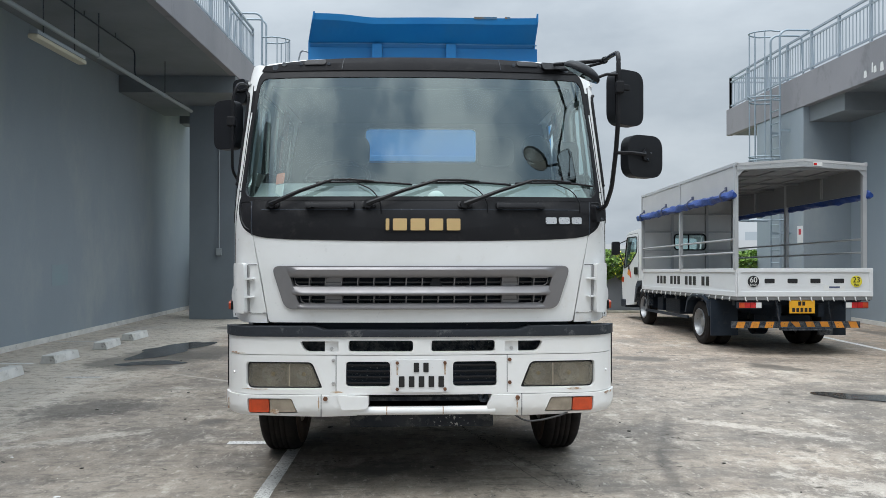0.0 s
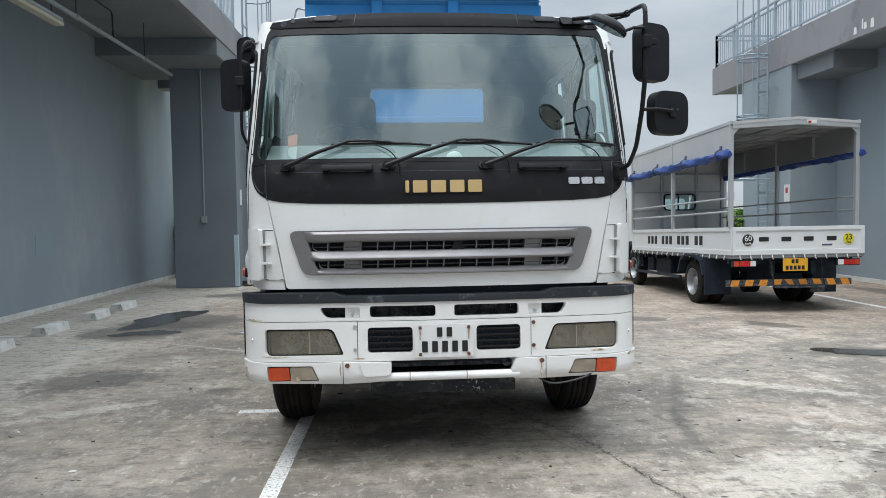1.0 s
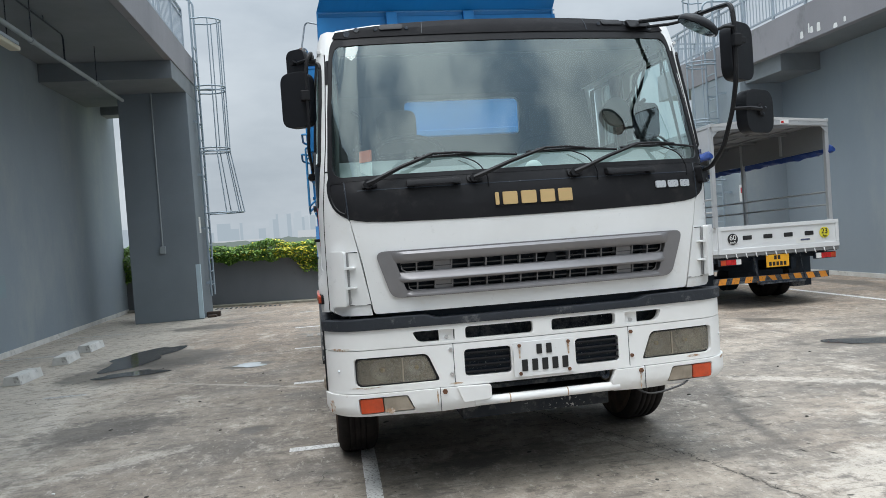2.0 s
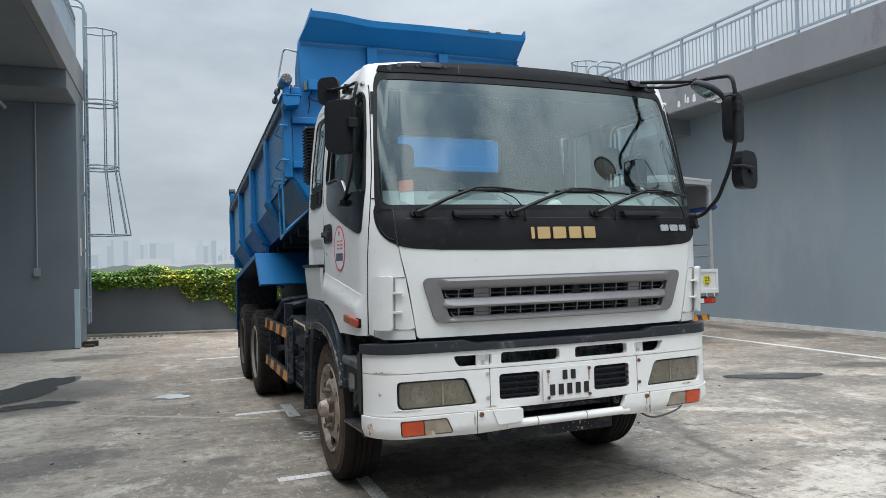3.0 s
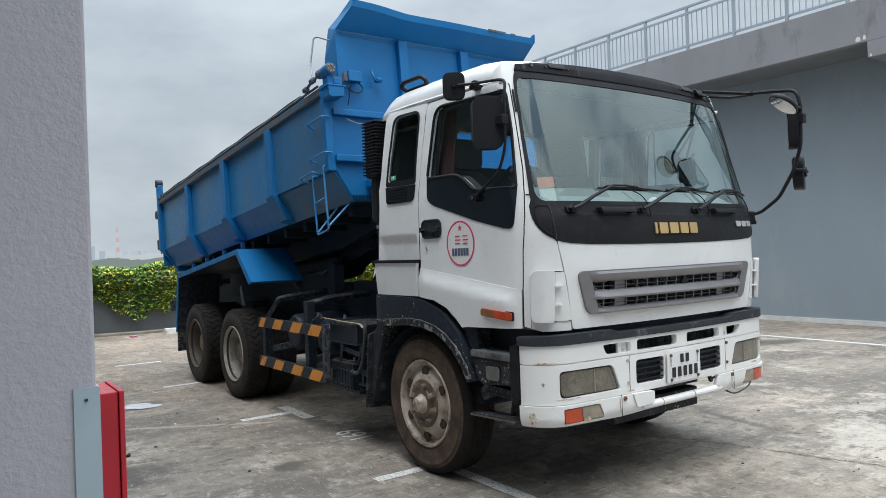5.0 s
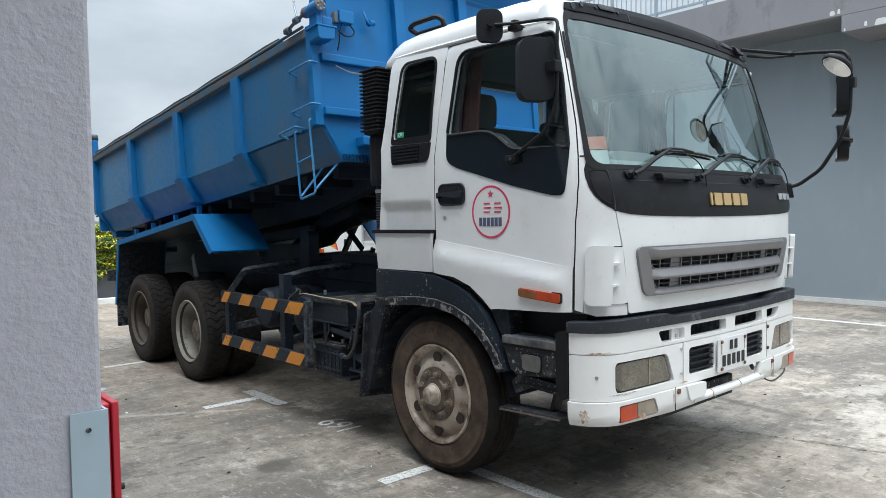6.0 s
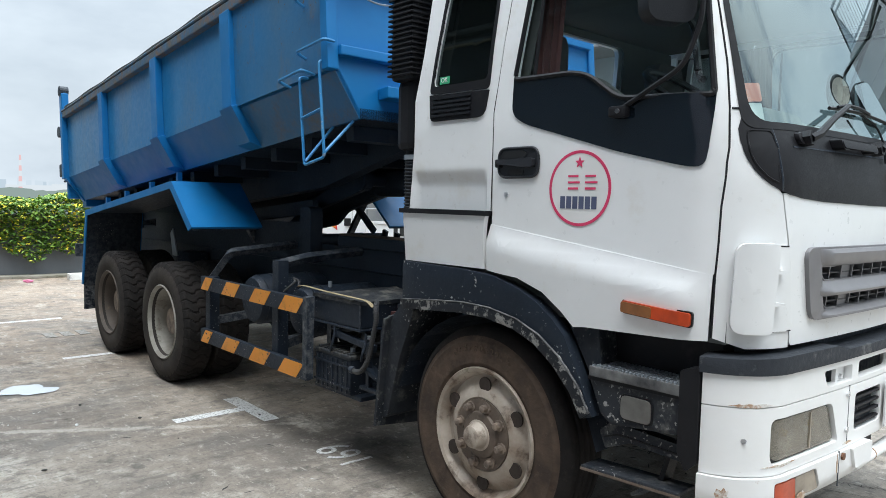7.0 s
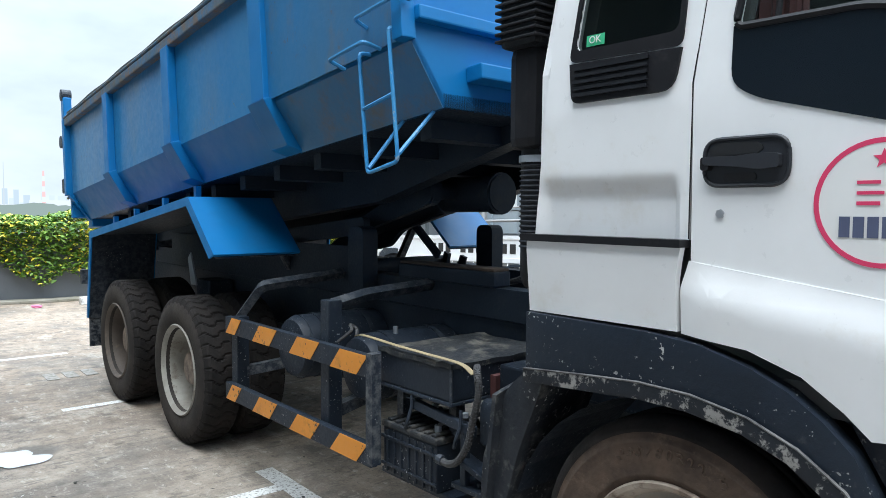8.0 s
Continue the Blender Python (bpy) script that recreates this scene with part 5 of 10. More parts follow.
# black band below the windscreen, sweeping up round the corners
band_low = [(-1.200, 1.905), (-1.222, 1.865), (-1.224, 1.825), (-1.218, 1.79), (-1.203, 1.757), (-1.182, 1.726), (-1.155, 1.70), (-1.12, 1.678), (-1.08, 1.660), (-1.03, 1.645), (-0.96, 1.634), (-0.8, 1.624), (-0.4, 1.616)]
band = band_low + [(0.0, 1.614)] + mirror_u(band_low)[::-1] + [(1.15, 1.905), (1.08, 1.880), (-1.08, 1.880), (-1.15, 1.905)]
black_band = skin("black_band", band, BLACK_TRIM, truck, lift=0.004)
skin("cowl_line", [(-1.0, 1.808), (1.0, 1.808), (1.0, 1.813), (-1.0, 1.813)], CHASSIS, black_band, thick=0.004, lift=0.006)
for s in (-1, 1):
    part("cowl_seam", tube([cab(s * (1.070 + 0.06 * (z - 1.655)), z, 0.004) for z in (1.655, 1.70, 1.75, 1.81, 1.865)], 0.004, 6), CHASSIS, black_band)
    bead = round_poly([(1.085, 1.862), (1.190, 1.862), (1.200, 1.80), (1.176, 1.742), (1.13, 1.70), (1.085, 1.682)], [0.02, 0.02, 0.03, 0.03, 0.01, 0.01], 4)
    part("corner_bead", tube([cab(s * u, v, 0.004) for u, v in bead], 0.004, 5, closed=True), BLACK_TRIM, black_band, smooth=True)
for x in (-0.565, 0.045 + 0.565):
    bm = warp(sheet(rrect(x - 0.15, 1.822, x + 0.15, 1.850, 0.012), thick=0.022), lambda u, v, w: cab(u, v, w + 0.052))
    grab = part("grab_handle", bm, BLACK_TRIM, black_band, "black moulded grab handle", bevel=0.008, smooth=True)
    for e in (-0.13, 0.13):
        part("handle_foot", warp(sheet(rrect(x + e - 0.022, 1.816, x + e + 0.022, 1.856, 0.01), thick=0.05), lambda u, v, w: cab(u, v, w + 0.048)), BLACK_TRIM, grab, bevel=0.006)

# windscreen surround and glass
hole = round_poly([(-1.163, 1.893), (1.163, 1.893), (1.150, 2.70), (-1.150, 2.70)], [0.085, 0.085, 0.07, 0.07], 6)
surround = skin("windscreen_surround", round_poly([(-1.205, 1.868), (1.205, 1.868), (1.186, 2.28), (1.186, 2.757), (-1.186, 2.757), (-1.186, 2.28)], [0.06, 0.06, 0.3, 0.09, 0.09, 0.3], 5), BLACK_TRIM, truck, [hole], lift=0.006)
pane = skin("windscreen", round_poly([(-1.173, 1.882), (1.173, 1.882), (1.160, 2.712), (-1.160, 2.712)], [0.09, 0.09, 0.07, 0.07], 6), WINDSCREEN, truck, thick=0.0, lift=0.0,
            label="large tinted one-piece windscreen")
pane.visible_shadow = False

# black header with marker lamps
head_top = [(x, 2.848 - 0.06 * abs(x / 1.15) ** 3.0) for x in [1.15 - 0.115 * k for k in range(21)]]
header = skin("roof_header", [(-1.165, 2.748), (1.165, 2.748)] + head_top, HEADER_BLACK, truck, lift=0.012, thick=0.05, label="matt black roof header panel")
for s in (-1, 1):
    for x, r in ((1.05, 0.022), (0.985, 0.016), (0.86, 0.012), (0.66, 0.012)):
        p = cab(s * x, 2.795 - 0.02 * (x > 1), 0.012)
        part("lamp_hole", bolt_bm(p, (0, -1, 0.2), r, 0.006), CHASSIS, header)
    skin("lamp_cover", rrect(s * 0.76 - 0.075, 2.79, s * 0.76 + 0.075, 2.828, 0.015), BLACK_TRIM, header, thick=0.01, lift=0.02)
    skin("header_joint", [(s * 0.56 - 0.002, 2.757), (s * 0.56 + 0.002, 2.757), (s * 0.56 + 0.002, 2.84), (s * 0.56 - 0.002, 2.84)], CHASSIS, header, thick=0.004, lift=0.015)

# badges: plain shapes in their colours
badge = skin("front_badge", rrect(-0.225, 1.673, 0.24, 1.676, 0.001), BLACK_TRIM, truck, thick=0.004, lift=0.01, label="row of five gold badge shapes", step=0)
for k, (x0, x1) in enumerate(((-0.222, -0.200), (-0.178, -0.092), (-0.070, 0.020), (0.044, 0.130), (0.152, 0.236))):
    bm = warp(sheet(round_poly([(x0, 1.680), (x1, 1.680), (x1, 1.753), (x0, 1.753)], 0.008), thick=0.008), lambda u, v, w: cab(u, v, w + 0.014))
    part("shape", bm, GOLD, badge, bevel=0.002)
model_badge = skin("model_badge", rrect(0.77, 1.716, 1.005, 1.718, 0.001), BLACK_TRIM, truck, thick=0.003, lift=0.009, label="three small silver badge shapes", step=0)
for x0 in (0.770, 0.853, 0.936):
    bm = warp(sheet(rrect(x0, 1.722, x0 + 0.070, 1.764, 0.012), thick=0.006), lambda u, v, w: cab(u, v, w + 0.012))
    part("shape", bm, CHROME, model_badge)

# wipers
for x, elbow, tip_at in ((-0.932, -0.56, -0.06), (-0.333, 0.098, 0.56), (0.262, 0.685, 1.115)):
    root, end = cab(x, 1.842, 0.04), cab(elbow, 1.993, 0.048)
    wiper = part("wiper", tube([root, cab(x + 0.04, 1.858, 0.055), cab((x + elbow) / 2, 1.925, 0.055), end], 0.013, 6, taper=lambda t: 1.25 - 0.5 * t), BLACK_TRIM, truck, "black windscreen wiper", smooth=True)
    part("pivot", bolt_bm(cab(x, 1.84, 0.0), (0, -1, 0.1), 0.028, 0.045), BLACK_TRIM, wiper)
    part("pivot_boot", warp(sheet(rrect(x - 0.04, 1.822, x + 0.05, 1.862, 0.018), thick=0.02), lambda u, v, w: cab(u, v, w + 0.022)), BLACK_TRIM, wiper, bevel=0.008, smooth=True)
    lo = elbow - 0.10
    part("blade", tube([cab(lo + (tip_at - lo) * k / 10, 1.978 + 0.012 * math.sin(math.pi * k / 10) - 0.010 * k / 10, 0.016) for k in range(11)], 0.007, 6), BLACK_TRIM, wiper, smooth=True)
    part("yoke", tube([cab(elbow - 0.05, 1.985, 0.028), cab(elbow, 1.996, 0.042), cab(elbow + 0.13, 1.998, 0.036), cab(elbow + 0.26, 1.988, 0.024)], 0.007, 6), BLACK_TRIM, wiper, smooth=True)
    part("hose", tube(curve_pts([cab(elbow + 0.16, 1.975, 0.03), cab(elbow + 0.25, 1.93, 0.04), cab(elbow + 0.30, 1.86, 0.03), cab(elbow + 0.31, 1.79, 0.012)]), 0.004, 5), BLACK_TRIM, wiper)


def both(fn):
    fn(-1)
    fn(1)


WIN = round_poly([(1.292, 1.985), (P(5.17), 2.0), (P(5.33), 2.105), (P(5.42), 2.125), (P(5.73), 2.13), (P(5.655), 2.625), (1.285, 2.605), (1.266, 2.35)],
                 [0.02, 0.05, 0.06, 0.03, 0.03, 0.09, 0.05, 0.0], 5)
FRONT_EDGE = ((1.304, 1.36), (1.297, 1.60), (1.280, 1.75), (1.258, 1.85), (1.239, 1.94), (1.219, 2.10), (1.214, 2.28), (1.220, 2.47), (1.231, 2.62))
DOOR = [(FRONT_EDGE[0][0] + 0.004, 1.36), (P(5.84), 1.495), (P(5.845), 2.0), (P(5.772), 2.60), (P(5.764), 2.668), (P(5.72), 2.676), (1.26, 2.662)] + [(p + 0.004, z) for p, z in FRONT_EDGE[:0:-1]]
BLACKOUT = round_poly([(1.283, 1.99), (P(5.17), 2.005), (P(5.33), 2.11), (P(5.42), 2.13), (P(5.735), 2.135), (P(5.735), 1.98), (P(5.66), 1.935), (P(5.18), 1.80), (P(4.90), 1.738), (1.362, 1.735), (1.340, 1.815), (1.30, 1.93)],
                      [0.0, 0.03, 0.04, 0.02, 0.0, 0.05, 0.08, 0.05, 0.06, 0.05, 0.02, 0.0], 4)
QWIN = round_poly([(P(5.90), 2.155), (P(6.275), 2.155), (P(6.20), 2.645), (P(5.865), 2.635)], [0.03, 0.03, 0.07, 0.07], 5)


def cab_side(s):
    f = (lambda loop: loop) if s > 0 else mirror_u
    skin("pillar", f([(-u, v) for u, v in band_low[8::-1]] + [(1.190, 1.94), (1.176, 2.1), (1.168, 2.28), (1.168, 2.47), (1.165, 2.748), (1.152, 2.792), (1.25, 2.80), (1.36, 2.79), (1.45, 2.75), (1.46, 2.70), (1.40, 2.672), (1.236, 2.655)] +
                     [(p - 0.004, z) for p, z in FRONT_EDGE[::-1]] + [(1.296, 1.14), (1.17, 1.108), (0.957, 1.108), (1.010, 1.40), (1.066, 1.645)]), WHITE, truck)
    door = skin("door", f(round_poly(DOOR, [0.01, 0.01, 0, 0.03, 0.03, 0, 0.02] + [0.0] * 8)), WHITE, truck, [f(WIN)], label="white cab door with a black lower window panel")
    skin("blackout_panel", f(BLACKOUT), GLOSS_BLACK, door, thick=0.006, lift=0.005, label="glossy black panel below the door window")
    gl = skin("window", f(WIN), SIDE_GLASS, door, thick=0.0, lift=-0.012)
    gl.visible_shadow = False
    bm = bmesh.new()
    tube([cab(u, v, 0.004) for u, v in f(WIN)], 0.011, 6, bm, closed=True)
    part("window_seal", bm, BLACK_TRIM, door)
    part("vent_divider", tube([cab(s * P(5.62), 2.13, 0.0), cab(s * P(5.60), 2.60, 0.0)], 0.008, 6), BLACK_TRIM, door)
    # handle
    bezel = rrect(P(5.572), 1.708, P(5.802), 1.834, 0.048, 7)
    skin("handle_recess", f(bezel), HANDLE, door, thick=0.012, lift=0.006, label="rounded black handle recess")
    part("handle_rim", tube([cab(s * u, v, 0.007) for u, v in bezel], 0.006, 8, closed=True), HANDLE, door, smooth=True)
    # flat black patches paint the shade of the handle's two scoops
    part("cup_shade", warp(sheet(round_poly([(P(5.65), 1.792), (P(5.785), 1.787), (P(5.785), 1.808), (P(5.755), 1.824), (P(5.655), 1.822), (P(5.636), 1.806)], 0.012), thick=0.004), lambda u, v, w: cab(s * u, v, w + 0.010)), INK, door)
    part("cup_shade", warp(sheet(rrect(P(5.655), 1.718, P(5.745), 1.742, 0.012), thick=0.004), lambda u, v, w: cab(s * u, v, w + 0.0095)), INK, door)
    part("handle", warp(sheet(round_poly([(P(5.588), 1.752), (P(5.640), 1.748), (P(5.70), 1.757), (P(5.795), 1.764), (P(5.797), 1.786), (P(5.70), 1.785), (P(5.645), 1.790), (P(5.588), 1.788)], 0.010), thick=0.024), lambda u, v, w: cab(s * u, v, w + 0.032)), HANDLE, door, "black pull handle", bevel=0.008)
    part("handle_pivot", warp(sheet(rrect(P(5.778), 1.750, P(5.803), 1.786, 0.008), thick=0.03), lambda u, v, w: cab(s * u, v, w + 0.03)), BLACK_TRIM, door, bevel=0.006)
    part("keyhole", bolt_bm(cab(s * P(5.755), 1.632, 0), (s, 0, 0), 0.013, 0.006), CHROME, door)
    # flared lower panel of the door sill
    def bulge(u, v):
        t = min(1.0, max(0.0, (1.36 + 0.13 * (abs(u) - P(4.775)) - v) / 0.36))
        return 0.004 + 0.028 * (lambda q: q * q * (3 - 2 * q))(min(1.0, t / 0.30)) * (1.0 - 0.8 * max(0.0, (t - 0.25) / 0.75))
    skin("sill_panel", f([(P(4.775), 1.128), (P(5.30), 1.108), (P(5.36), 1.10), (P(5.42), 1.155), (P(5.52), 1.225), (P(5.66), 1.272), (P(5.86), 1.288), (P(5.865), 1.42), (P(5.845), 1.498), (P(4.775), 1.362)]),
         WHITE, truck, extra=lambda u, v: bulge(u, v) * min(1.0, max(0.0, (abs(u) - P(4.78)) / 0.12)) * min(1.0, 0.35 + max(0.0, (P(5.86) - abs(u)) / 0.12)), step=0.035)
    # quarter panel with its window, ledge and lower skirt
    quarter = skin("quarter_panel", f([(P(5.851), 1.555), (P(6.43), 1.555), (P(6.375), 2.16), (P(6.345), 2.52), (P(6.33), 2.66), (P(6.29), 2.70), (P(5.80), 2.684), (P(5.770), 2.680), (P(5.778), 2.60), (P(5.849), 2.0)]), WHITE, truck,
                   [f(QWIN)], extra=lambda u, v: -0.028 * max(0.0, min(1.0, (1.745 - v) / 0.06)) * max(0.0, min(1.0, (P(6.42) - abs(u)) / 0.04, (abs(u) - P(5.885)) / 0.015)), step=0.015)
    qg = skin("quarter_window", f(QWIN), DARK_GLASS, quarter, thick=0.0, lift=-0.01)
    qg.visible_shadow = False
    skin("quarter_frame", f(round_poly([(P(5.885), 2.11), (P(6.295), 2.12), (P(6.215), 2.66), (P(5.85), 2.65)], [0.03, 0.03, 0.08, 0.08], 5)), BLACK_TRIM, quarter, [f(QWIN)], thick=0.01, lift=0.006)
    vent = skin("vent", f(round_poly([(P(5.905), 1.985), (P(6.275), 1.985), (P(6.29), 2.115), (P(5.885), 2.105)], [0.05, 0.03, 0.0, 0.0])), BLACK_TRIM, quarter, thick=0.015, lift=0.01)
    for k in range(5):
        z = 2.005 + k * 0.021
        skin("louvre", f([(P(5.99), z), (P(6.265), z), (P(6.265), z + 0.011), (P(5.99), z + 0.011)]), MIRROR_BACK, vent, thick=0.008, lift=0.018, step=0.0)
    skin("quarter_skirt", f([(P(5.872), 1.292), (P(6.44), 1.292), (P(6.44), 1.535), (P(5.855), 1.535), (P(5.872), 1.44)]), WHITE, truck, extra=lambda u, v: 0.012 + 0.02 * max(0, min(1, (v - 1.3) / 0.2)))
    part("ledge", warp(sheet(rrect(P(5.85), 1.535, P(6.46), 1.558, 0.004), thick=0.06), lambda u, v, w: cab(s * u, v, w + 0.045)), BLACK_TRIM, truck, "ribbed black ledge strip")
    # side marker
    mk = skin("side_marker", f(round_poly([(P(4.835), 1.176), (P(5.115), 1.196), (P(5.115), 1.241), (P(4.835), 1.223)], 0.012)), AMBER, truck, thick=0.02, lift=0.04, label="orange side marker lamp")
    skin("marker_frame", f(round_poly([(P(4.830), 1.171), (P(5.120), 1.191), (P(5.120), 1.246), (P(4.830), 1.228)], 0.014)), BLACK_TRIM, mk, thick=0.018, lift=0.026)
    skin("marker_lens", f(round_poly([(P(4.985), 1.188), (P(5.115), 1.197), (P(5.115), 1.237), (P(4.985), 1.228)], 0.008)), AMBER_CLEAR, mk, thick=0.005, lift=0.044)
    # corner air deflector: a shell that stands off the corner on three bars
    defl = warp(sheet(f(round_poly([(1.098, 1.166), (1.240, 1.166), (1.240, 1.478), (1.098, 1.478)], [0.02, 0.045, 0.045, 0.02], 5)), thick=0.03, step=0.035), lambda u, v, w: cab(u, v, w + 0.048 - 0.02 * max(0.0, (abs(u) - 1.17) / 0.07)))
    dfl = part("air_deflector", defl, WHITE, truck, "white corner air deflector", bevel=0.011, segments=3, smooth=True)
    part("foot", warp(sheet(f(rrect(1.135, 1.175, 1.228, 1.469, 0.035)), thick=0.05, step=0.04), lambda u, v, w: cab(u, v, w + 0.03)), WHITE, dfl, smooth=True)
    skin("recess_plate", f([(0.962, 1.168), (1.14, 1.168), (1.14, 1.47), (1.024, 1.47)]), WHITE, dfl, thick=0.01, lift=0.006)
    part("plate_seam", tube([cab(s * u, v, 0.007) for u, v in ((1.10, 1.168), (0.966, 1.170))], 0.0025, 5), BLACK_TRIM, dfl)
    part("plate_seam", tube([cab(s * u, v, 0.007) for u, v in ((1.10, 1.468), (1.028, 1.468))], 0.0025, 5), BLACK_TRIM, dfl)
    # grey strip stands in for the shade inside the slots
    part("slot_shade", warp(sheet(f(rrect(1.088, 1.176, 1.11, 1.466, 0.006)), thick=0.006), lambda u, v, w: cab(u, v, w + 0.014)), SHADE_GREY, dfl)
    for z in (1.262, 1.374):
        part("slot_bar", warp(sheet(f(round_poly([(1.045, z + 0.004), (1.115, z - 0.002), (1.115, z + 0.016), (1.045, z + 0.010)], 0.003)), thick=0.035), lambda u, v, w: cab(u, v, w + 0.036)), WHITE, dfl, bevel=0.003)
    # shut lines
    seam = [(1.302, 1.14)] + list(FRONT_EDGE) + [(1.245, 2.66)]
    seam = [(pa + (pb - pa) * k / 4, za + (zb - za) * k / 4) for (pa, za), (pb, zb) in zip(seam, seam[1:]) for k in range(4)]
    part("shut_line", tube([cab(s * p, z, -0.001) for p, z in seam], 0.004, 6), BLACK_TRIM, truck)
    skin("jamb", f([(p - 0.03, z) for p, z in FRONT_EDGE] + [(p + 0.03, z) for p, z in FRONT_EDGE[::-1]]), BLACK_TRIM, truck, thick=0.006, lift=-0.028)
    part("shut_line", tube([cab(s * p, 1.936, 0.0) for p in (1.162, 1.18, 1.20, 1.22, 1.231)], 0.0045, 6), BLACK_TRIM, truck)
    skin("pillar_vent", f(round_poly([(1.186, 2.465), (1.208, 2.462), (1.214, 2.61), (1.192, 2.614)], 0.006)), BLACK_TRIM, truck, thick=0.012, lift=0.006, label="narrow black vent strip on the pillar")
    part("shut_line", tube([cab(s * P(5.849), z, 0.0) for z in (1.56, 2.0)] + [cab(s * P(5.779), 2.60, 0.0)], 0.002, 6), BLACK_TRIM, truck)
    # wheel arch
    inner = [(5.285, 0.745), (5.345, 0.84), (5.44, 0.935), (5.54, 1.005), (5.66, 1.05), (5.82, 1.075), (5.98, 1.078), (6.15, 1.065), (6.44, 1.045)]
    outer = [(6.44, 1.288), (5.97, 1.282), (5.80, 1.268), (5.65, 1.228), (5.55, 1.185), (5.46, 1.125), (5.39, 1.06), (5.33, 0.95), (5.235, 0.76)]
    arch = warp(sheet([(P(y), z) for y, z in inner] + [(P(y), z) for y, z in outer], thick=0.06, step=0.12), lambda u, v, w: cab(s * u, v, w + 0.03))
    ar = part("wheel_arch", arch, ARCH, truck, "scuffed black plastic wheel arch", bevel=0.008, smooth=True)
    lip_up = [(5.245, 0.775), (5.305, 0.875), (5.405, 0.975), (5.515, 1.048), (5.645, 1.098), (5.81, 1.126), (5.98, 1.13), (6.15, 1.118), (6.44, 1.092)]
    lip = warp(sheet([(P(y), z) for y, z in inner[::-1]] + [(P(y), z) for y, z in lip_up], thick=0.03, step=0.1), lambda u, v, w: cab(s * u, v, w + 0.042))
    part("arch_lip", lip, ARCH_LIP, ar, "scraped edge of the wheel arch", bevel=0.006, smooth=True)
    part("arch_bead", tube([cab(s * P(y), z, 0.041) for y, z in lip_up], 0.004, 6), WORN_EDGE, ar, smooth=True)
    liner = bmesh.new()
    prev = None
    for k in range(15):
        a = math.pi * (0.08 + 0.84 * k / 14)
        row = [liner.verts.new((s * x, 5.9 - 0.66 * math.cos(a), 0.44 + 0.63 * math.sin(a))) for x in (1.18, 0.72)]
        if prev:
            liner.faces.new((prev[0], row[0], row[1], prev[1]))
        prev = row
    part("arch_liner", liner, CHASSIS, ar)


both(cab_side)
for s in (-1, 1):          # dark lining behind the shut lines
    f = (lambda loop: loop) if s > 0 else mirror_u
    skin("side_lining", f([(1.20, 1.14), (P(5.36), 1.12), (P(5.6), 1.27), (P(6.4), 1.30), (P(6.36), 2.1), (P(6.28), 2.63), (1.28, 2.64), (1.19, 2.3), (1.20, 2.0)]), INTERIOR, truck, [f(WIN), f(QWIN)], thick=0.004, lift=-0.085)

# roof, floor, rear wall
roof = bmesh.new()
prof = [(-1.138, 2.665), (-1.147, 2.71), (-1.137, 2.775), (-1.105, 2.832), (-1.03, 2.870), (-0.8, 2.898), (-0.4, 2.915), (0.0, 2.92), (0.4, 2.915), (0.8, 2.898), (1.03, 2.870), (1.105, 2.832), (1.137, 2.775), (1.147, 2.71), (1.138, 2.665)]
rows = []
for y, k in ((4.945, 0.60), (4.975, 0.72), (5.06, 0.85), (5.28, 0.96), (5.7, 1.0), (6.14, 1.0), (6.27, 0.93), (6.36, 0.74), (6.415, 0.42), (6.43, 0.05)):
    rows.append([roof.verts.new((x, y + (0.05 * (abs(x) / 1.1) ** 4 if y < 5.2 else 0), 2.665 + (z - 2.665) * k)) for x, z in prof])
for a, b in zip(rows, rows[1:]):
    for i in range(len(prof) - 1):
        roof.faces.new((a[i], a[i + 1], b[i + 1], b[i]))
roof_part = part("roof", roof, WHITE, truck, smooth=True)
for s in (-1, 1):
    part("gutter", tube([(s * 1.146, 4.95, 2.672), (s * 1.150, 5.5, 2.70), (s * 1.150, 6.0, 2.708), (s * 1.137, 6.33, 2.712)], 0.011, 6), WHITE, roof_part)
    # thin black tube drawn in place of the gutter's shadow
    part("gutter_shadow", tube([(s * 1.154, 4.97, 2.656), (s * 1.157, 5.5, 2.682), (s * 1.157, 6.0, 2.682)], 0.003, 5), BLACK_TRIM, roof_part)
    grip = tube(bend([(s * 1.06, 6.16, 2.85), (s * 1.075, 6.245, 2.905), (s * 1.08, 6.20, 2.928), (s * 1.08, 5.97, 2.928), (s * 1.075, 5.92, 2.905), (s * 1.06, 5.90, 2.845)], 0.035), 0.017, 8)
    part("roof_grip", grip, BLACK_TRIM, roof_part, "black roof grab rail", smooth=True)
    part("grip_base", tube([(s * 1.065, 6.17, 2.858), (s * 1.065, 5.90, 2.858)], 0.013, 6), BLACK_TRIM, roof_part)
rear = warp(sheet([(-1.2, 1.1), (1.2, 1.1), (1.2, 2.1), (1.1, 2.68), (-1.1, 2.68), (-1.2, 2.1)], [rrect(-0.48, 2.32, 0.48, 2.62, 0.05)], thick=0.03), lambda u, v, w: Vector((u, 6.40 - w - 0.06 * max(0, v - 2.0), v)))
part("rear_wall", rear, WHITE, truck)
rear_in = warp(sheet([(-1.16, 1.2), (1.16, 1.2), (1.16, 2.1), (1.05, 2.66), (-1.05, 2.66), (-1.16, 2.1)], [rrect(-0.48, 2.32, 0.48, 2.62, 0.05)], thick=0.01), lambda u, v, w: Vector((u, 6.36 - w - 0.06 * max(0, v - 2.0), v)))
part("rear_lining", rear_in, INTERIOR, truck)
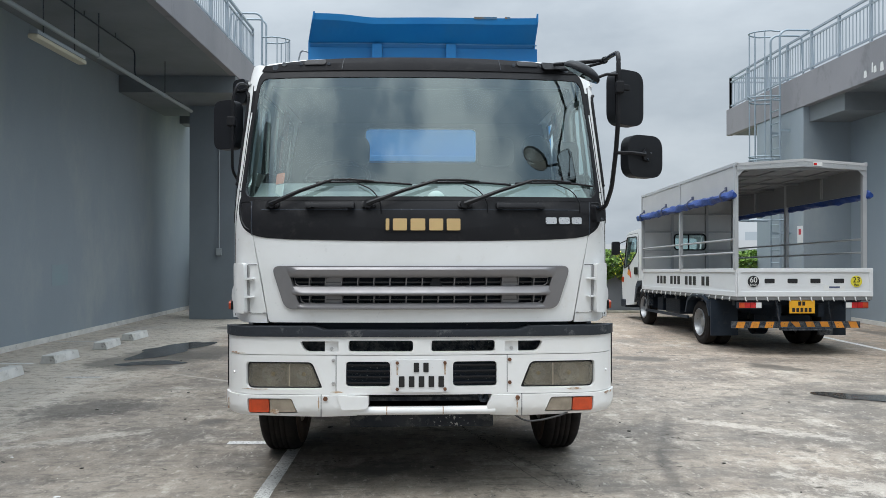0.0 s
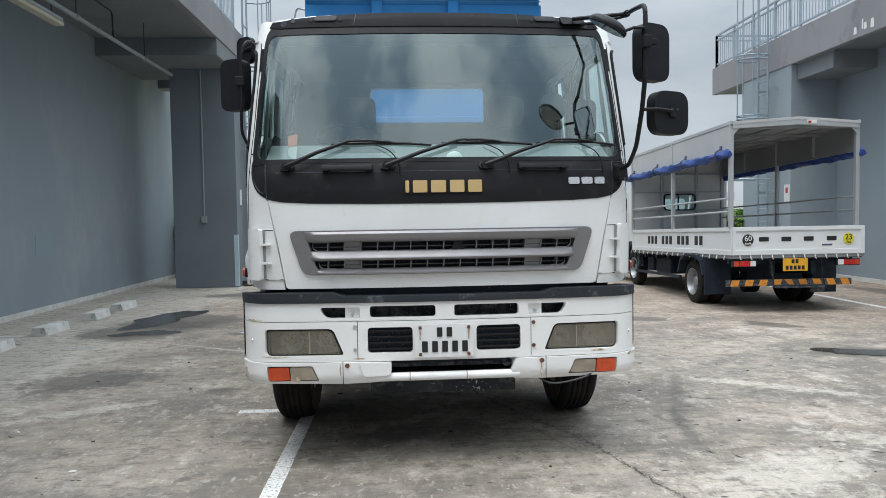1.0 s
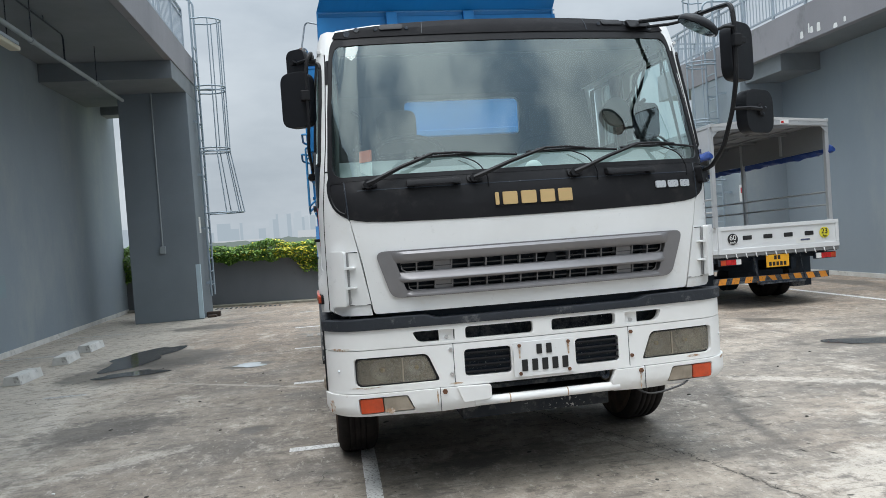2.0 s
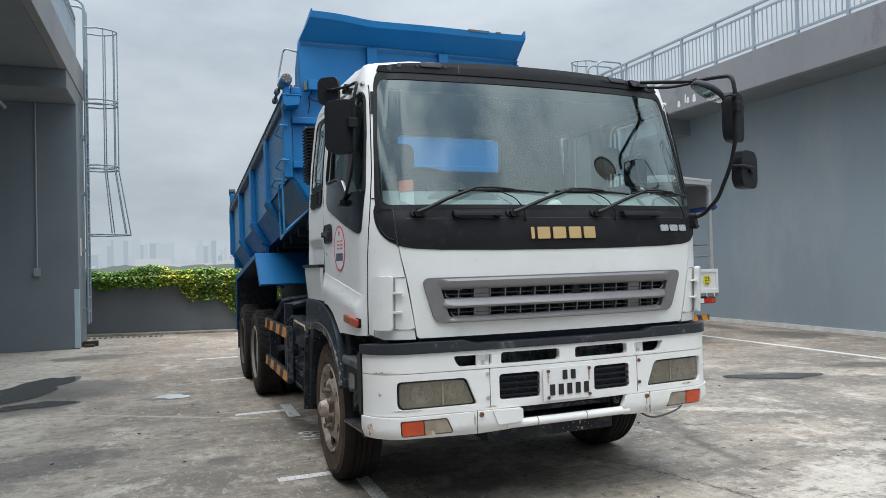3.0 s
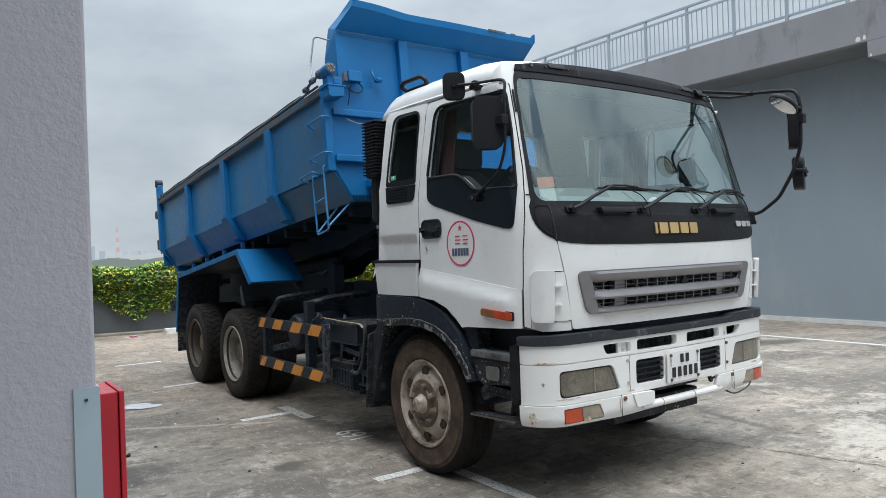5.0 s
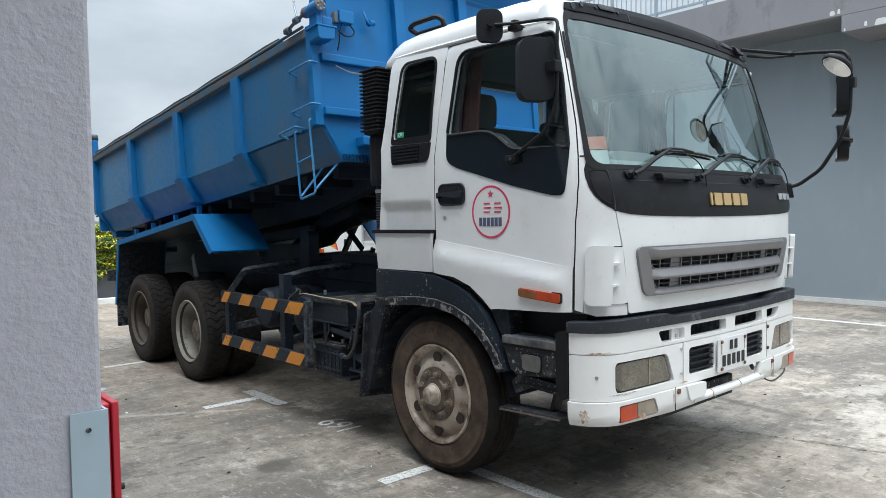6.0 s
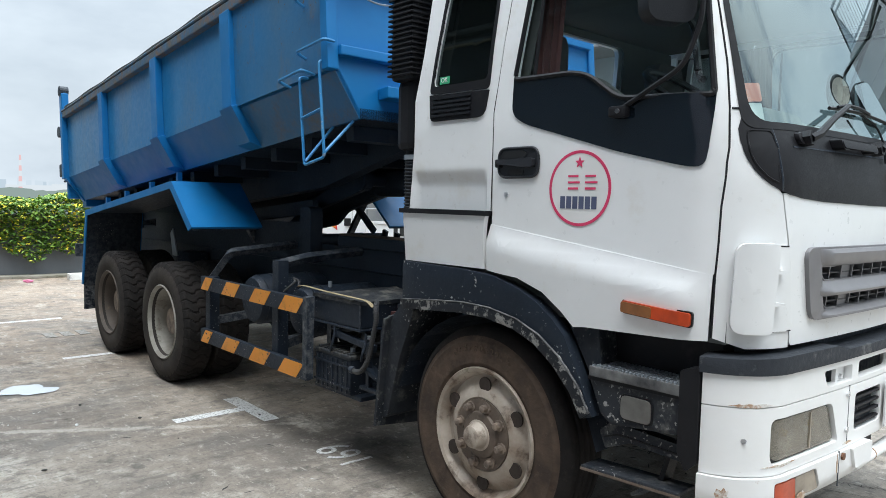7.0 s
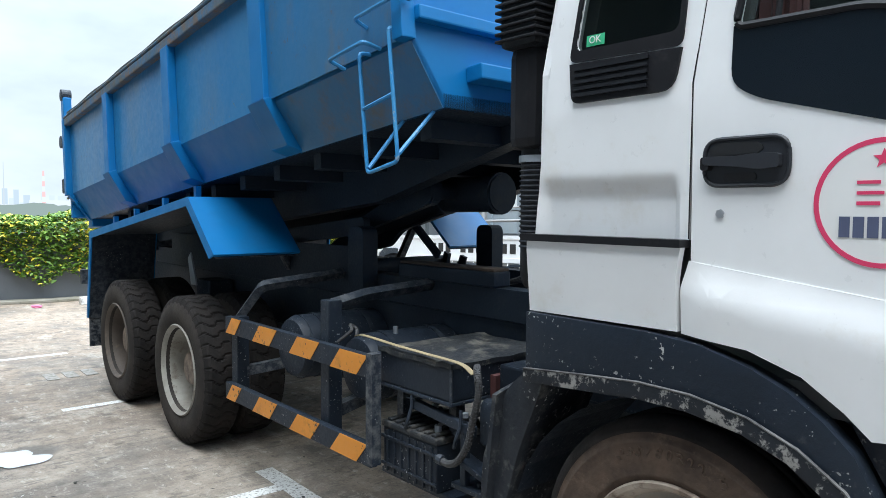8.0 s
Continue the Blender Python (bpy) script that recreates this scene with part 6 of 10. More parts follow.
part("cab_floor", box(-1.17, 4.75, 1.12, 1.17, 6.38, 1.2), INTERIOR, truck)
part("roof_lining", box(-1.02, 5.06, 2.66, 1.02, 6.34, 2.675), INTERIOR, truck)

# cab interior
dash = warp(sheet(round_poly([(4.68, 1.2), (5.25, 1.2), (5.25, 1.88), (5.16, 2.0), (5.02, 2.02), (4.84, 1.925), (4.70, 1.87)], 0.05), thick=2.16), lambda u, v, w: Vector((w + 1.08, u, v)))
dashboard = part("dashboard", dash, DASH, truck, "grey moulded dashboard", smooth=True)
part("instrument_hood", warp(sheet(round_poly([(-0.82, 1.86), (-0.22, 1.86), (-0.30, 2.0), (-0.74, 2.0)], 0.08), thick=0.3), lambda u, v, w: Vector((u, 4.88 - w, v))), DASH, dashboard, smooth=True)
wheel_c, ring = Vector((-0.60, 5.24, 2.075)), []
for k in range(32):
    a = 2 * math.pi * k / 32
    ring.append(wheel_c + Vector((0.225 * math.cos(a), 0.225 * math.sin(a) * 0.80, 0.225 * math.sin(a) * 0.60)))
steer = part("steering_wheel", tube(ring, 0.016, 8, closed=True), BLACK_TRIM, truck, "black steering wheel", smooth=True)
part("spoke", beam(wheel_c + Vector((-0.21, 0, -0.01)), wheel_c + Vector((0.21, 0, -0.01)), 0.05, 0.02), BLACK_TRIM, steer)
part("column", tube([wheel_c, wheel_c + Vector((0, -0.25, -0.45))], 0.04, 8), BLACK_TRIM, steer)


def cab_seat(x):
    seat = part("seat", box(x - 0.25, 5.45, 1.45, x + 0.25, 5.98, 1.62), SEAT, truck, "dark cloth cab seat", bevel=0.05)
    part("backrest", warp(sheet(round_poly([(x - 0.25, 1.58), (x + 0.25, 1.58), (x + 0.23, 2.16), (x + 0.13, 2.25), (x - 0.13, 2.25), (x - 0.23, 2.16)], 0.06), thick=0.13),
                          lambda u, v, w: Vector((u, 5.95 + 0.18 * (v - 1.6) - w, v))), SEAT, seat, bevel=0.03, smooth=True)
    part("headrest", warp(sheet(rrect(x - 0.15, 2.26, x + 0.15, 2.50, 0.07), thick=0.1), lambda u, v, w: Vector((u, 6.06 - w, v))), SEAT, seat, bevel=0.03, smooth=True)
    part("pedestal", box(x - 0.18, 5.5, 1.19, x + 0.18, 5.9, 1.46), INTERIOR, seat)


cab_seat(-0.58)
cab_seat(0.62)
for s in (-1, 1):
    bm = bmesh.new()
    pts = [(5.60 + 0.012 * k, 0.02 * math.sin(k * 1.9)) for k in range(14)]
    rows = [[bm.verts.new((s * (1.08 - 0.05 * max(0, z - 2.1) / 0.5 + 0.6 * dx), y, z)) for y, dx in pts] for z in (1.95, 2.2, 2.45, 2.62)]
    for a, b in zip(rows, rows[1:]):
        for i in range(len(pts) - 1):
            bm.faces.new((a[i], a[i + 1], b[i + 1], b[i]))
    part("curtain", bm, CURTAIN, truck, "maroon cab curtain, drawn back", smooth=True)
    part("belt", tube([(s * 1.07, 5.78, 2.5), (s * 1.07, 5.8, 1.6)], 0.018, 5), BLACK_TRIM, truck)
    # inner grab handles on the pillars
    part("pillar_grip", tube(bend([(s * 0.98, 4.98, 2.08), (s * 0.94, 5.02, 2.10), (s * 0.92, 5.06, 2.30), (s * 0.97, 5.06, 2.33)], 0.03), 0.014, 6), BLACK_TRIM, truck)
card = thing("dash_card", (-0.93, 4.84, 1.9), "salmon and white card propped on the dashboard", "card")
for nm, za, zb, wd, mat, out in (("card", 1.99, 2.06, 0.105, SALMON, 0.004), ("slip", 1.885, 1.985, 0.10, PAPER, 0.0)):
    part(nm, warp(sheet(rrect(-wd / 2, za, wd / 2, zb, 0.008), thick=0.008), lambda u, v, w: Vector((-0.93 + 0.6 * u + 0.05 * (v - 1.9) - 0.8 * (w + out), 4.80 - 0.8 * u + 0.25 * (v - 1.9) - 0.6 * (w + out), v))), mat, card)
dome = thing("dash_dome", (0.09, 4.78, 1.9), "small white dome resting on the dashboard", "ornament")
bm = bmesh.new()
bmesh.ops.create_uvsphere(bm, u_segments=16, v_segments=8, radius=0.055, matrix=Matrix.Translation((0.09, 4.80, 1.90)) @ Matrix.Diagonal((1, 0.6, 0.85, 1)))
part("dome", bm, PAPER, dome, smooth=True)

# door decal: a ring with a star and bars
DC, DR = P(5.36), 0.152
ring_o = [(-(DC + DR * math.cos(2 * math.pi * k / 48)), 1.66 + DR * math.sin(2 * math.pi * k / 48)) for k in range(48)]
ring_i = [(-(DC + (DR - 0.012) * math.cos(2 * math.pi * k / 48)), 1.66 + (DR - 0.012) * math.sin(2 * math.pi * k / 48)) for k in range(48)]
decal = skin("door_decal", ring_o, PINK, truck, [ring_i], thick=0.002, lift=0.003, step=0, label="round pink and grey company decal")
skin("disc", ring_i, PAPER, decal, thick=0.001, lift=0.002, step=0)
star = []
for k in range(10):
    r = 0.024 if k % 2 == 0 else 0.010
    a = math.pi / 2 + k * math.pi / 5
    star.append((-(DC + r * math.cos(a)), 1.763 + r * math.sin(a)))
skin("star", star, PINK, decal, thick=0.002, lift=0.004, step=0)
for d in (0.055, -0.03):
    for z0, z1, w in ((1.655, 1.664, 0.05), (1.68, 1.688, 0.058), (1.705, 1.713, 0.05)):
        skin("bar", [(-(DC + d), z0), (-(DC + d) + w, z0), (-(DC + d) + w, z1), (-(DC + d), z1)], PINK, decal, thick=0.002, lift=0.004, step=0)
for k in range(6):
    u = -(DC + 0.092) + k * 0.031
    skin("bar", [(u, 1.578), (u + 0.024, 1.578), (u + 0.024, 1.628), (u, 1.628)], DECAL_GREY, decal, thick=0.002, lift=0.004, step=0)
green_tag = skin("window_sticker", [(-P(6.235), 2.165), (-P(6.165), 2.165), (-P(6.165), 2.20), (-P(6.235), 2.20)], GREEN, truck, thick=0.001, lift=-0.004, step=0, label="small green pass sticker")
mark = cab(-P(6.2), 2.183, -0.001)
lettering("OK", 0.032, PAPER, Matrix.Translation(mark) @ Matrix(((0, 0, -1, 0), (-1, 0, 0, 0), (0, 1, 0, 0), (0, 0, 0, 1))), "writing", green_tag, 0.001)


# ---- bumper ----
BW = 1.243


def bump_pt(p, z, w=0.0):
    """A point of the bumper's face: p runs along its outline."""
    s, a, r = (-1 if p < 0 else 1), abs(p), 0.26
    c = BW - r
    arc = r * math.pi / 2
    if a <= c:
        x, y, nx, ny = a, 4.54 + 0.055 * (a / c) ** 2, 0.11 * a / c, -1.0
    elif a <= c + arc:
        t = (a - c) / r
        x, y, nx, ny = c + r * math.sin(t), 4.595 + r - r * math.cos(t), math.sin(t), -math.cos(t)
    else:
        x, y, nx, ny = BW, 4.595 + r + a - c - arc, 1.0, 0.0
    n = Vector((nx, ny)).normalized()
    return Vector((s * (x + n.x * w), y + n.y * w, z))


BEND = 1.33          # where the bumper's sides stop


def bumper_skin(name, outer, mat, parent, holes=(), thick=0.04, step=0.035, lift=0.0, label="", bevel=0.0, extra=None):
    bm = sheet(outer, holes, thick, step)
    warp(bm, lambda u, v, w: bump_pt(u, v, w + lift + (extra(u, v) if extra else 0)))
    return part(name, bm, mat, parent, label, smooth=True, bevel=bevel)


slots = [round_poly([(-0.75, 1.0), (-0.51, 1.0), (-0.51, 0.935), (-0.72, 0.935)], [0.02, 0.01, 0.01, 0.04]),
         rrect(-0.45, 0.936, -0.055, 1.005, 0.02), rrect(0.056, 0.936, 0.45, 1.005, 0.02)]
slots.append(mirror_u(slots[0]))
bumper = bumper_skin("bumper", [(-BEND, 0.917), (BEND, 0.917), (BEND, 1.03), (-BEND, 1.03)], BUMPER, truck, slots, bevel=0.008, label="white front bumper, rust-stained at the seams")
lamp_holes = [round_poly([(-1.088, 0.872), (-0.672, 0.872), (-0.607, 0.712), (-1.088, 0.708)], [0.03, 0.03, 0.02, 0.04]), rrect(-0.465, 0.724, -0.195, 0.876, 0.025), rrect(0.19, 0.724, 0.46, 0.876, 0.025)]
lamp_holes.append(mirror_u(lamp_holes[0]))
bumper_skin("middle_skin", [(-BEND, 0.674), (BEND, 0.674), (BEND, 0.913), (-BEND, 0.913)], BUMPER, bumper, lamp_holes, bevel=0.008)
mouth = round_poly([(-0.33, 0.69), (0.40, 0.69), (0.33, 0.622), (-0.30, 0.622)], 0.015)
signals = [round_poly([(-1.072, 0.649), (-0.797, 0.651), (-0.757, 0.560), (-1.068, 0.556)], 0.015)]
signals.append(mirror_u(signals[0]))
bumper_skin("lower_valance", [(-BEND - 0.004, 0.545), (-0.6, 0.535), (-0.40, 0.545), (-0.36, 0.60), (-0.45, 0.67), (-BEND - 0.004, 0.67)], BUMPER, bumper,
            signals[:1], lift=0.012, bevel=0.008, extra=lambda u, v: -0.02 * max(0, (0.58 - v) / 0.03))
bumper_skin("lower_valance", [(BEND + 0.004, 0.545), (0.6, 0.535), (0.42, 0.545), (0.40, 0.60), (0.43, 0.67), (BEND + 0.004, 0.67)], BUMPER, bumper,
            signals[1:], lift=0.012, bevel=0.008, extra=lambda u, v: -0.02 * max(0, (0.58 - v) / 0.03))
# seams with rust, bolts
for x in (-0.525, 0.525):
    for z in (0.885, 0.745):
        part("bolt", bolt_bm(bump_pt(x * 1.03, z), (0, -1, 0), 0.012, 0.008), CHROME if x < 0 else RUST, bumper)
    bumper_skin("seam", [(x - 0.002, 0.685), (x + 0.002, 0.685), (x + 0.002, 0.918), (x - 0.002, 0.918)], CHASSIS, bumper, thick=0.004, lift=0.001, step=0)
    part("bolt", bolt_bm(bump_pt(x * 1.12, 0.652, 0.012), (0, -1, 0), 0.015, 0.009), RUST, bumper)
    bumper_skin("seam", [(x * 1.17 - 0.002, 0.54), (x * 1.17 + 0.002, 0.54), (x * 1.17 + 0.002, 0.678), (x * 1.17 - 0.002, 0.678)], CHASSIS, bumper, thick=0.004, lift=0.013, step=0)
    part("bolt", bolt_bm(bump_pt(x * 2.26, 0.80), (x, -0.1, 0), 0.01, 0.006), CHROME, bumper)
for x in (-0.555, 0.02, 0.555):
    part("bracket", box(x - 0.042, 4.585, 0.93, x + 0.042, 4.60, 1.01), BUMPER, bumper)
    part("bolt", bolt_bm((x, 4.585, 0.952), (0, -1, 0), 0.012, 0.01), CHROME, bumper)
part("filler", box(-0.98, 4.70, 0.70, 0.98, 4.73, 1.04), CHASSIS, bumper)
rub = bumper_skin("rubber_strip", [(-BEND - 0.01, 1.028), (BEND + 0.01, 1.028), (BEND + 0.01, 1.082), (1.0, 1.090), (0.67, 1.090), (0.60, 1.068), (-0.60, 1.068), (-0.67, 1.090), (-1.0, 1.090), (-BEND - 0.01, 1.082)], RUBBER, bumper,
                  thick=0.13, lift=0.012, bevel=0.014, label="scuffed dark grey rubber bumper strip")
for s in (-1, 1):
    hl = bumper_skin("headlight", round_poly([(s * 1.076, 0.862), (s * 0.682, 0.862), (s * 0.625, 0.720), (s * 1.076, 0.718)], [0.03, 0.03, 0.02, 0.04]), HEADLIGHT, bumper, thick=0.006, lift=-0.012, label="cloudy yellowed headlight lens")
    # black ring stands in for the shaded recess round the lens
    bumper_skin("lamp_border", round_poly([(s * 1.096, 0.880), (s * 0.665, 0.880), (s * 0.598, 0.704), (s * 1.096, 0.700)], 0.02), BLACK_TRIM, hl, [round_poly([(s * 1.070, 0.856), (s * 0.688, 0.856), (s * 0.634, 0.726), (s * 1.070, 0.724)], 0.03)], thick=0.012, lift=-0.022)
    bumper_skin("reflector", round_poly([(s * 1.085, 0.870), (s * 0.68, 0.870), (s * 0.615, 0.712), (s * 1.085, 0.710)], 0.02), LAMP_BACK, hl, thick=0.01, lift=-0.06)
    for x, r, deep in ((0.93, 0.060, 0.024), (0.735, 0.042, 0.018)):
        bm = lathe([(0.004, r * 1.12), (-deep * 0.5, r * 1.10), (-deep * 0.55, r), (-deep * 0.25, r * 0.7), (0.0, r * 0.35), (0.001, 0.004)], 26)
        part("bowl", warp(bm, lambda u, v, w: bump_pt(s * x + v, 0.79 + w, -0.060 - u)), CHROME, hl, smooth=True)
        part("bulb", warp(lathe([(-deep * 0.7, 0.004), (-deep * 0.6, 0.012), (0.0, 0.013)], 12), lambda u, v, w: bump_pt(s * x + v, 0.79 + w, -0.058 - u)), BULB, hl)
    bumper_skin("divider", [(s * 0.815 - 0.004, 0.724), (s * 0.815 + 0.004, 0.724), (s * 0.815 + 0.004, 0.856), (s * 0.815 - 0.004, 0.856)], SMOKED, hl, thick=0.005, lift=-0.008, step=0)
    ts = bumper_skin("turn_signal", round_poly([(s * 1.064, 0.642), (s * 0.940, 0.643), (s * 0.934, 0.566), (s * 1.060, 0.563)], 0.008), AMBER, bumper, thick=0.02, lift=0.008, label="orange indicator lamp")
    bumper_skin("position_lens", round_poly([(s * 0.934, 0.643), (s * 0.803, 0.645), (s * 0.766, 0.567), (s * 0.928, 0.566)], 0.008), SMOKED, ts, thick=0.02, lift=0.006)
    # louvred intake beside the plate
    intake = bumper_skin("intake", rrect(s * 0.33 - 0.14, 0.722, s * 0.33 + 0.14, 0.88, 0.02), CHASSIS, bumper, thick=0.01, lift=-0.035)
    for k in range(4):
        z = 0.745 + k * 0.036
        part("louvre", beam(bump_pt(s * 0.33 - 0.13, z, -0.012), bump_pt(s * 0.33 + 0.13, z, -0.012), 0.02, 0.012), BLACK_TRIM, intake, bevel=0.004)
plate = part("number_plate", warp(sheet(rrect(-0.186, 0.692, 0.172, 0.892, 0.012), thick=0.008), lambda u, v, w: bump_pt(u, v, w + 0.02)), PLATE, bumper, "white number plate with rusty bolts", bevel=0.003)
for z, x0, n, h, w in ((0.845, -0.05, 2, 0.056, 0.032), (0.758, -0.14, 5, 0.066, 0.034)):     # unreadable characters stand as bars
    for k in range(n):
        x = x0 + k * (w + 0.026)
        part("bar", warp(sheet(rrect(x, z - h / 2, x + w, z + h / 2, 0.004), thick=0.003), lambda u, v, ww: bump_pt(u, v, ww + 0.024)), INK, plate)
for x in (-0.15, 0.14):
    for z in (0.872, 0.712):
        part("bolt", bolt_bm(bump_pt(x, z, 0.02), (0, -1, 0), 0.011, 0.008), RUST, plate)
for u, z, w, h, sd in ((-1.16, 0.922, 0.16, 0.012, 1), (-1.25, 0.60, 0.05, 0.05, 2), (-0.90, 0.572, 0.07, 0.02, 3), (0.585, 0.60, 0.012, 0.08, 6), (-1.02, 0.705, 0.2, 0.008, 7),
                       (0.95, 0.698, 0.12, 0.01, 8), (-0.52, 0.69, 0.1, 0.008, 9), (1.2, 0.66, 0.1, 0.014, 10), (-0.63, 0.62, 0.01, 0.06, 11)):
    rr = random.Random(sd)
    loop = [(u + w / 2 * math.cos(a) * rr.uniform(0.6, 1.1), z + 0.8 * h * math.sin(a) * rr.uniform(0.5, 1.2)) for a in [2 * math.pi * k / 18 for k in range(18)]]
    bumper_skin("rust_stain", loop, RUST_FILM, bumper, thick=0.0015, lift=0.0015 + (0.012 if z < 0.68 else 0.0), step=0)
for x in (-0.15, 0.14):
    part("rust_run", warp(sheet([(x - 0.004, 0.80), (x + 0.004, 0.80), (x + 0.007, 0.862), (x - 0.006, 0.862)], thick=0.001), lambda u, v, w: bump_pt(u, v, w + 0.0225)), RUST_FILM, plate)
part("radiator", box(-0.42, 4.72, 0.60, 0.42, 4.75, 0.95), CHASSIS, bumper)
for k in range(9):
    part("fin", box(-0.32, 4.70, 0.628 + k * 0.007, 0.30, 4.715, 0.631 + k * 0.007), MIRROR_BACK, bumper)
part("tow_hook", tube(bend([(0.36, 4.60, 0.70), (0.36, 4.57, 0.63), (0.40, 4.59, 0.63), (0.40, 4.62, 0.68)], 0.02), 0.013, 6), CHASSIS, bumper)
part("step_pad", warp(sheet(round_poly([(-0.520, 0.672), (-0.325, 0.668), (-0.325, 0.605), (-0.345, 0.59), (-0.485, 0.583)], 0.012), thick=0.06), lambda u, v, w: bump_pt(u, v, w + 0.024)), BUMPER, bumper, bevel=0.006)
part("crossbar", tube([(-0.42, 4.565, 0.572), (-0.1, 4.56, 0.574), (0.45, 4.565, 0.574)], 0.026, 12), BUMPER, bumper, smooth=True)
for x in (-0.215, 0.13):
    part("bar_seam", tube([(x - 0.003, 4.561, 0.574), (x + 0.003, 4.561, 0.574)], 0.0275, 14), RUST_FILM, bumper)
part("loose_cable", tube(curve_pts([(0.55, 4.62, 0.55), (0.66, 4.58, 0.50), (0.85, 4.58, 0.53), (0.95, 4.62, 0.57)]), 0.006, 5), HOSE, bumper, smooth=True)


# ---- mirrors ----
def mirror_head(parent, c, w, h, tilt, name="mirror_head", deep=0.07):
    """A mirror in a rounded black shell; its back looks forward."""
    shell = warp(sheet(rrect(-w / 2, -h / 2, w / 2, h / 2, min(w, h) * 0.34, 7), thick=deep, step=0), lambda u, v, ww: Vector((u, -ww, v)))
    m = Matrix.Translation(c) @ Matrix.Rotation(radians(tilt), 4, "Z")
    bmesh.ops.transform(shell, matrix=m, verts=shell.verts)
    head = part(name, shell, MIRROR_BACK, parent, "black rounded mirror head", bevel=deep * 0.42, segments=4, smooth=True)
    g = warp(sheet(rrect(-w / 2 + 0.015, -h / 2 + 0.015, w / 2 - 0.015, h / 2 - 0.015, min(w, h) * 0.22), thick=0.004), lambda u, v, ww: Vector((u, deep + 0.0025 - ww, v)))
    bmesh.ops.transform(g, matrix=m, verts=g.verts)
    part("glass", g, MIRROR, head)
    return head


arm = part("mirror_arm", tube(bend([(-1.278, 5.255, 2.688), (-1.195, 5.17, 2.692), (-1.19, 4.95, 2.670), (-1.205, 4.872, 2.645), (-1.233, 4.856, 2.55), (-1.235, 4.858, 2.23), (-1.248, 4.91, 2.085), (-1.23, 5.17, 1.96)], 0.05), 0.0095, 8), BLACK_TRIM, truck, "black driver's side mirror arm", smooth=True)
part("arm_foot", box(-1.262, 5.135, 1.925, -1.222, 5.21, 1.968), BLACK_TRIM, arm, bevel=0.01)
part("foot_bolt", bolt_bm((-1.262, 5.165, 1.947), (-1, 0, 0), 0.010, 0.006), CHASSIS, arm)
part("upper_foot", box(-1.215, 5.15, 2.655, -1.125, 5.22, 2.685), BLACK_TRIM, arm, bevel=0.008)
part("upper_foot", box(-1.21, 5.165, 2.68, -1.175, 5.20, 2.712), BLACK_TRIM, arm, bevel=0.006)
mirror_head(arm, (-1.303, 4.93, 2.390), 0.190, 0.325, -28)
part("clamp", box(-1.27, 4.84, 2.37, -1.215, 4.90, 2.43), BLACK_TRIM, arm, bevel=0.008)
kerb = mirror_head(arm, (-1.296, 5.275, 2.687), 0.145, 0.178, -38, "kerb_mirror", 0.04)
part("mirror_boss", bolt_bm((-1.30, 5.268, 2.687), (-0.62, -0.79, 0), 0.018, 0.03), BLACK_TRIM, kerb)

ARM = [(0.885, 4.90, 2.80), (1.02, 4.79, 2.785), (1.16, 4.672, 2.768), (1.155, 4.47, 2.745), (1.145, 4.295, 2.715), (1.137, 4.262, 2.60), (1.136, 4.27, 2.30), (1.138, 4.325, 2.13), (1.148, 4.455, 1.93), (1.150, 4.60, 1.832), (1.12, 4.66, 1.815)]
arm = part("mirror_arm", tube(bend(ARM, 0.05), 0.0135, 8), BLACK_TRIM, truck, "black front mirror arm on the passenger side", smooth=True)
part("lower_bar", tube(bend([(0.93, 4.88, 2.76), (1.03, 4.76, 2.74), (1.15, 4.675, 2.756)], 0.04), 0.010, 8), BLACK_TRIM, arm, smooth=True)
part("joint", tube([(1.165, 4.69, 2.772), (1.16, 4.645, 2.765)], 0.022, 8), BLACK_TRIM, arm)
part("arm_foot", warp(sheet(round_poly([(1.10, 1.735), (1.19, 1.745), (1.19, 1.845), (1.09, 1.845)], 0.02), thick=0.05), lambda u, v, w: cab(u, v, w + 0.045)), BLACK_TRIM, arm, bevel=0.012)
for u, v in ((1.11, 1.83), (1.17, 1.83), (1.145, 1.755)):
    part("foot_bolt", bolt_bm(cab(u, v, 0.045), (0.4, -1, 0), 0.010, 0.007), CHASSIS, arm)
part("roof_foot", warp(sheet(round_poly([(0.86, 2.765), (1.04, 2.775), (1.03, 2.815), (0.86, 2.82)], 0.018), thick=0.05), lambda u, v, w: cab(u, v, w + 0.045)), BLACK_TRIM, arm, bevel=0.014)
mirror_head(arm, (1.219, 4.325, 2.455), 0.235, 0.325, 29)
part("clamp", box(1.118, 4.235, 2.465, 1.165, 4.285, 2.535), BLACK_TRIM, arm, bevel=0.008)
part("clamp_strap", beam((1.14, 4.25, 2.50), (1.20, 4.275, 2.50), 0.03, 0.035), BLACK_TRIM, arm, bevel=0.006)
mirror_head(arm, (1.322, 4.345, 2.113), 0.262, 0.25, 24)
part("stalk", tube([(1.138, 4.325, 2.13), (1.22, 4.285, 2.126), (1.312, 4.318, 2.12)], 0.011, 8), BLACK_TRIM, arm, smooth=True)
part("boss", bolt_bm((1.322, 4.352, 2.12), (0.41, -0.91, 0), 0.040, 0.022), BLACK_TRIM, arm)
for k in range(3):
    a = 2.1 * k + 0.5
    part("boss_bolt", bolt_bm((1.331 + 0.022 * math.cos(a), 4.332 + 0.010 * math.cos(a), 2.12 + 0.024 * math.sin(a)), (0.41, -0.91, 0), 0.006, 0.006), CHASSIS, arm)
pod_z = Vector((0.50, -0.16, 0.85)).normalized()
pod_x = Vector((0.82, -0.35, -0.40))
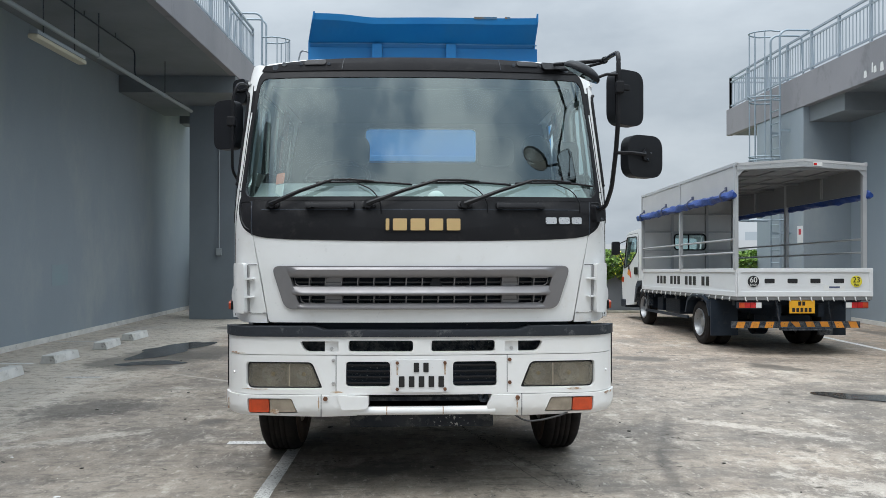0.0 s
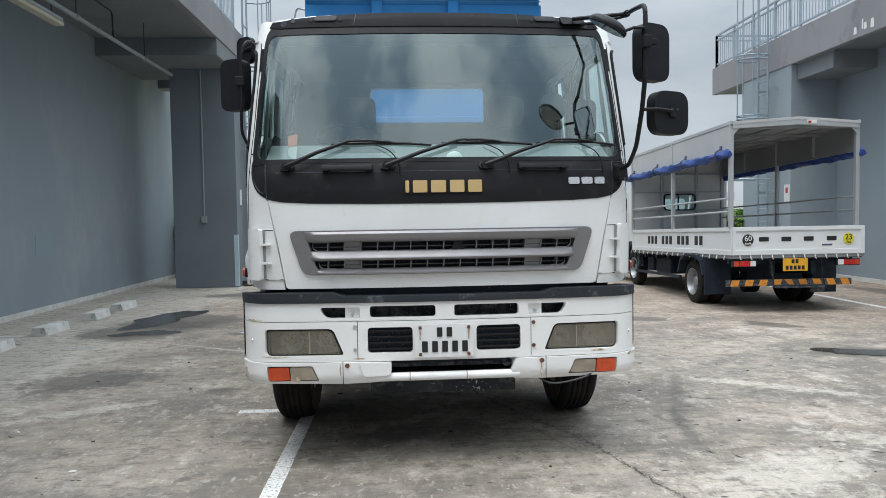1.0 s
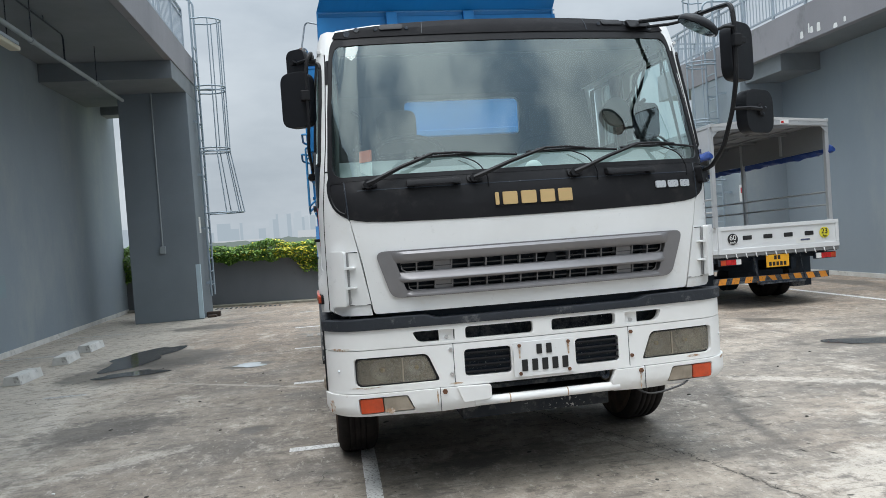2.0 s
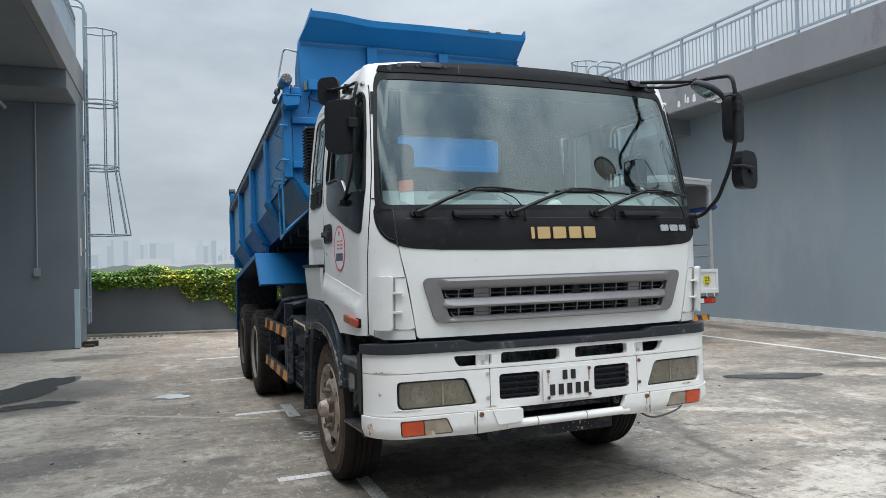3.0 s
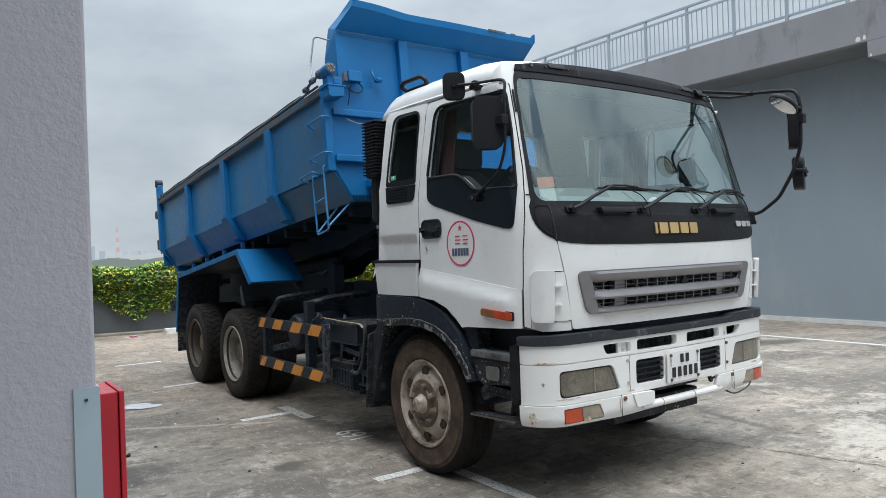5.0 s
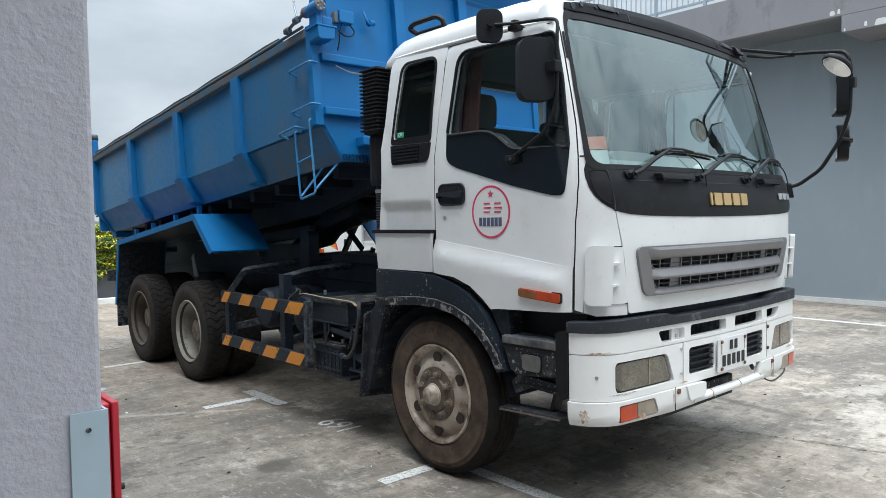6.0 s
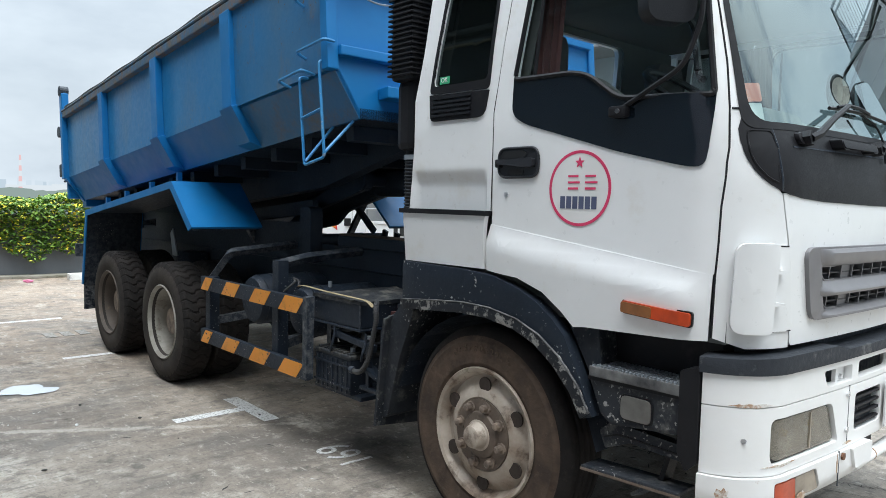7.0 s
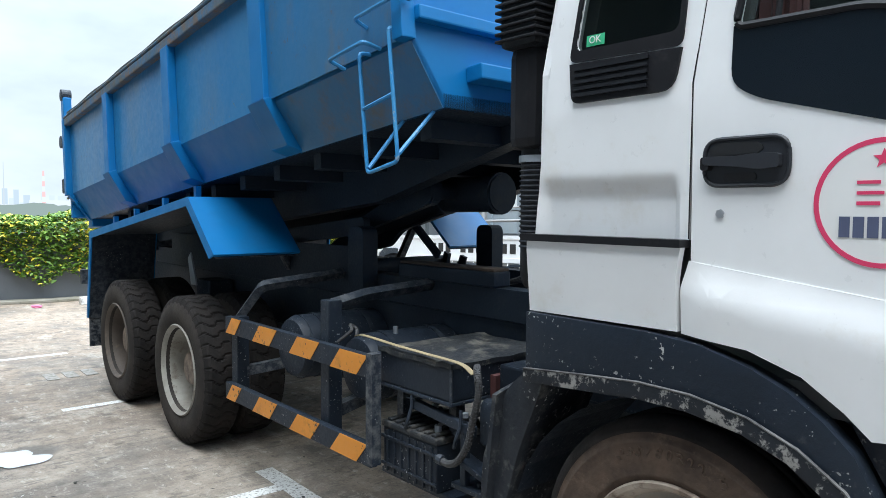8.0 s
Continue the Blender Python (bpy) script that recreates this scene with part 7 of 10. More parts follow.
pod_x = (pod_x - pod_x.dot(pod_z) * pod_z).normalized()
pod = Matrix.Translation((0.925, 4.275, 2.588)) @ Matrix((pod_x, pod_z.cross(pod_x), pod_z)).transposed().to_4x4()
bm = bmesh.new()
bmesh.ops.create_uvsphere(bm, u_segments=22, v_segments=12, radius=0.118, matrix=Matrix.Diagonal((1, 0.66, 0.42, 1)))
for v in bm.verts:
    v.co.z = max(v.co.z, -0.012)
    v.co = pod @ v.co
look_down = part("look_down_mirror", bm, MIRROR_BACK, arm, "black domed look-down mirror", smooth=True)
bm = bmesh.new()
bmesh.ops.create_circle(bm, cap_ends=True, segments=28, radius=0.108, matrix=pod @ Matrix.Translation((0, 0, -0.0145)) @ Matrix.Diagonal((1, 0.64, 1, 1)))
part("glass", bm, MIRROR, look_down)
part("pod_stay", tube([pod @ Vector((0.09, 0.0, 0.01)), (1.06, 4.235, 2.57), (1.137, 4.262, 2.575)], 0.009, 7), BLACK_TRIM, look_down, smooth=True)
# passenger door mirrors, seen through the cab
arm = part("inside_arm", tube(bend([(0.98, 5.0, 2.66), (0.97, 5.06, 2.50), (0.93, 5.1, 2.30), (1.0, 5.1, 2.14)], 0.04), 0.011, 8), BLACK_TRIM, truck, "black inside mirror arm", smooth=True)
mirror_head(arm, (1.02, 5.12, 2.20), 0.17, 0.24, 10, "inside_mirror")
round_head = lathe([(0.0, 0.10), (0.014, 0.10), (0.022, 0.092), (0.027, 0.05), (0.028, 0.001)], 28)
part("round_mirror", warp(round_head, lambda u, v, w: Vector((0.80 + v, 5.15 - u, 2.27 + w))), BLACK_TRIM, truck, "round black inside mirror", smooth=True)
part("round_mirror_arm", tube(curve_pts([(0.98, 4.98, 2.66), (0.93, 5.05, 2.5), (0.9, 5.14, 2.36), (0.83, 5.16, 2.28)]), 0.01, 6), BLACK_TRIM, truck)
# air intake stack behind the cab
stack = part("air_intake", box(-1.20, 6.46, 2.22, -0.92, 6.64, 2.69), MIRROR_BACK, truck, "black ribbed air intake stack behind the cab", bevel=0.03)
for k in range(17):
    part("rib", box(-1.212, 6.45, 2.245 + k * 0.026, -0.915, 6.65, 2.256 + k * 0.026), BLACK_TRIM, stack, bevel=0.004)
part("funnel", box(-1.17, 6.48, 1.86, -0.98, 6.62, 2.23), BLACK_TRIM, stack, bevel=0.04)
part("pipe", tube([(-1.08, 6.55, 1.98), (-1.08, 6.55, 1.46), (-1.08, 6.55, 1.40), (-1.075, 6.555, 1.375), (-1.06, 6.57, 1.36)], 0.060, 16, taper=lambda t: 0.55 if t == 1.0 else 0.88 if t == 0.75 else 1.0), BLACK_TRIM, stack, smooth=True)
for k in range(17):
    part("bellow", lathe_z(-1.08, 6.55, 1.50 + k * 0.0185, ((0.0, 0.060), (0.006, 0.067), (0.012, 0.060))), RUBBER, stack, smooth=True)
part("clip", tube([(-1.08, 6.55, 1.815), (-1.08, 6.55, 1.84)], 0.069, 16), STEEL, stack)
part("bracket", box(-1.13, 6.46, 1.85, -1.02, 6.50, 1.93), CHASSIS, stack, bevel=0.006)


# ---- chassis ----
for s in (-1, 1):
    rail = part("chassis_rail", box(s * 0.40, 4.9, 0.78, s * 0.48, 12.7, 1.06), UNDERBODY, truck)
    part("flange", box(s * 0.33, 4.9, 1.06, s * 0.49, 12.7, 1.075), UNDERBODY, rail)
    part("flange", box(s * 0.33, 4.9, 0.77, s * 0.49, 12.7, 0.78), UNDERBODY, rail)
    part("subframe", box(s * 0.38, 6.75, 1.08, s * 0.50, 12.75, 1.24), UNDERBODY, truck)
for y in (5.3, 6.4, 7.5, 8.9, 10.0, 11.3, 12.6):
    part("cross_member", box(-0.42, y - 0.06, 0.84, 0.42, y + 0.06, 1.02), UNDERBODY, truck)
part("front_axle", beam((-0.9, 5.9, 0.47), (0.9, 5.9, 0.47), 0.12, 0.12), CHASSIS, truck, bevel=0.02)
part("engine", box(-0.4, 5.0, 0.55, 0.4, 6.6, 1.1), CHASSIS, truck, bevel=0.05)
part("under_tray", box(-0.46, 4.75, 0.425, 0.46, 5.0, 0.56), ARCH_DUSTY, truck, "rust-edged black tray under the radiator", bevel=0.012)
part("gearbox", tube([(0, 6.5, 0.75), (0, 7.4, 0.72)], 0.24, 12), CHASSIS, truck, smooth=True)
part("propshaft", tube([(0, 7.3, 0.7), (0, 9.9, 0.6)], 0.06, 10), CHASSIS, truck, smooth=True)
AXLES = (9.69, 11.12)
for y in AXLES:
    part("rear_axle", tube([(-0.95, y, 0.51), (0.95, y, 0.51)], 0.1, 10), CHASSIS, truck)
    bm = bmesh.new()
    bmesh.ops.create_uvsphere(bm, u_segments=14, v_segments=10, radius=0.27, matrix=Matrix.Translation((0, y, 0.53)))
    part("differential", bm, CHASSIS, truck, smooth=True)
for s in (-1, 1):
    for k in range(5):
        part("leaf_spring", box(s * 0.60, 9.9 + 0.08 * k, 0.70 + 0.028 * k, s * 0.70, 11.38 - 0.08 * k, 0.722 + 0.028 * k), CHASSIS, truck)
    part("spring_hanger", box(s * 0.5, 10.5, 0.62, s * 0.72, 10.78, 1.04), CHASSIS, truck, bevel=0.02)
    for k in range(3):
        part("front_spring", box(s * 0.50, 5.2 + 0.12 * k, 0.56 - 0.028 * k, s * 0.60, 6.6 - 0.12 * k, 0.582 - 0.028 * k), CHASSIS, truck)


# ---- wheels ----
def tyre_mesh(r, x0, x1, tread):
    """A tyre about the x axis between x0 and x1: bulged walls, grooved tread."""
    w = x1 - x0
    rr = 0.29
    prof = [(x0 + 0.035, rr), (x0 + 0.016, rr + 0.026), (x0 + 0.012, rr + 0.040), (x0 + 0.006, rr + 0.044), (x0 + 0.007, rr + 0.050), (x0 + 0.001, rr + 0.085),
            (x0, rr + 0.105), (x0 + 0.003, rr + 0.140), (x0 + 0.001, rr + 0.144), (x0 + 0.002, rr + 0.149), (x0 + 0.008, rr + 0.154), (x0 + 0.014, r - 0.048),
            (x0 + 0.011, r - 0.044), (x0 + 0.018, r - 0.034), (x0 + 0.028, r - 0.018), (x0 + 0.04, r - 0.007), (x0 + 0.055, r - 0.002)]
    wall = len(prof)
    for k in range(tread):
        a = x0 + 0.05 + (w - 0.1) * (k + 0.82) / tread
        b = x0 + 0.05 + (w - 0.1) * (k + 1) / tread
        if k < tread - 1:
            prof += [(a, r), (a + 0.001, r - 0.014), (b - 0.001, r - 0.014), (b, r)]
    m = [(x0 + x1 - x, q) for x, q in prof[:wall]][::-1]
    return lathe(prof + m + [(x1 - 0.06, 0.285), (x0 + 0.06, 0.285)], 64, closed=True)


def tyre_part(parent, x0, x1, c, r=0.515, tread=5, lug=False):
    if lug:          # heavy blocks between wandering cross grooves
        n, rr, w = 280, 0.29, x1 - x0
        prof = [(x0 + 0.035, rr), (x0 + 0.012, rr + 0.035), (x0, rr + (r - rr) * 0.45), (x0 + 0.003, rr + (r - rr) * 0.62), (x0 + 0.008, r - 0.062), (x0 + 0.014, r - 0.042), (x0 + 0.020, r - 0.024), (x0 + 0.030, r - 0.008), (x0 + 0.045, r)]
        prof += [(x0 + 0.045 + (w - 0.09) * k / 12, r) for k in range(1, 12)] + [(x0 + x1 - x, q) for x, q in prof[::-1]] + [(x1 - 0.06, 0.285), (x0 + 0.06, 0.285)]
        bm = lathe(prof, n, closed=True)
        for v in bm.verts:
            rad = math.hypot(v.co.y, v.co.z)
            if rad > r - 0.045:
                u = (v.co.x - x0) / w
                turn = math.atan2(v.co.z, v.co.y) / (2 * math.pi) * 40 + 0.28 * math.sin(u * 12.6)
                cut = 0.011 if turn % 1.0 < 0.17 else 0.0
                v.co.y *= (rad - cut) / rad
                v.co.z *= (rad - cut) / rad
    else:
        bm = tyre_mesh(r, x0, x1, tread)
    bm.faces.ensure_lookup_table()
    for f in bm.faces:
        cc = f.calc_center_median()
        f.material_index = 1 if math.hypot(cc.y, cc.z) < r - 0.05 else 0
        f.smooth = not lug or math.hypot(cc.y, cc.z) < r - 0.05
    ob = part("tyre", bm, [TYRE, TYRE_DARK if lug else TYRE_SIDE], parent, m=Matrix.Translation(c))
    return ob


def front_wheel(s):
    c = (s * 1.06, 5.895, 0.508)
    tyre = tyre_part(truck, -0.145, 0.145, c, 0.512, 5)
    tyre.name = "wheel"
    tyre["label"] = "dusty front wheel with a grimy silver disc rim"
    T0 = Matrix.Translation(c) @ (Matrix.Rotation(math.pi, 4, "Z") if s > 0 else Matrix.Identity(4))
    dish = lathe([(-0.13, 0.318), (-0.142, 0.312), (-0.135, 0.296), (-0.11, 0.286), (-0.085, 0.272), (-0.105, 0.232), (-0.128, 0.205), (-0.135, 0.175), (-0.125, 0.165), (-0.06, 0.15), (0.10, 0.27), (0.12, 0.30)], 56, caps=False)
    rim = part("rim", dish, RIM, tyre, "grimy silver steel disc rim", m=T0, smooth=True)
    for k in range(6):
        a = 2 * math.pi * (k + 0.5) / 6
        g = lathe([(-0.1175, 0.040), (-0.109, 0.040), (-0.10, 0.031), (-0.10, 0.002)], 14)
        part("hand_hole", warp(g, lambda u, v, w: Vector((u - 0.006 + (0.0), 0.235 * math.cos(a) + v * 0.9, 0.235 * math.sin(a) + w * 0.9))), HOLE, rim, m=T0)
    for k, ch in enumerate("295/80R22.5"):
        a = math.pi / 2 + radians(26 - 5.0 * k)
        lettering(ch, 0.045, TYRE_SIDE, T0 @ Matrix.Translation((-0.1455, 0.405 * math.cos(a) * (-1), 0.405 * math.sin(a))) @ Matrix.Rotation(-(a - math.pi / 2) * (-1), 4, "X") @ Matrix(((0, 0, -1, 0), (-1, 0, 0, 0), (0, 1, 0, 0), (0, 0, 0, 1))), "marking", tyre, 0.0025)
    hub = part("hub", lathe([(-0.12, 0.172), (-0.137, 0.168), (-0.140, 0.112), (-0.151, 0.106), (-0.154, 0.098), (-0.157, 0.070)], 36, caps=False), HUB_DARK, tyre, "oily brown hub ring", m=T0, smooth=True)
    part("hub_cap", lathe([(-0.150, 0.074), (-0.160, 0.072), (-0.163, 0.064), (-0.183, 0.058), (-0.205, 0.050), (-0.212, 0.036), (-0.212, 0.004)], 32), RIM, hub, "greasy grey hub cap", m=T0, smooth=True)
    for k in range(8):
        a = 2 * math.pi * (k + 0.3) / 8
        part("wheel_nut", warp(lathe([(-0.176, 0.010), (-0.172, 0.018), (-0.148, 0.019), (-0.147, 0.027), (-0.138, 0.028)], 8), lambda u, v, w: Vector((u, 0.137 * math.cos(a) + v, 0.137 * math.sin(a) + w))), HUB, hub, m=T0)


def rear_wheel(s, y):
    for j, xc in enumerate((1.15, 0.83)):
        c = (s * xc, y, 0.512)
        tyre = tyre_part(truck, -0.14, 0.14, c, 0.515, 5, lug=True)
        tyre.name = "wheel"
        tyre["label"] = "worn lug-tread rear wheel with a deep cream rim"
        T0 = Matrix.Translation(c) @ (Matrix.Rotation(math.pi, 4, "Z") if s > 0 else Matrix.Identity(4))
        if j == 0:
            part("rim", lathe([(-0.128, 0.322), (-0.137, 0.314), (-0.125, 0.300), (-0.06, 0.278), (0.06, 0.268), (0.075, 0.22), (0.07, 0.14), (0.05, 0.13), (0.05, 0.005)], 56, caps=False), RIM_REAR if y < 10 else RIM_DARK, tyre, "dusty deep-dished cream rim", m=T0, smooth=True)
            hub = part("hub", lathe([(0.06, 0.135), (-0.02, 0.125), (-0.045, 0.11), (-0.05, 0.005)], 28), HUB, tyre, m=T0, smooth=True)
            for k in range(10):
                a = 2 * math.pi * k / 10
                part("wheel_nut", warp(lathe([(0.02, 0.016), (0.065, 0.019)], 6), lambda u, v, w: Vector((u, 0.175 * math.cos(a) + v, 0.175 * math.sin(a) + w))), HUB, hub, m=T0)


both(front_wheel)
for y_axle in AXLES:
    rear_wheel(-1, y_axle)
    rear_wheel(1, y_axle)


# ---- steps and side gear ----
def step_unit(s):
    st = part("step_box", warp(sheet([(4.86, 0.775), (5.17, 0.742), (5.22, 0.775), (5.285, 0.925), (4.86, 0.938)], thick=0.22), lambda u, v, w: Vector((s * (1.225 + w), u, v))), ARCH_DUSTY, truck, "scuffed black step housing", bevel=0.014)
    part("upper_tread", box(s * 1.075, 4.85, 0.935, s * 1.225, 5.26, 0.958), ARCH_DUSTY, st, "worn checker-plate upper step", bevel=0.004)
    part("tread_lip", box(s * 1.222, 4.85, 0.922, s * 1.243, 5.265, 0.962), WORN_EDGE, st, "bright worn edge of the step", bevel=0.004)
    for k in range(24):
        y = 4.862 + k * 0.0168
        part("tread_rib", beam((s * 1.08, y + 0.006, 0.960), (s * 1.224, y, 0.960), 0.006, 0.006), STEEL, st)
        part("tread_tooth", box(s * 1.226, y - 0.003, 0.9615, s * 1.240, y + 0.003, 0.969), STEEL, st)
    for k in range(4):
        part("tread_rib", box(s * (1.098 + k * 0.032), 4.86, 0.9575, s * (1.103 + k * 0.032), 5.255, 0.9625), STEEL, st)
    part("sill_black", box(s * 1.0, 4.80, 0.962, s * 1.075, 5.30, 1.125), BLACK_TRIM, st)
    part("recess_end", warp(sheet([(5.24, 0.94), (5.30, 0.92), (5.42, 1.12), (5.26, 1.125)], thick=0.12), lambda u, v, w: Vector((s * (1.195 + w), u, v))), ARCH_DUSTY, st, "scraped end of the step recess", bevel=0.01)
    part("courtesy_lamp", warp(sheet(rrect(4.99, 0.785, 5.12, 0.875, 0.025), thick=0.012), lambda u, v, w: Vector((s * (1.236 + w), u, v))), LAMP_GREY, st, bevel=0.004)
    part("lamp_border", warp(sheet(rrect(4.984, 0.779, 5.126, 0.881, 0.028), thick=0.008), lambda u, v, w: Vector((s * (1.231 + w), u, v))), BLACK_TRIM, st, bevel=0.003)
    part("step_edge", beam((s * 1.228, 4.86, 0.917), (s * 1.228, 5.275, 0.912), 0.012, 0.014), BLACK_TRIM, st)
    part("step_channel", warp(sheet(round_poly([(5.245, 0.695), (5.20, 0.735), (5.12, 0.74), (4.84, 0.725), (4.84, 0.665), (4.98, 0.672), (5.10, 0.68), (5.165, 0.652), (5.215, 0.63)], 0.008), thick=0.05), lambda u, v, w: Vector((s * (1.185 + w), u, v))), ARCH_DUSTY, st, "bent dusty step bracket", bevel=0.008)
    part("channel_groove", warp(sheet([(5.225, 0.678), (5.16, 0.702), (4.85, 0.694), (4.85, 0.688), (5.16, 0.695), (5.222, 0.671)], thick=0.004), lambda u, v, w: Vector((s * (1.188 + w), u, v))), BLACK_TRIM, st)
    part("lower_tread", beam((s * 1.165, 4.87, 0.560), (s * 1.165, 5.30, 0.540), 0.125, 0.014), ARCH_DUSTY, st, "bent rusty lower step plate", bevel=0.004)
    part("tread_edge", beam((s * 1.228, 4.865, 0.553), (s * 1.228, 5.30, 0.534), 0.006, 0.010), HUB_DARK, st)
    part("step_strap", beam((s * 1.12, 4.985, 0.56), (s * 1.12, 4.945, 0.70), 0.07, 0.02), BLACK_TRIM, st)
    part("step_strap", beam((s * 1.19, 4.98, 0.555), (s * 1.13, 5.10, 0.465), 0.05, 0.012), CHASSIS, st)
    part("inner_plate", box(s * 0.96, 4.85, 0.745, s * 1.0, 5.3, 1.1), UNDERBODY, st)
    part("bumper_end", warp(sheet(round_poly([(4.80, 0.70), (4.84, 0.66), (4.875, 0.72), (4.875, 1.02), (4.80, 1.04)], 0.015), thick=0.08), lambda u, v, w: Vector((s * (1.245 + w), u, v))), BLACK_TRIM, st, bevel=0.015)
    flap = part("mud_flap", warp(sheet([(s * 0.80, 0.33), (s * 1.24, 0.36), (s * 1.24, 0.96), (s * 0.80, 1.1)], thick=0.02, step=0.1), lambda u, v, w: Vector((u, 6.58 + 0.12 * (0.9 - v) - w + 0.02 * math.sin(u * 9), v))), ARCH_DUSTY, truck, "dusty black mud flap")
    part("flap_guard", warp(sheet(round_poly([(6.40, 1.04), (6.47, 1.08), (6.58, 0.98), (6.70, 0.70), (6.72, 0.42), (6.62, 0.40), (6.52, 0.75)], 0.04), thick=0.34), lambda u, v, w: Vector((s * (1.20 + w), u, v))), ARCH_DUSTY, flap, bevel=0.02, smooth=True)


both(step_unit)

# side guards with hazard stripes
for s in (-1, 1):
    guardrail = part("side_guard", beam((s * 1.235, 7.38, 0.20 + 0.28), (s * 1.235, 7.38, 0.99), 0.05, 0.05, up=(0, 1, 0)), CHASSIS, truck, "black side guard with orange hazard stripes")
    for z in (0.925, 0.515):
        br = part("rail", box(s * 1.21, 7.38, z - 0.052, s * 1.25, 8.95, z + 0.052), CHASSIS, guardrail, bevel=0.006)
        for k, (a, b) in enumerate(((7.45, 7.68), (7.87, 8.09), (8.32, 8.53), (8.77, 8.895))):
            sl = 0.045
            part("stripe", warp(sheet([(a + sl, z - 0.05), (b + sl, z - 0.05), (b - sl, z + 0.05), (a - sl, z + 0.05)], thick=0.003), lambda u, v, w: Vector((s * (1.2535 + w), u, v))), ORANGE, br)
    for y in (7.86, 8.93):
        part("post", beam((s * 1.16, y, 0.46), (s * 1.16, y, 1.18 if y < 8 else 0.97), 0.08, 0.08, up=(0, 1, 0)), CHASSIS, guardrail, bevel=0.006)
    part("stay", tube(bend([(s * 1.16, 7.86, 1.15), (s * 0.95, 7.86, 1.19), (s * 0.5, 7.86, 1.22)], 0.02), 0.035, 4), CHASSIS, guardrail)
    part("stay", tube(bend([(s * 1.15, 9.0, 0.93), (s * 1.05, 8.85, 1.16), (s * 0.5, 8.75, 1.22)], 0.04), 0.035, 4), CHASSIS, guardrail)
    part("stay", beam((s * 1.16, 8.93, 0.62), (s * 0.5, 8.7, 0.72), 0.06, 0.06), CHASSIS, guardrail)
    part("stay", beam((s * 1.16, 7.86, 0.60), (s * 0.5, 7.86, 0.75), 0.06, 0.06), CHASSIS, guardrail)

# a box on the frame with a worn lid, the battery hung below it
tool_box = part("tool_box", box(-1.17, 6.92, 0.845, -0.56, 7.42, 0.995), ARCH, truck, "dusty black box on the frame with a worn lid", bevel=0.012)
lid = bmesh.new()
bmesh.ops.create_grid(lid, x_segments=22, y_segments=18, size=1, matrix=Matrix.Translation((-0.865, 7.17, 1.006)) @ Matrix.Diagonal((0.312, 0.256, 1, 1)))
for v in lid.verts:          # pressed cross folds and sagging, dented sheet
    u, w = (v.co.x + 0.865) / 0.312, (v.co.y - 7.17) / 0.256
    v.co.z += 0.010 * max(0.0, 1 - abs(u * 0.8 - w) * 7) + 0.010 * max(0.0, 1 - abs(u * 0.8 + w) * 7) + 0.006 * noise.noise(v.co * 9)
low = bmesh.ops.extrude_face_region(lid, geom=lid.faces[:])["geom"]
bmesh.ops.translate(lid, verts=[g for g in low if isinstance(g, bmesh.types.BMVert)], vec=(0, 0, -0.022))
part("lid", lid, LID, tool_box, "dusty dented sheet lid with cross folds", smooth=True)
part("lower_lip", box(-1.178, 6.915, 0.832, -0.60, 7.425, 0.846), CHASSIS, tool_box, bevel=0.004)
part("corner_weld", tube([(-1.171, 6.922, 0.84), (-1.171, 6.922, 1.0)], 0.006, 6), CHASSIS, tool_box)
part("end_panel", box(-0.95, 6.885, 0.80, -0.62, 6.917, 0.935), CURTAIN, tool_box, "dull maroon end panel")
part("rear_box", box(-0.93, 6.70, 0.80, -0.56, 6.884, 0.985), ARCH, tool_box, bevel=0.012)
for y in (6.99, 7.36):
    part("hanger", box(-1.08, y, 0.66, -1.03, y + 0.045, 0.845), CHASSIS, tool_box)
part("shelf", box(-1.15, 6.93, 0.415, -0.82, 7.43, 0.44), CHASSIS, tool_box, bevel=0.004)
batt = part("battery_case", box(-1.18, 7.0, 0.44, -0.85, 7.38, 0.655), ARCH, truck, "grimy black battery with a clamp bar", bevel=0.012)
part("cover", box(-1.186, 6.994, 0.650, -0.844, 7.386, 0.678), LID, batt, bevel=0.008)
for k in range(7):
    y = 7.02 + k * 0.052
    part("cell_ridge", box(-1.17, y, 0.677, -0.86, y + 0.030, 0.690), LID, batt, bevel=0.006)
    part("case_rib", box(-1.187, y + 0.006, 0.45, -1.179, y + 0.018, 0.640), ARCH, batt, bevel=0.003)
for z in (0.475, 0.60):
    part("case_band", box(-1.189, 6.995, z, -1.178, 7.385, z + 0.014), ARCH, batt, bevel=0.003)
for x, y in ((-1.12, 7.06), (-0.92, 7.32)):
    part("terminal", tube([(x, y, 0.685), (x, y, 0.715)], 0.016, 8), STEEL, batt)
    part("lead", tube(curve_pts([(x, y, 0.71), (x + 0.03, y - 0.05, 0.75), (x + 0.12, y - 0.08, 0.74), (x + 0.25, y - 0.12, 0.80)]), 0.010, 6), HOSE, batt, smooth=True)
clamp_bar = part("clamp_bar", beam((-1.15, 7.20, 0.790), (-1.15, 6.80, 0.752), 0.03, 0.042), CHASSIS, batt, bevel=0.004)
part("clamp_plate", beam((-1.17, 7.19, 0.812), (-1.05, 7.19, 0.812), 0.06, 0.008), CHASSIS, clamp_bar, bevel=0.002)
for y in (7.18, 6.86):
    part("hook_bolt", tube(curve_pts([(-1.17, y, 0.83), (-1.175, y, 0.77), (-1.19, y + 0.01, 0.71), (-1.18, y + 0.03, 0.672)]), 0.008, 6), CHASSIS, clamp_bar, smooth=True)
    part("nut", bolt_bm((-1.15, y, 0.80), (0, 0, 1), 0.016, 0.018), STEEL, clamp_bar)
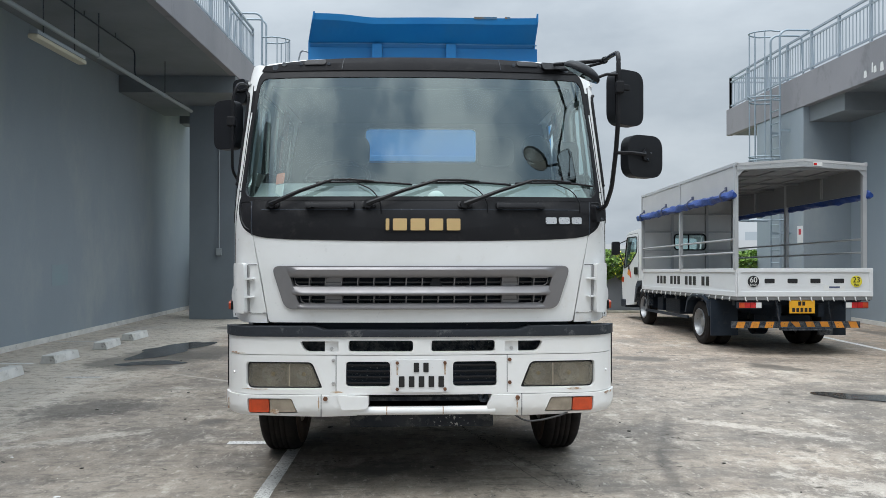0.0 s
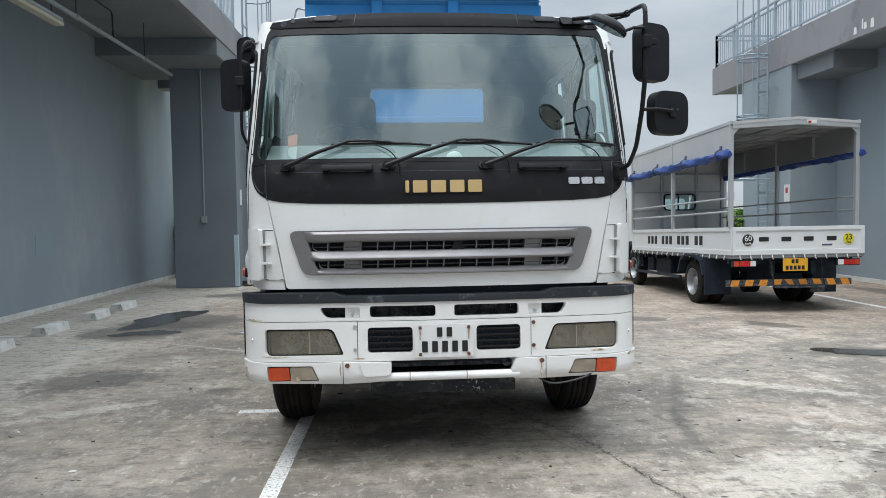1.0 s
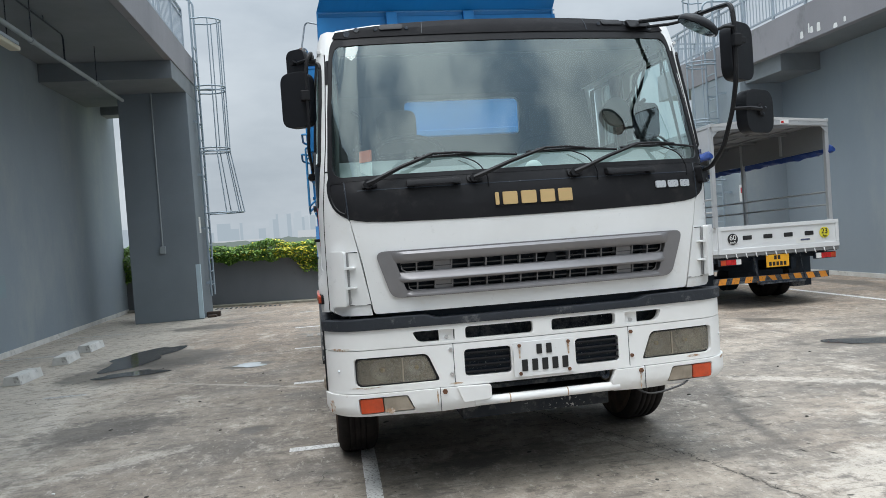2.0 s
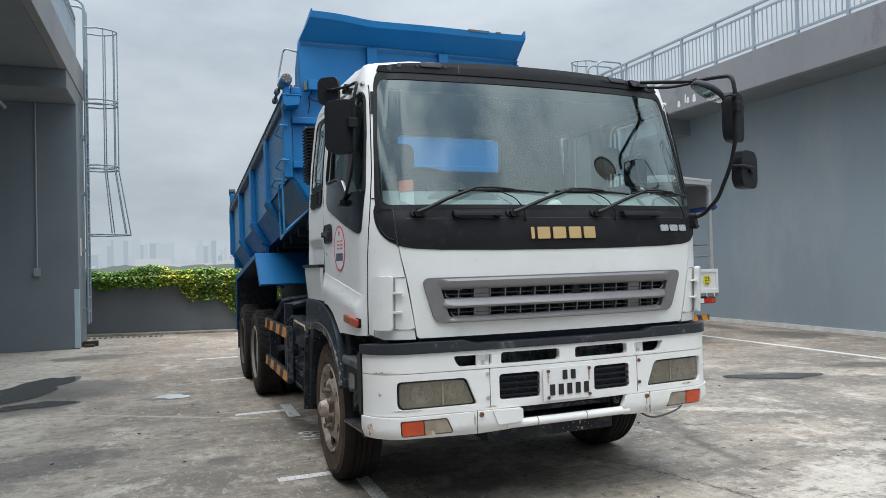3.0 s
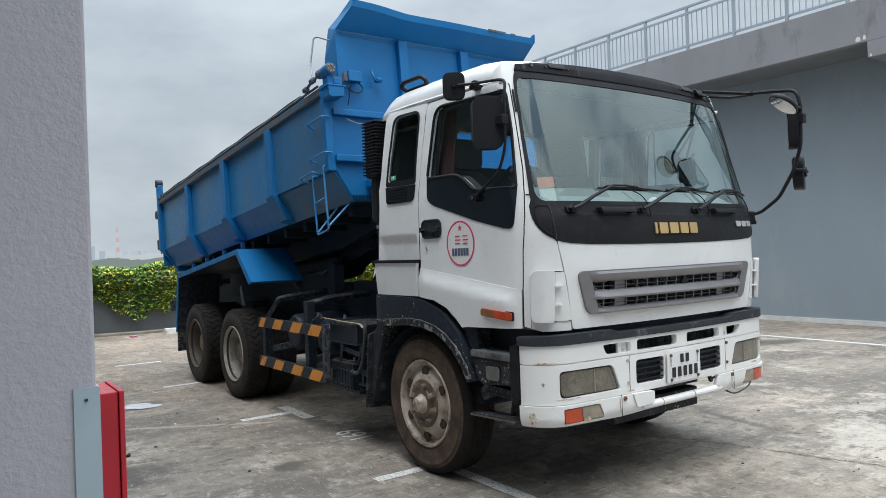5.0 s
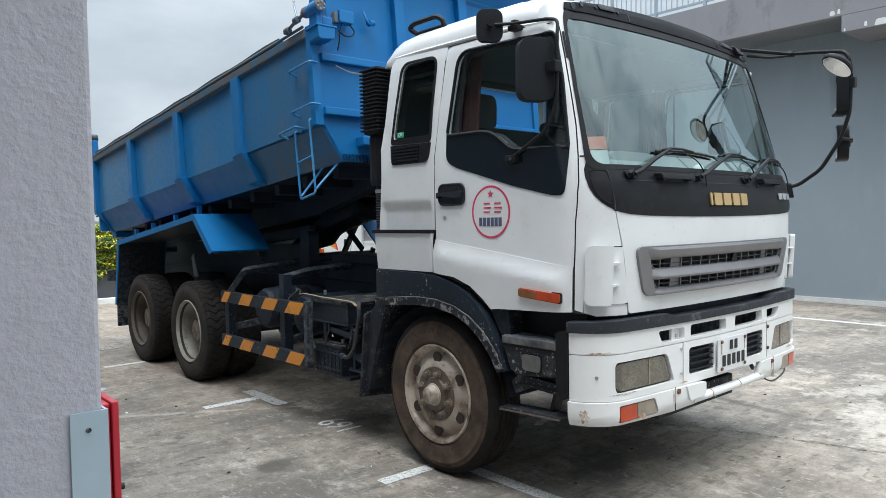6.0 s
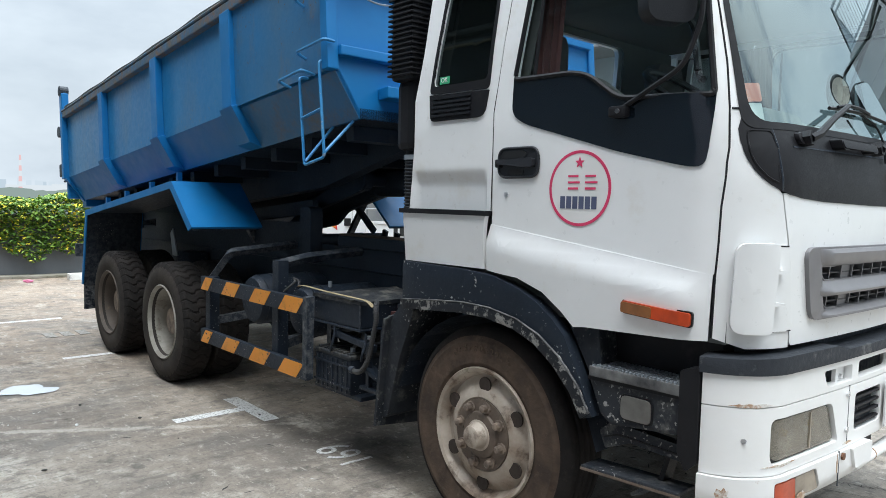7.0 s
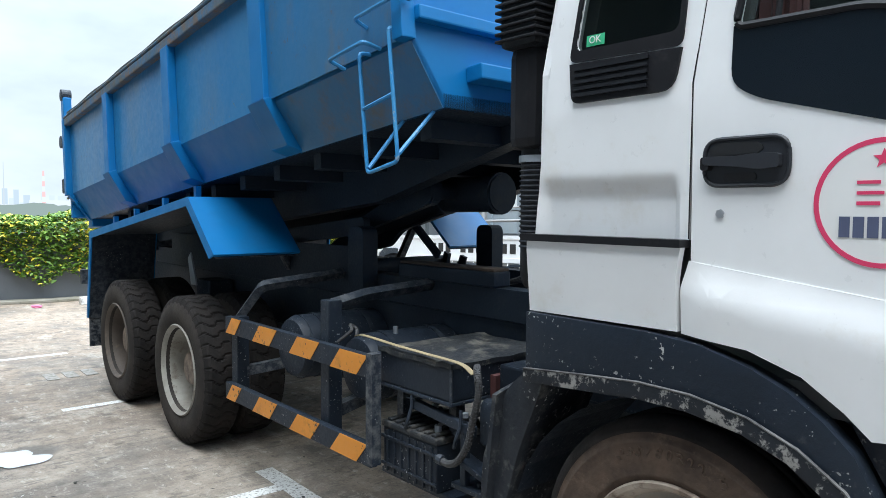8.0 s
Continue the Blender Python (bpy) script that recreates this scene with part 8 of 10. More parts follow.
part("upright", box(-1.16, 6.845, 0.52, -1.13, 6.875, 0.78), CHASSIS, batt, bevel=0.004)
part("lever", beam((-1.15, 6.86, 0.63), (-1.06, 6.66, 0.505), 0.10, 0.022), CHASSIS, batt, bevel=0.005)
part("lever_foot", box(-1.17, 6.74, 0.50, -1.06, 6.92, 0.522), CHASSIS, batt, bevel=0.005)
for y in (6.76, 6.80, 6.88):
    part("bolt", bolt_bm((-1.12, y, 0.522), (0, 0, 1), 0.012, 0.014), CHASSIS, batt)
hose_line = curve_pts([(-1.15, 6.79, 1.02), (-1.19, 6.745, 1.00), (-1.20, 6.727, 0.93), (-1.20, 6.758, 0.82), (-1.20, 6.79, 0.71), (-1.20, 6.845, 0.635), (-1.20, 6.90, 0.608), (-1.20, 6.955, 0.612)], 8)
drain = part("hose", tube(hose_line, 0.013, 8), HOSE, batt, "ribbed grey corrugated hose", smooth=True)
for k in range(1, len(hose_line) - 1):
    d = (hose_line[k + 1] - hose_line[k - 1]).normalized() * 0.0035
    part("ring", tube([hose_line[k] - d, hose_line[k] + d], 0.0155, 8), HOSE, drain)
part("hose_collar", tube([(-1.20, 6.935, 0.611), (-1.20, 6.965, 0.612)], 0.021, 10), CHASSIS, drain)
part("filter", tube([(-1.03, 6.80, 0.675), (-1.03, 6.80, 0.69), (-1.03, 6.80, 0.84), (-1.03, 6.80, 0.86)], 0.066, 18, taper=lambda t: 0.8 if t in (0.0, 1.0) else 1.0), ARCH, truck, "black cylindrical oil filter", smooth=True)
strap_line = curve_pts([(-1.14, 7.66, 1.02), (-1.15, 7.58, 1.035), (-1.165, 7.3, 1.030), (-1.175, 7.05, 1.028), (-1.183, 6.85, 1.025), (-1.195, 6.76, 1.0)])
webbing = bmesh.new()
for a, b in zip(strap_line, strap_line[1:]):
    beam(a, b, 0.024, 0.003, webbing)
part("strap", webbing, STRAP, truck, "buff webbing strap tied over the box")
part("strap_end", tube(curve_pts([(-1.14, 7.66, 1.02), (-1.12, 7.69, 1.05), (-1.15, 7.70, 1.07), (-1.17, 7.66, 1.05), (-1.21, 7.72, 0.99)]), 0.009, 5), HOSE, truck, "grey knotted cord end")
for y, r, z in ((7.765, 0.172, 0.83), (8.46, 0.185, 0.832)):
    tank = part("air_tank", tube([(-1.075, y, z), (-1.06, y, z), (-1.02, y, z), (-0.50, y, z), (-0.46, y, z)], r, 24, taper=lambda t: 0.55 if t == 0.0 else 0.88 if t in (0.25, 1.0) else 1.0), CHASSIS, truck, "black cylindrical air tank with strap bands", smooth=True)
    for x in (-0.93, -0.62):
        part("band", tube([(x, y, z), (x + 0.03, y, z)], r + 0.005, 24), CHASSIS, tank)
    part("valve", bolt_bm((-0.86, y - 0.05, z + r - 0.01), (0, 0, 1), 0.014, 0.04), STEEL, tank)
    part("seam", tube([(-1.018, y, z), (-1.010, y, z)], r + 0.003, 24), CHASSIS, tank)
fuel = part("fuel_tank", box(0.55, 6.9, 0.5, 1.16, 8.1, 1.03), CHASSIS, truck, "black fuel tank", bevel=0.06)
packer = part("body_packer", box(-0.52, 7.335, 1.243, -0.40, 8.14, 1.322), UNDERBODY, truck, "black packing beam with a worn timber top", bevel=0.008)
part("timber", box(-0.515, 7.34, 1.323, -0.405, 8.135, 1.338), OLD_TIMBER, packer, bevel=0.004)
for s in (-1, 1):
    rest = warp(sheet(round_poly([(8.385, 1.10), (8.55, 1.10), (8.55, 1.535), (8.385, 1.535)], [0.0, 0.0, 0.06, 0.06], 5), thick=0.11), lambda u, v, w: Vector((s * 0.50 - (w if s > 0 else -w), u, v)))
    part("body_rest", rest, UNDERBODY, truck, "black upright rest with a rounded head", bevel=0.006)
for y, h in ((8.62, 0.07), (8.80, 0.09)):
    part("rail_lug", warp(sheet([(y, 1.24), (y + 0.06, 1.24), (y + 0.03, 1.24 + h), (y - 0.02, 1.24 + h * 0.8)], thick=0.03), lambda u, v, w: Vector((0.46 + w, u, v))), UNDERBODY, truck)
for k in range(3):
    part("cable", tube(curve_pts([(-0.5, 6.6 + k * 0.1, 1.1), (-0.42, 7.0, 1.32 + 0.02 * k), (-0.35, 7.5, 1.24), (-0.3, 8.2, 1.27)]), 0.012, 6), HOSE, truck)


# ---- tipper body ----
TILT_BODY = math.tan(radians(5.7))


def tip(x, y, z):
    """A point of the tipper body: y along it from the headboard line at 7.1, z at that line; the body slopes down to its tail."""
    return Vector((x, y + (z - 2.0) * TILT_BODY * 0.9, z - (y - 7.1) * TILT_BODY))


def tip_part(name, bm, mat, parent, label="", bevel=0.0, smooth=False):
    return part(name, warp(bm, lambda x, y, z: tip(x, y, z)), mat, parent, label, bevel=bevel, smooth=smooth)


YF, YT, ZB, ZK, ZT = 7.10, 12.75, 2.08, 2.345, 3.10
XB, XS = 1.06, 1.22
body = tip_part("tipper_body", warp(sheet([(YF, ZB), (YT, ZB), (YT, ZB + 0.06), (YF, ZB + 0.06)], thick=2 * XB), lambda u, v, w: Vector((w + XB, u, v))), UNDERBODY, truck, "blue-painted steel tipper body, raised a little at the front")
for s in (-1, 1):
    side = tip_part("side_wall", warp(sheet([(YF, ZK), (YT, ZK), (YT, ZT), (YF, ZT)], thick=0.02, step=0.4), lambda u, v, w: Vector((s * (XS + w), u, v))), BLUE_WORN, body, "scuffed blue side wall with upright ribs")
    slope = [(XB, ZB), (XS, ZK), (XS - 0.03, ZK), (XB - 0.03, ZB)]
    tip_part("sloped_foot", warp(sheet(slope, thick=YT - YF), lambda u, v, w: Vector((s * u, YF - w, v))), BLUE, side)
    grimed = [(XB + 0.005, ZB - 0.004), (XS + 0.005, ZK - 0.004), (XS + 0.001, ZK - 0.002), (XB + 0.001, ZB - 0.002)]
    tip_part("grimed_foot", warp(sheet(grimed, thick=8.31 - YF), lambda u, v, w: Vector((s * u, YF - w, v))), BLUE_GRIMY if s < 0 else BLUE, side)
    for y, wd, mat in ((8.40, 0.15, BLUE), (9.80, 0.14, BLUE), (11.27, 0.13, BLUE)):
        rib = warp(sheet([(XS, ZT - 0.06), (XS + 0.06, ZT - 0.06), (XS + 0.06, ZK + 0.02), (XS + 0.02, ZK - 0.06), (XB + 0.06, ZB + 0.02), (XB, ZB), (XS, ZK)], thick=wd), lambda u, v, w: Vector((s * u, y - w - wd / 2, v)))
        tip_part("rib", rib, mat, side, bevel=0.006)
        tip_part("gusset", warp(sheet([(XS, ZK + 0.03), (XS + 0.075, ZK + 0.01), (XB + 0.10, ZB + 0.03), (XB, ZB)], thick=wd + 0.05), lambda u, v, w: Vector((s * u, y - w - wd / 2 - 0.025, v))), mat, side, bevel=0.006)
    # front corner panel, stained by the ladder
    tip_part("corner_panel", warp(sheet([(YF, ZK + 0.01), (8.33, ZK + 0.01), (8.33, ZT - 0.05), (YF, ZT - 0.05)], thick=0.006), lambda u, v, w: Vector((s * (XS + 0.026 + w), u, v))), BLUE_GREASY if s < 0 else BLUE, side)
    tip_part("corner_post", box(s * (XS - 0.01), YF - 0.02, ZK, s * (XS + 0.065), YF + 0.05, ZT), BLUE, side, bevel=0.006)
    tip_part("tail_post", box(s * (XS - 0.01), YT - 0.06, ZK - 0.02, s * (XS + 0.06), YT + 0.02, ZT), BLUE, side, bevel=0.006)
    tip_part("tail_foot", warp(sheet([(XB, ZB - 0.02), (XS + 0.05, ZK), (XS - 0.03, ZK), (XB - 0.05, ZB - 0.02)], thick=0.08), lambda u, v, w: Vector((s * u, YT - 0.06 - w, v))), BLUE, side)
    rail_top = tip_part("top_rail", box(s * (XS - 0.07), YF, ZT - 0.07, s * (XS + 0.055), YT + 0.03, ZT), RUSTY_BLUE, side, "rusty worn top rail", bevel=0.01)
    tip_part("tarpaulin", tube([(s * (XS - 0.0), YF + 0.55 + 0.2 * k, ZT + 0.035 + 0.006 * math.sin(k * 1.3)) for k in range(26)], 0.042, 7), TARP, rail_top, "rolled dark tarpaulin along the rail", smooth=True)
    tip_part("rail_rod", tube([(s * (XS + 0.05), YF + 0.1, ZT + 0.02), (s * (XS + 0.05), YT - 0.05, ZT + 0.01)], 0.012, 6), RUSTY_BLUE, rail_top)
    # tailgate gear
    tip_part("gate_pin", box(s * (XS - 0.04), YT + 0.0, ZT - 0.02, s * (XS + 0.04), YT + 0.11, ZT + 0.24), BLUE, side, bevel=0.015)
    tip_part("gate_pulley", warp(lathe([(-0.05, 0.03), (-0.045, 0.06), (0.045, 0.06), (0.05, 0.03)], 14), lambda u, v, w: Vector((s * XS + u, YT + 0.07 + v, ZT + 0.27 + w))), CHASSIS, side)
    tip_part("lug", warp(lathe([(-0.018, 0.065), (0.018, 0.065)], 16), lambda u, v, w: Vector((s * (XS + 0.03) + u, YT + 0.15 + v, ZT - 0.2 + w))), CHASSIS, side)
    tip_part("latch", box(s * (XS - 0.02), YT + 0.02, ZK + 0.02, s * (XS + 0.05), YT + 0.17, ZK + 0.17), CHASSIS, side, bevel=0.015)
    tip_part("latch_pin", tube([(s * XS, YT + 0.02, ZK - 0.02), (s * XS, YT + 0.14, ZK - 0.03)], 0.014, 6), CHASSIS, side)
tip_part("tailgate", box(-XS, YT, ZB + 0.02, XS, YT + 0.06, ZT), BLUE, body, bevel=0.01)
tip_part("tail_sill", box(-XB, YT - 0.1, ZB - 0.08, XB, YT + 0.05, ZB + 0.02), BLUE, body, bevel=0.01)

# headboard with cab protector
board = tip_part("headboard", warp(sheet([(-XB, ZB), (XB, ZB), (XS, ZK), (XS, ZT), (1.165, ZT + 0.05), (1.165, 3.58), (-1.11, 3.58), (-1.11, ZT + 0.05), (-XS, ZT), (-XS, ZK)], thick=0.03), lambda u, v, w: Vector((u, YF - w, v))), BLUE, body, "blue steel headboard")
for z0, z1 in ((2.425, 2.485), (2.835, 2.895)):
    tip_part("ledge", box(-XS + 0.01, YF - 0.05, z0, XS - 0.01, YF, z1), BLUE, board, bevel=0.008)
for x in (-0.43, 0.30):
    tip_part("stiffener", box(x - 0.05, YF - 0.06, 2.895, x + 0.05, YF, 3.60), BLUE, board, bevel=0.006)
def visor_left(z):
    return -1.112 + 0.082 * max(0.0, min(1.0, (z - 3.62) / 0.2))


def lip_dip(x):
    """The lip's knocks: a long dip and small waves."""
    return -0.034 * (math.exp(-((x + 0.42) / 0.27) ** 2) if x < -0.42 else 1 - 0.3 * min(1.0, (x + 0.42) / 1.2)) + 0.003 * math.sin(x * 5.0 + 0.7)


bm, rows = bmesh.new(), []
VISOR = ((7.262, 3.58), (7.236, 3.63), (7.06, 3.795), (7.052, 3.79), (7.045, 3.85), (7.062, 3.856), (7.075, 3.81), (7.262, 3.65))
for k in range(33):
    row = []
    for y, z in VISOR:
        x = visor_left(z) + (1.140 - visor_left(z)) * k / 32
        row.append(bm.verts.new((x, y + (0.006 * math.sin(x * 3.3) if z > 3.7 else 0), z + (lip_dip(x) if z > 3.75 else 0))))
    rows.append(row)
for a, b in zip(rows, rows[1:]):
    for i in range(len(VISOR)):
        bm.faces.new((a[i], a[(i + 1) % len(VISOR)], b[(i + 1) % len(VISOR)], b[i]))
bm.faces.new(rows[0])
bm.faces.new(rows[-1])
visor = part("cab_protector", bm, BLUE, body, "blue forward-sloping cab protector with a dented lip")
part("rust_patch", box(0.52, 7.044, 3.812, 0.74, 7.066, 3.833), RUSTY_BLUE, visor)
part("rust_patch", box(0.82, 7.044, 3.815, 0.87, 7.066, 3.834), RUSTY_BLUE, visor)
for s in (-1, 1):
    cheek = sheet([(7.235, 3.02), (7.235, 3.63), (7.04, 3.79), (7.04, 3.868), (7.06, 3.868), (7.27, 3.755), (7.41, 3.68), (7.45, 3.40), (7.46, 3.02)], thick=0.014)
    part("cheek", warp(cheek, lambda u, v, w: Vector(((visor_left(v) - 0.004 - w) if s < 0 else (1.145 + w), u, v))), BLUE, visor)
part("weld_seam", tube([(-1.1, 7.233, 3.615), (-0.5, 7.231, 3.622), (0.3, 7.231, 3.618), (1.16, 7.233, 3.612)], 0.006, 5), BLUE_WORN, visor)
# tarpaulin motor and its box at the front corner
MX, MZ = -1.262, 3.203
along_y = lambda u, v, w: Vector((MX + v * 1.1, YF - 0.03 + u, MZ + w * 1.1))
motor = tip_part("tarp_motor", warp(lathe([(-0.120, 0.030), (-0.116, 0.046), (-0.020, 0.048), (0.0, 0.040), (0.05, 0.036), (0.055, 0.02)], 20), along_y), BLUE, body, "blue tarpaulin winding motor with a bolted end plate", smooth=True)
tip_part("end_plate", warp(lathe([(-0.132, 0.036), (-0.128, 0.042), (-0.118, 0.042)], 20), along_y), RUSTY_BLUE, motor, "worn bolted end plate")
for k in range(6):
    a = k * math.pi / 3 + 0.3
    tip_part("bolt", bolt_bm((MX + 0.029 * math.cos(a), YF - 0.162, MZ + 0.029 * math.sin(a)), (0, -1, 0), 0.007, 0.008), STEEL, motor)
tip_part("coupling", warp(lathe([(0.05, 0.038), (0.055, 0.052), (0.085, 0.052), (0.09, 0.03), (0.12, 0.03)], 16), lambda u, v, w: Vector((MX - 0.012 + v * 0.8, YF - 0.045 + u, MZ + 0.004 + w * 0.8))), RUSTY_BLUE, motor, "rusty drive coupling", smooth=True)
tip_part("shaft", tube([(MX - 0.03, YF + 0.06, MZ - 0.012), (MX - 0.045, YF + 0.18, 3.155), (MX - 0.05, YF + 0.30, 3.125)], 0.013, 8), RUSTY_BLUE, motor)
for y, z in ((YF + 0.12, 3.172), (YF + 0.26, 3.134)):
    tip_part("universal_joint", warp(lathe([(-0.028, 0.016), (-0.024, 0.027), (0.024, 0.027), (0.028, 0.016)], 10), lambda u, v, w: Vector((MX - 0.045 + v, y + u, z + w))), RUSTY_BLUE, motor)
tip_part("pedestal", box(MX - 0.02, YF - 0.12, 3.05, MX + 0.03, YF - 0.02, MZ - 0.03), BLUE, motor, bevel=0.006)
tip_part("gear_case", box(MX + 0.04, YF - 0.10, 3.085, MX + 0.135, YF - 0.03, 3.155), BLUE, motor, bevel=0.012)
for x in (MX + 0.055, MX + 0.085, MX + 0.115):
    tip_part("fitting", bolt_bm((x, YF - 0.065, 3.155), (0, 0, 1), 0.011, 0.02), RUSTY_BLUE, motor)
tip_part("platform", box(-1.315, YF - 0.17, 3.048, -1.135, YF - 0.0, 3.062), BLUE, motor, bevel=0.004)
bracket = sheet([(-1.305, 3.049), (-1.15, 3.049), (-1.16, 2.965), (-1.275, 2.95), (-1.30, 2.965)], thick=0.14)
tip_part("bracket_box", warp(bracket, lambda u, v, w: Vector((u, YF - 0.165 - w, v))), BLUE, motor, bevel=0.006)
tip_part("control_box", box(-1.058, YF - 0.10, 3.138, -0.930, YF - 0.03, 3.232), BLUE, motor, bevel=0.006)
tip_part("junction", box(-1.10, YF - 0.09, 3.13, -1.066, YF - 0.04, 3.215), RUSTY_BLUE, motor, bevel=0.006)
tip_part("wire", tube(curve_pts([(-0.95, YF - 0.07, 3.138), (-0.912, YF - 0.07, 3.09), (-0.95, YF - 0.08, 3.045), (-1.01, YF - 0.07, 3.045), (-1.055, YF - 0.06, 3.08)]), 0.006, 5), BLACK_TRIM, motor, smooth=True)
tip_part("wire", tube(curve_pts([(-1.02, YF - 0.07, 3.138), (-1.05, YF - 0.07, 3.07), (-1.045, YF - 0.05, 3.0), (-1.06, YF - 0.04, 2.93)]), 0.005, 5), BLACK_TRIM, motor, smooth=True)
tip_part("hook", tube(curve_pts([(-0.789, YF - 0.035, 3.292), (-0.792, YF - 0.06, 3.24), (-0.785, YF - 0.08, 3.19), (-0.765, YF - 0.085, 3.165)]), 0.011, 6), BLUE, board, smooth=True)
tip_part("hook_pin", tube([(-0.77, YF - 0.075, 3.18), (-0.715, YF - 0.06, 3.195)], 0.026, 12), BLUE, board, smooth=True)
tip_part("rope", tube(curve_pts([(-1.1, YF - 0.06, 2.80), (-0.95, YF - 0.07, 2.76), (-0.7, YF - 0.07, 2.78), (-0.45, YF - 0.08, 2.74)]), 0.006, 5), STEEL, board)
tip_part("hoop", tube(bend([(-1.30, YF + 0.12, 3.19), (-1.275, YF + 0.2, 3.35), (-1.225, YF + 0.2, 3.60), (-1.20, YF + 0.18, 3.615), (-1.11, YF + 0.12, 3.57)], 0.04), 0.008, 7), STEEL, board, smooth=True)
# rungs and ladder on the driver's side
for z in (2.81, 2.495):
    tip_part("rung", tube(bend([(-XS - 0.03, YF - 0.04, z), (-XS - 0.10, YF - 0.04, z + 0.005), (-XS - 0.10, YF + 0.27, z), (-XS - 0.03, YF + 0.27, z - 0.03)], 0.03), 0.0095, 7), RUNG, body)
tip_part("rung", tube(bend([(-XS - 0.03, YF + 0.18, 2.35), (-XS - 0.12, YF + 0.18, 2.37), (-XS - 0.12, YF + 0.46, 2.36), (-XS - 0.03, YF + 0.46, 2.33)], 0.03), 0.0095, 7), RUNG, body)
lad = tip_part("access_ladder", tube(bend([(-XS - 0.02, YF + 0.05, 2.40), (-XS - 0.08, YF + 0.05, 2.40), (-XS - 0.08, YF + 0.03, 1.84), (-XS - 0.08, YF + 0.25, 1.82), (-XS - 0.08, YF + 0.27, 2.35), (-XS - 0.02, YF + 0.27, 2.35)], 0.025), 0.009, 7), RUNG, body, "bent blue tube access ladder, its paint worn at the foot", smooth=True)
tip_part("tread", tube([(-XS - 0.08, YF + 0.04, 2.12), (-XS - 0.08, YF + 0.26, 2.10)], 0.009, 6), RUNG, lad)
tip_part("stay", tube([(-XS - 0.08, YF + 0.04, 1.86), (-XB, YF + 0.07, 2.075)], 0.0095, 6), RUNG, lad)
tip_part("stay", tube([(-XS - 0.08, YF + 0.24, 1.84), (-XB, YF + 0.29, 2.075)], 0.0095, 6), RUNG, lad)
tip_part("headboard_step", box(-0.92, YF - 0.10, 2.20, -0.45, YF, 2.27), BLUE, board, bevel=0.008)
# floor beams and hoist below the body
for x in (-0.44, 0.44):
    tip_part("long_beam", warp(sheet([(YF + 0.1, ZB), (YF + 0.1, ZB - 0.08), (YF + 0.55, ZB - 0.15), (8.4, ZB - 0.262), (YT, ZB - 0.262), (YT, ZB)], thick=0.12), lambda u, v, w: Vector((x + 0.06 + w, u, v))), UNDERBODY, body)
for k in range(12):
    y = YF + 0.25 + k * 0.49
    tip_part("floor_beam", box(-0.96, y - 0.04, ZB - 0.09, 0.96, y + 0.04, ZB), UNDERBODY, body)
ram = part("hoist_ram", tube([(0, 7.79, 1.742), (0, 7.82, 1.742), (0, 8.35, 1.735), (0, 9.4, 1.50)], 0.112, 18), UNDERBODY, truck, "black hydraulic tipping ram", smooth=True)
part("gland", tube([(0, 7.80, 1.742), (0, 7.86, 1.742)], 0.128, 18), UNDERBODY, ram)
part("gland", tube([(0, 8.28, 1.735), (0, 8.34, 1.735)], 0.124, 18), UNDERBODY, ram)
for x in (-0.27, 0.06):
    lever = part("hoist_lever", warp(sheet(round_poly([(9.40, 1.30), (8.98, 1.37), (8.84, 1.485), (8.05, 1.685), (8.06, 1.80), (8.22, 1.82), (9.40 if x > 0 else 8.75, 1.62)], 0.05), thick=0.05), lambda u, v, w: Vector((x + w, u, v))), UNDERBODY, truck, "black triangular hoist lever", bevel=0.006)
    part("boss", tube([(x - 0.07, 8.14, 1.75), (x + 0.02, 8.14, 1.75)], 0.085, 14), UNDERBODY, lever, smooth=True)
part("hoist_link", warp(sheet(round_poly([(10.9, 1.255), (10.9, 1.365), (8.62, 1.592), (8.60, 1.48)], 0.03), thick=0.05), lambda u, v, w: Vector((-0.40 + w, u, v))), UNDERBODY, truck, "black hoist link bar", bevel=0.005)
part("hoist_pin", tube([(-0.34, 8.12, 1.75), (0.34, 8.12, 1.75)], 0.05, 12), UNDERBODY, truck, smooth=True)
part("cross_tube", tube([(-0.48, 8.9, 1.235), (0.48, 8.9, 1.235)], 0.06, 12), UNDERBODY, truck, smooth=True)
part("hoist_stay", beam((0.06, 8.74, 1.55), (0.06, 8.46, 1.33), 0.03, 0.05), UNDERBODY, truck)
part("side_plate", box(-0.52, 8.62, 1.10, -0.50, 11.9, 1.40), UNDERBODY, truck)
part("rear_pivot", tube([(-0.6, 12.5, 1.3), (0.6, 12.5, 1.3)], 0.06, 10), CHASSIS, truck)
part("pivot_block", box(-0.55, 12.35, 1.2, 0.55, 12.65, 1.48), CHASSIS, truck)


part("bracket_plate", warp(sheet([(10.86, 1.0), (10.98, 1.0), (11.04, 1.22), (10.98, 1.27)], thick=0.012), lambda u, v, w: Vector((-0.80 - w, u - 0.3, v))), STEEL, truck, "pale steel bracket plate between the axles")


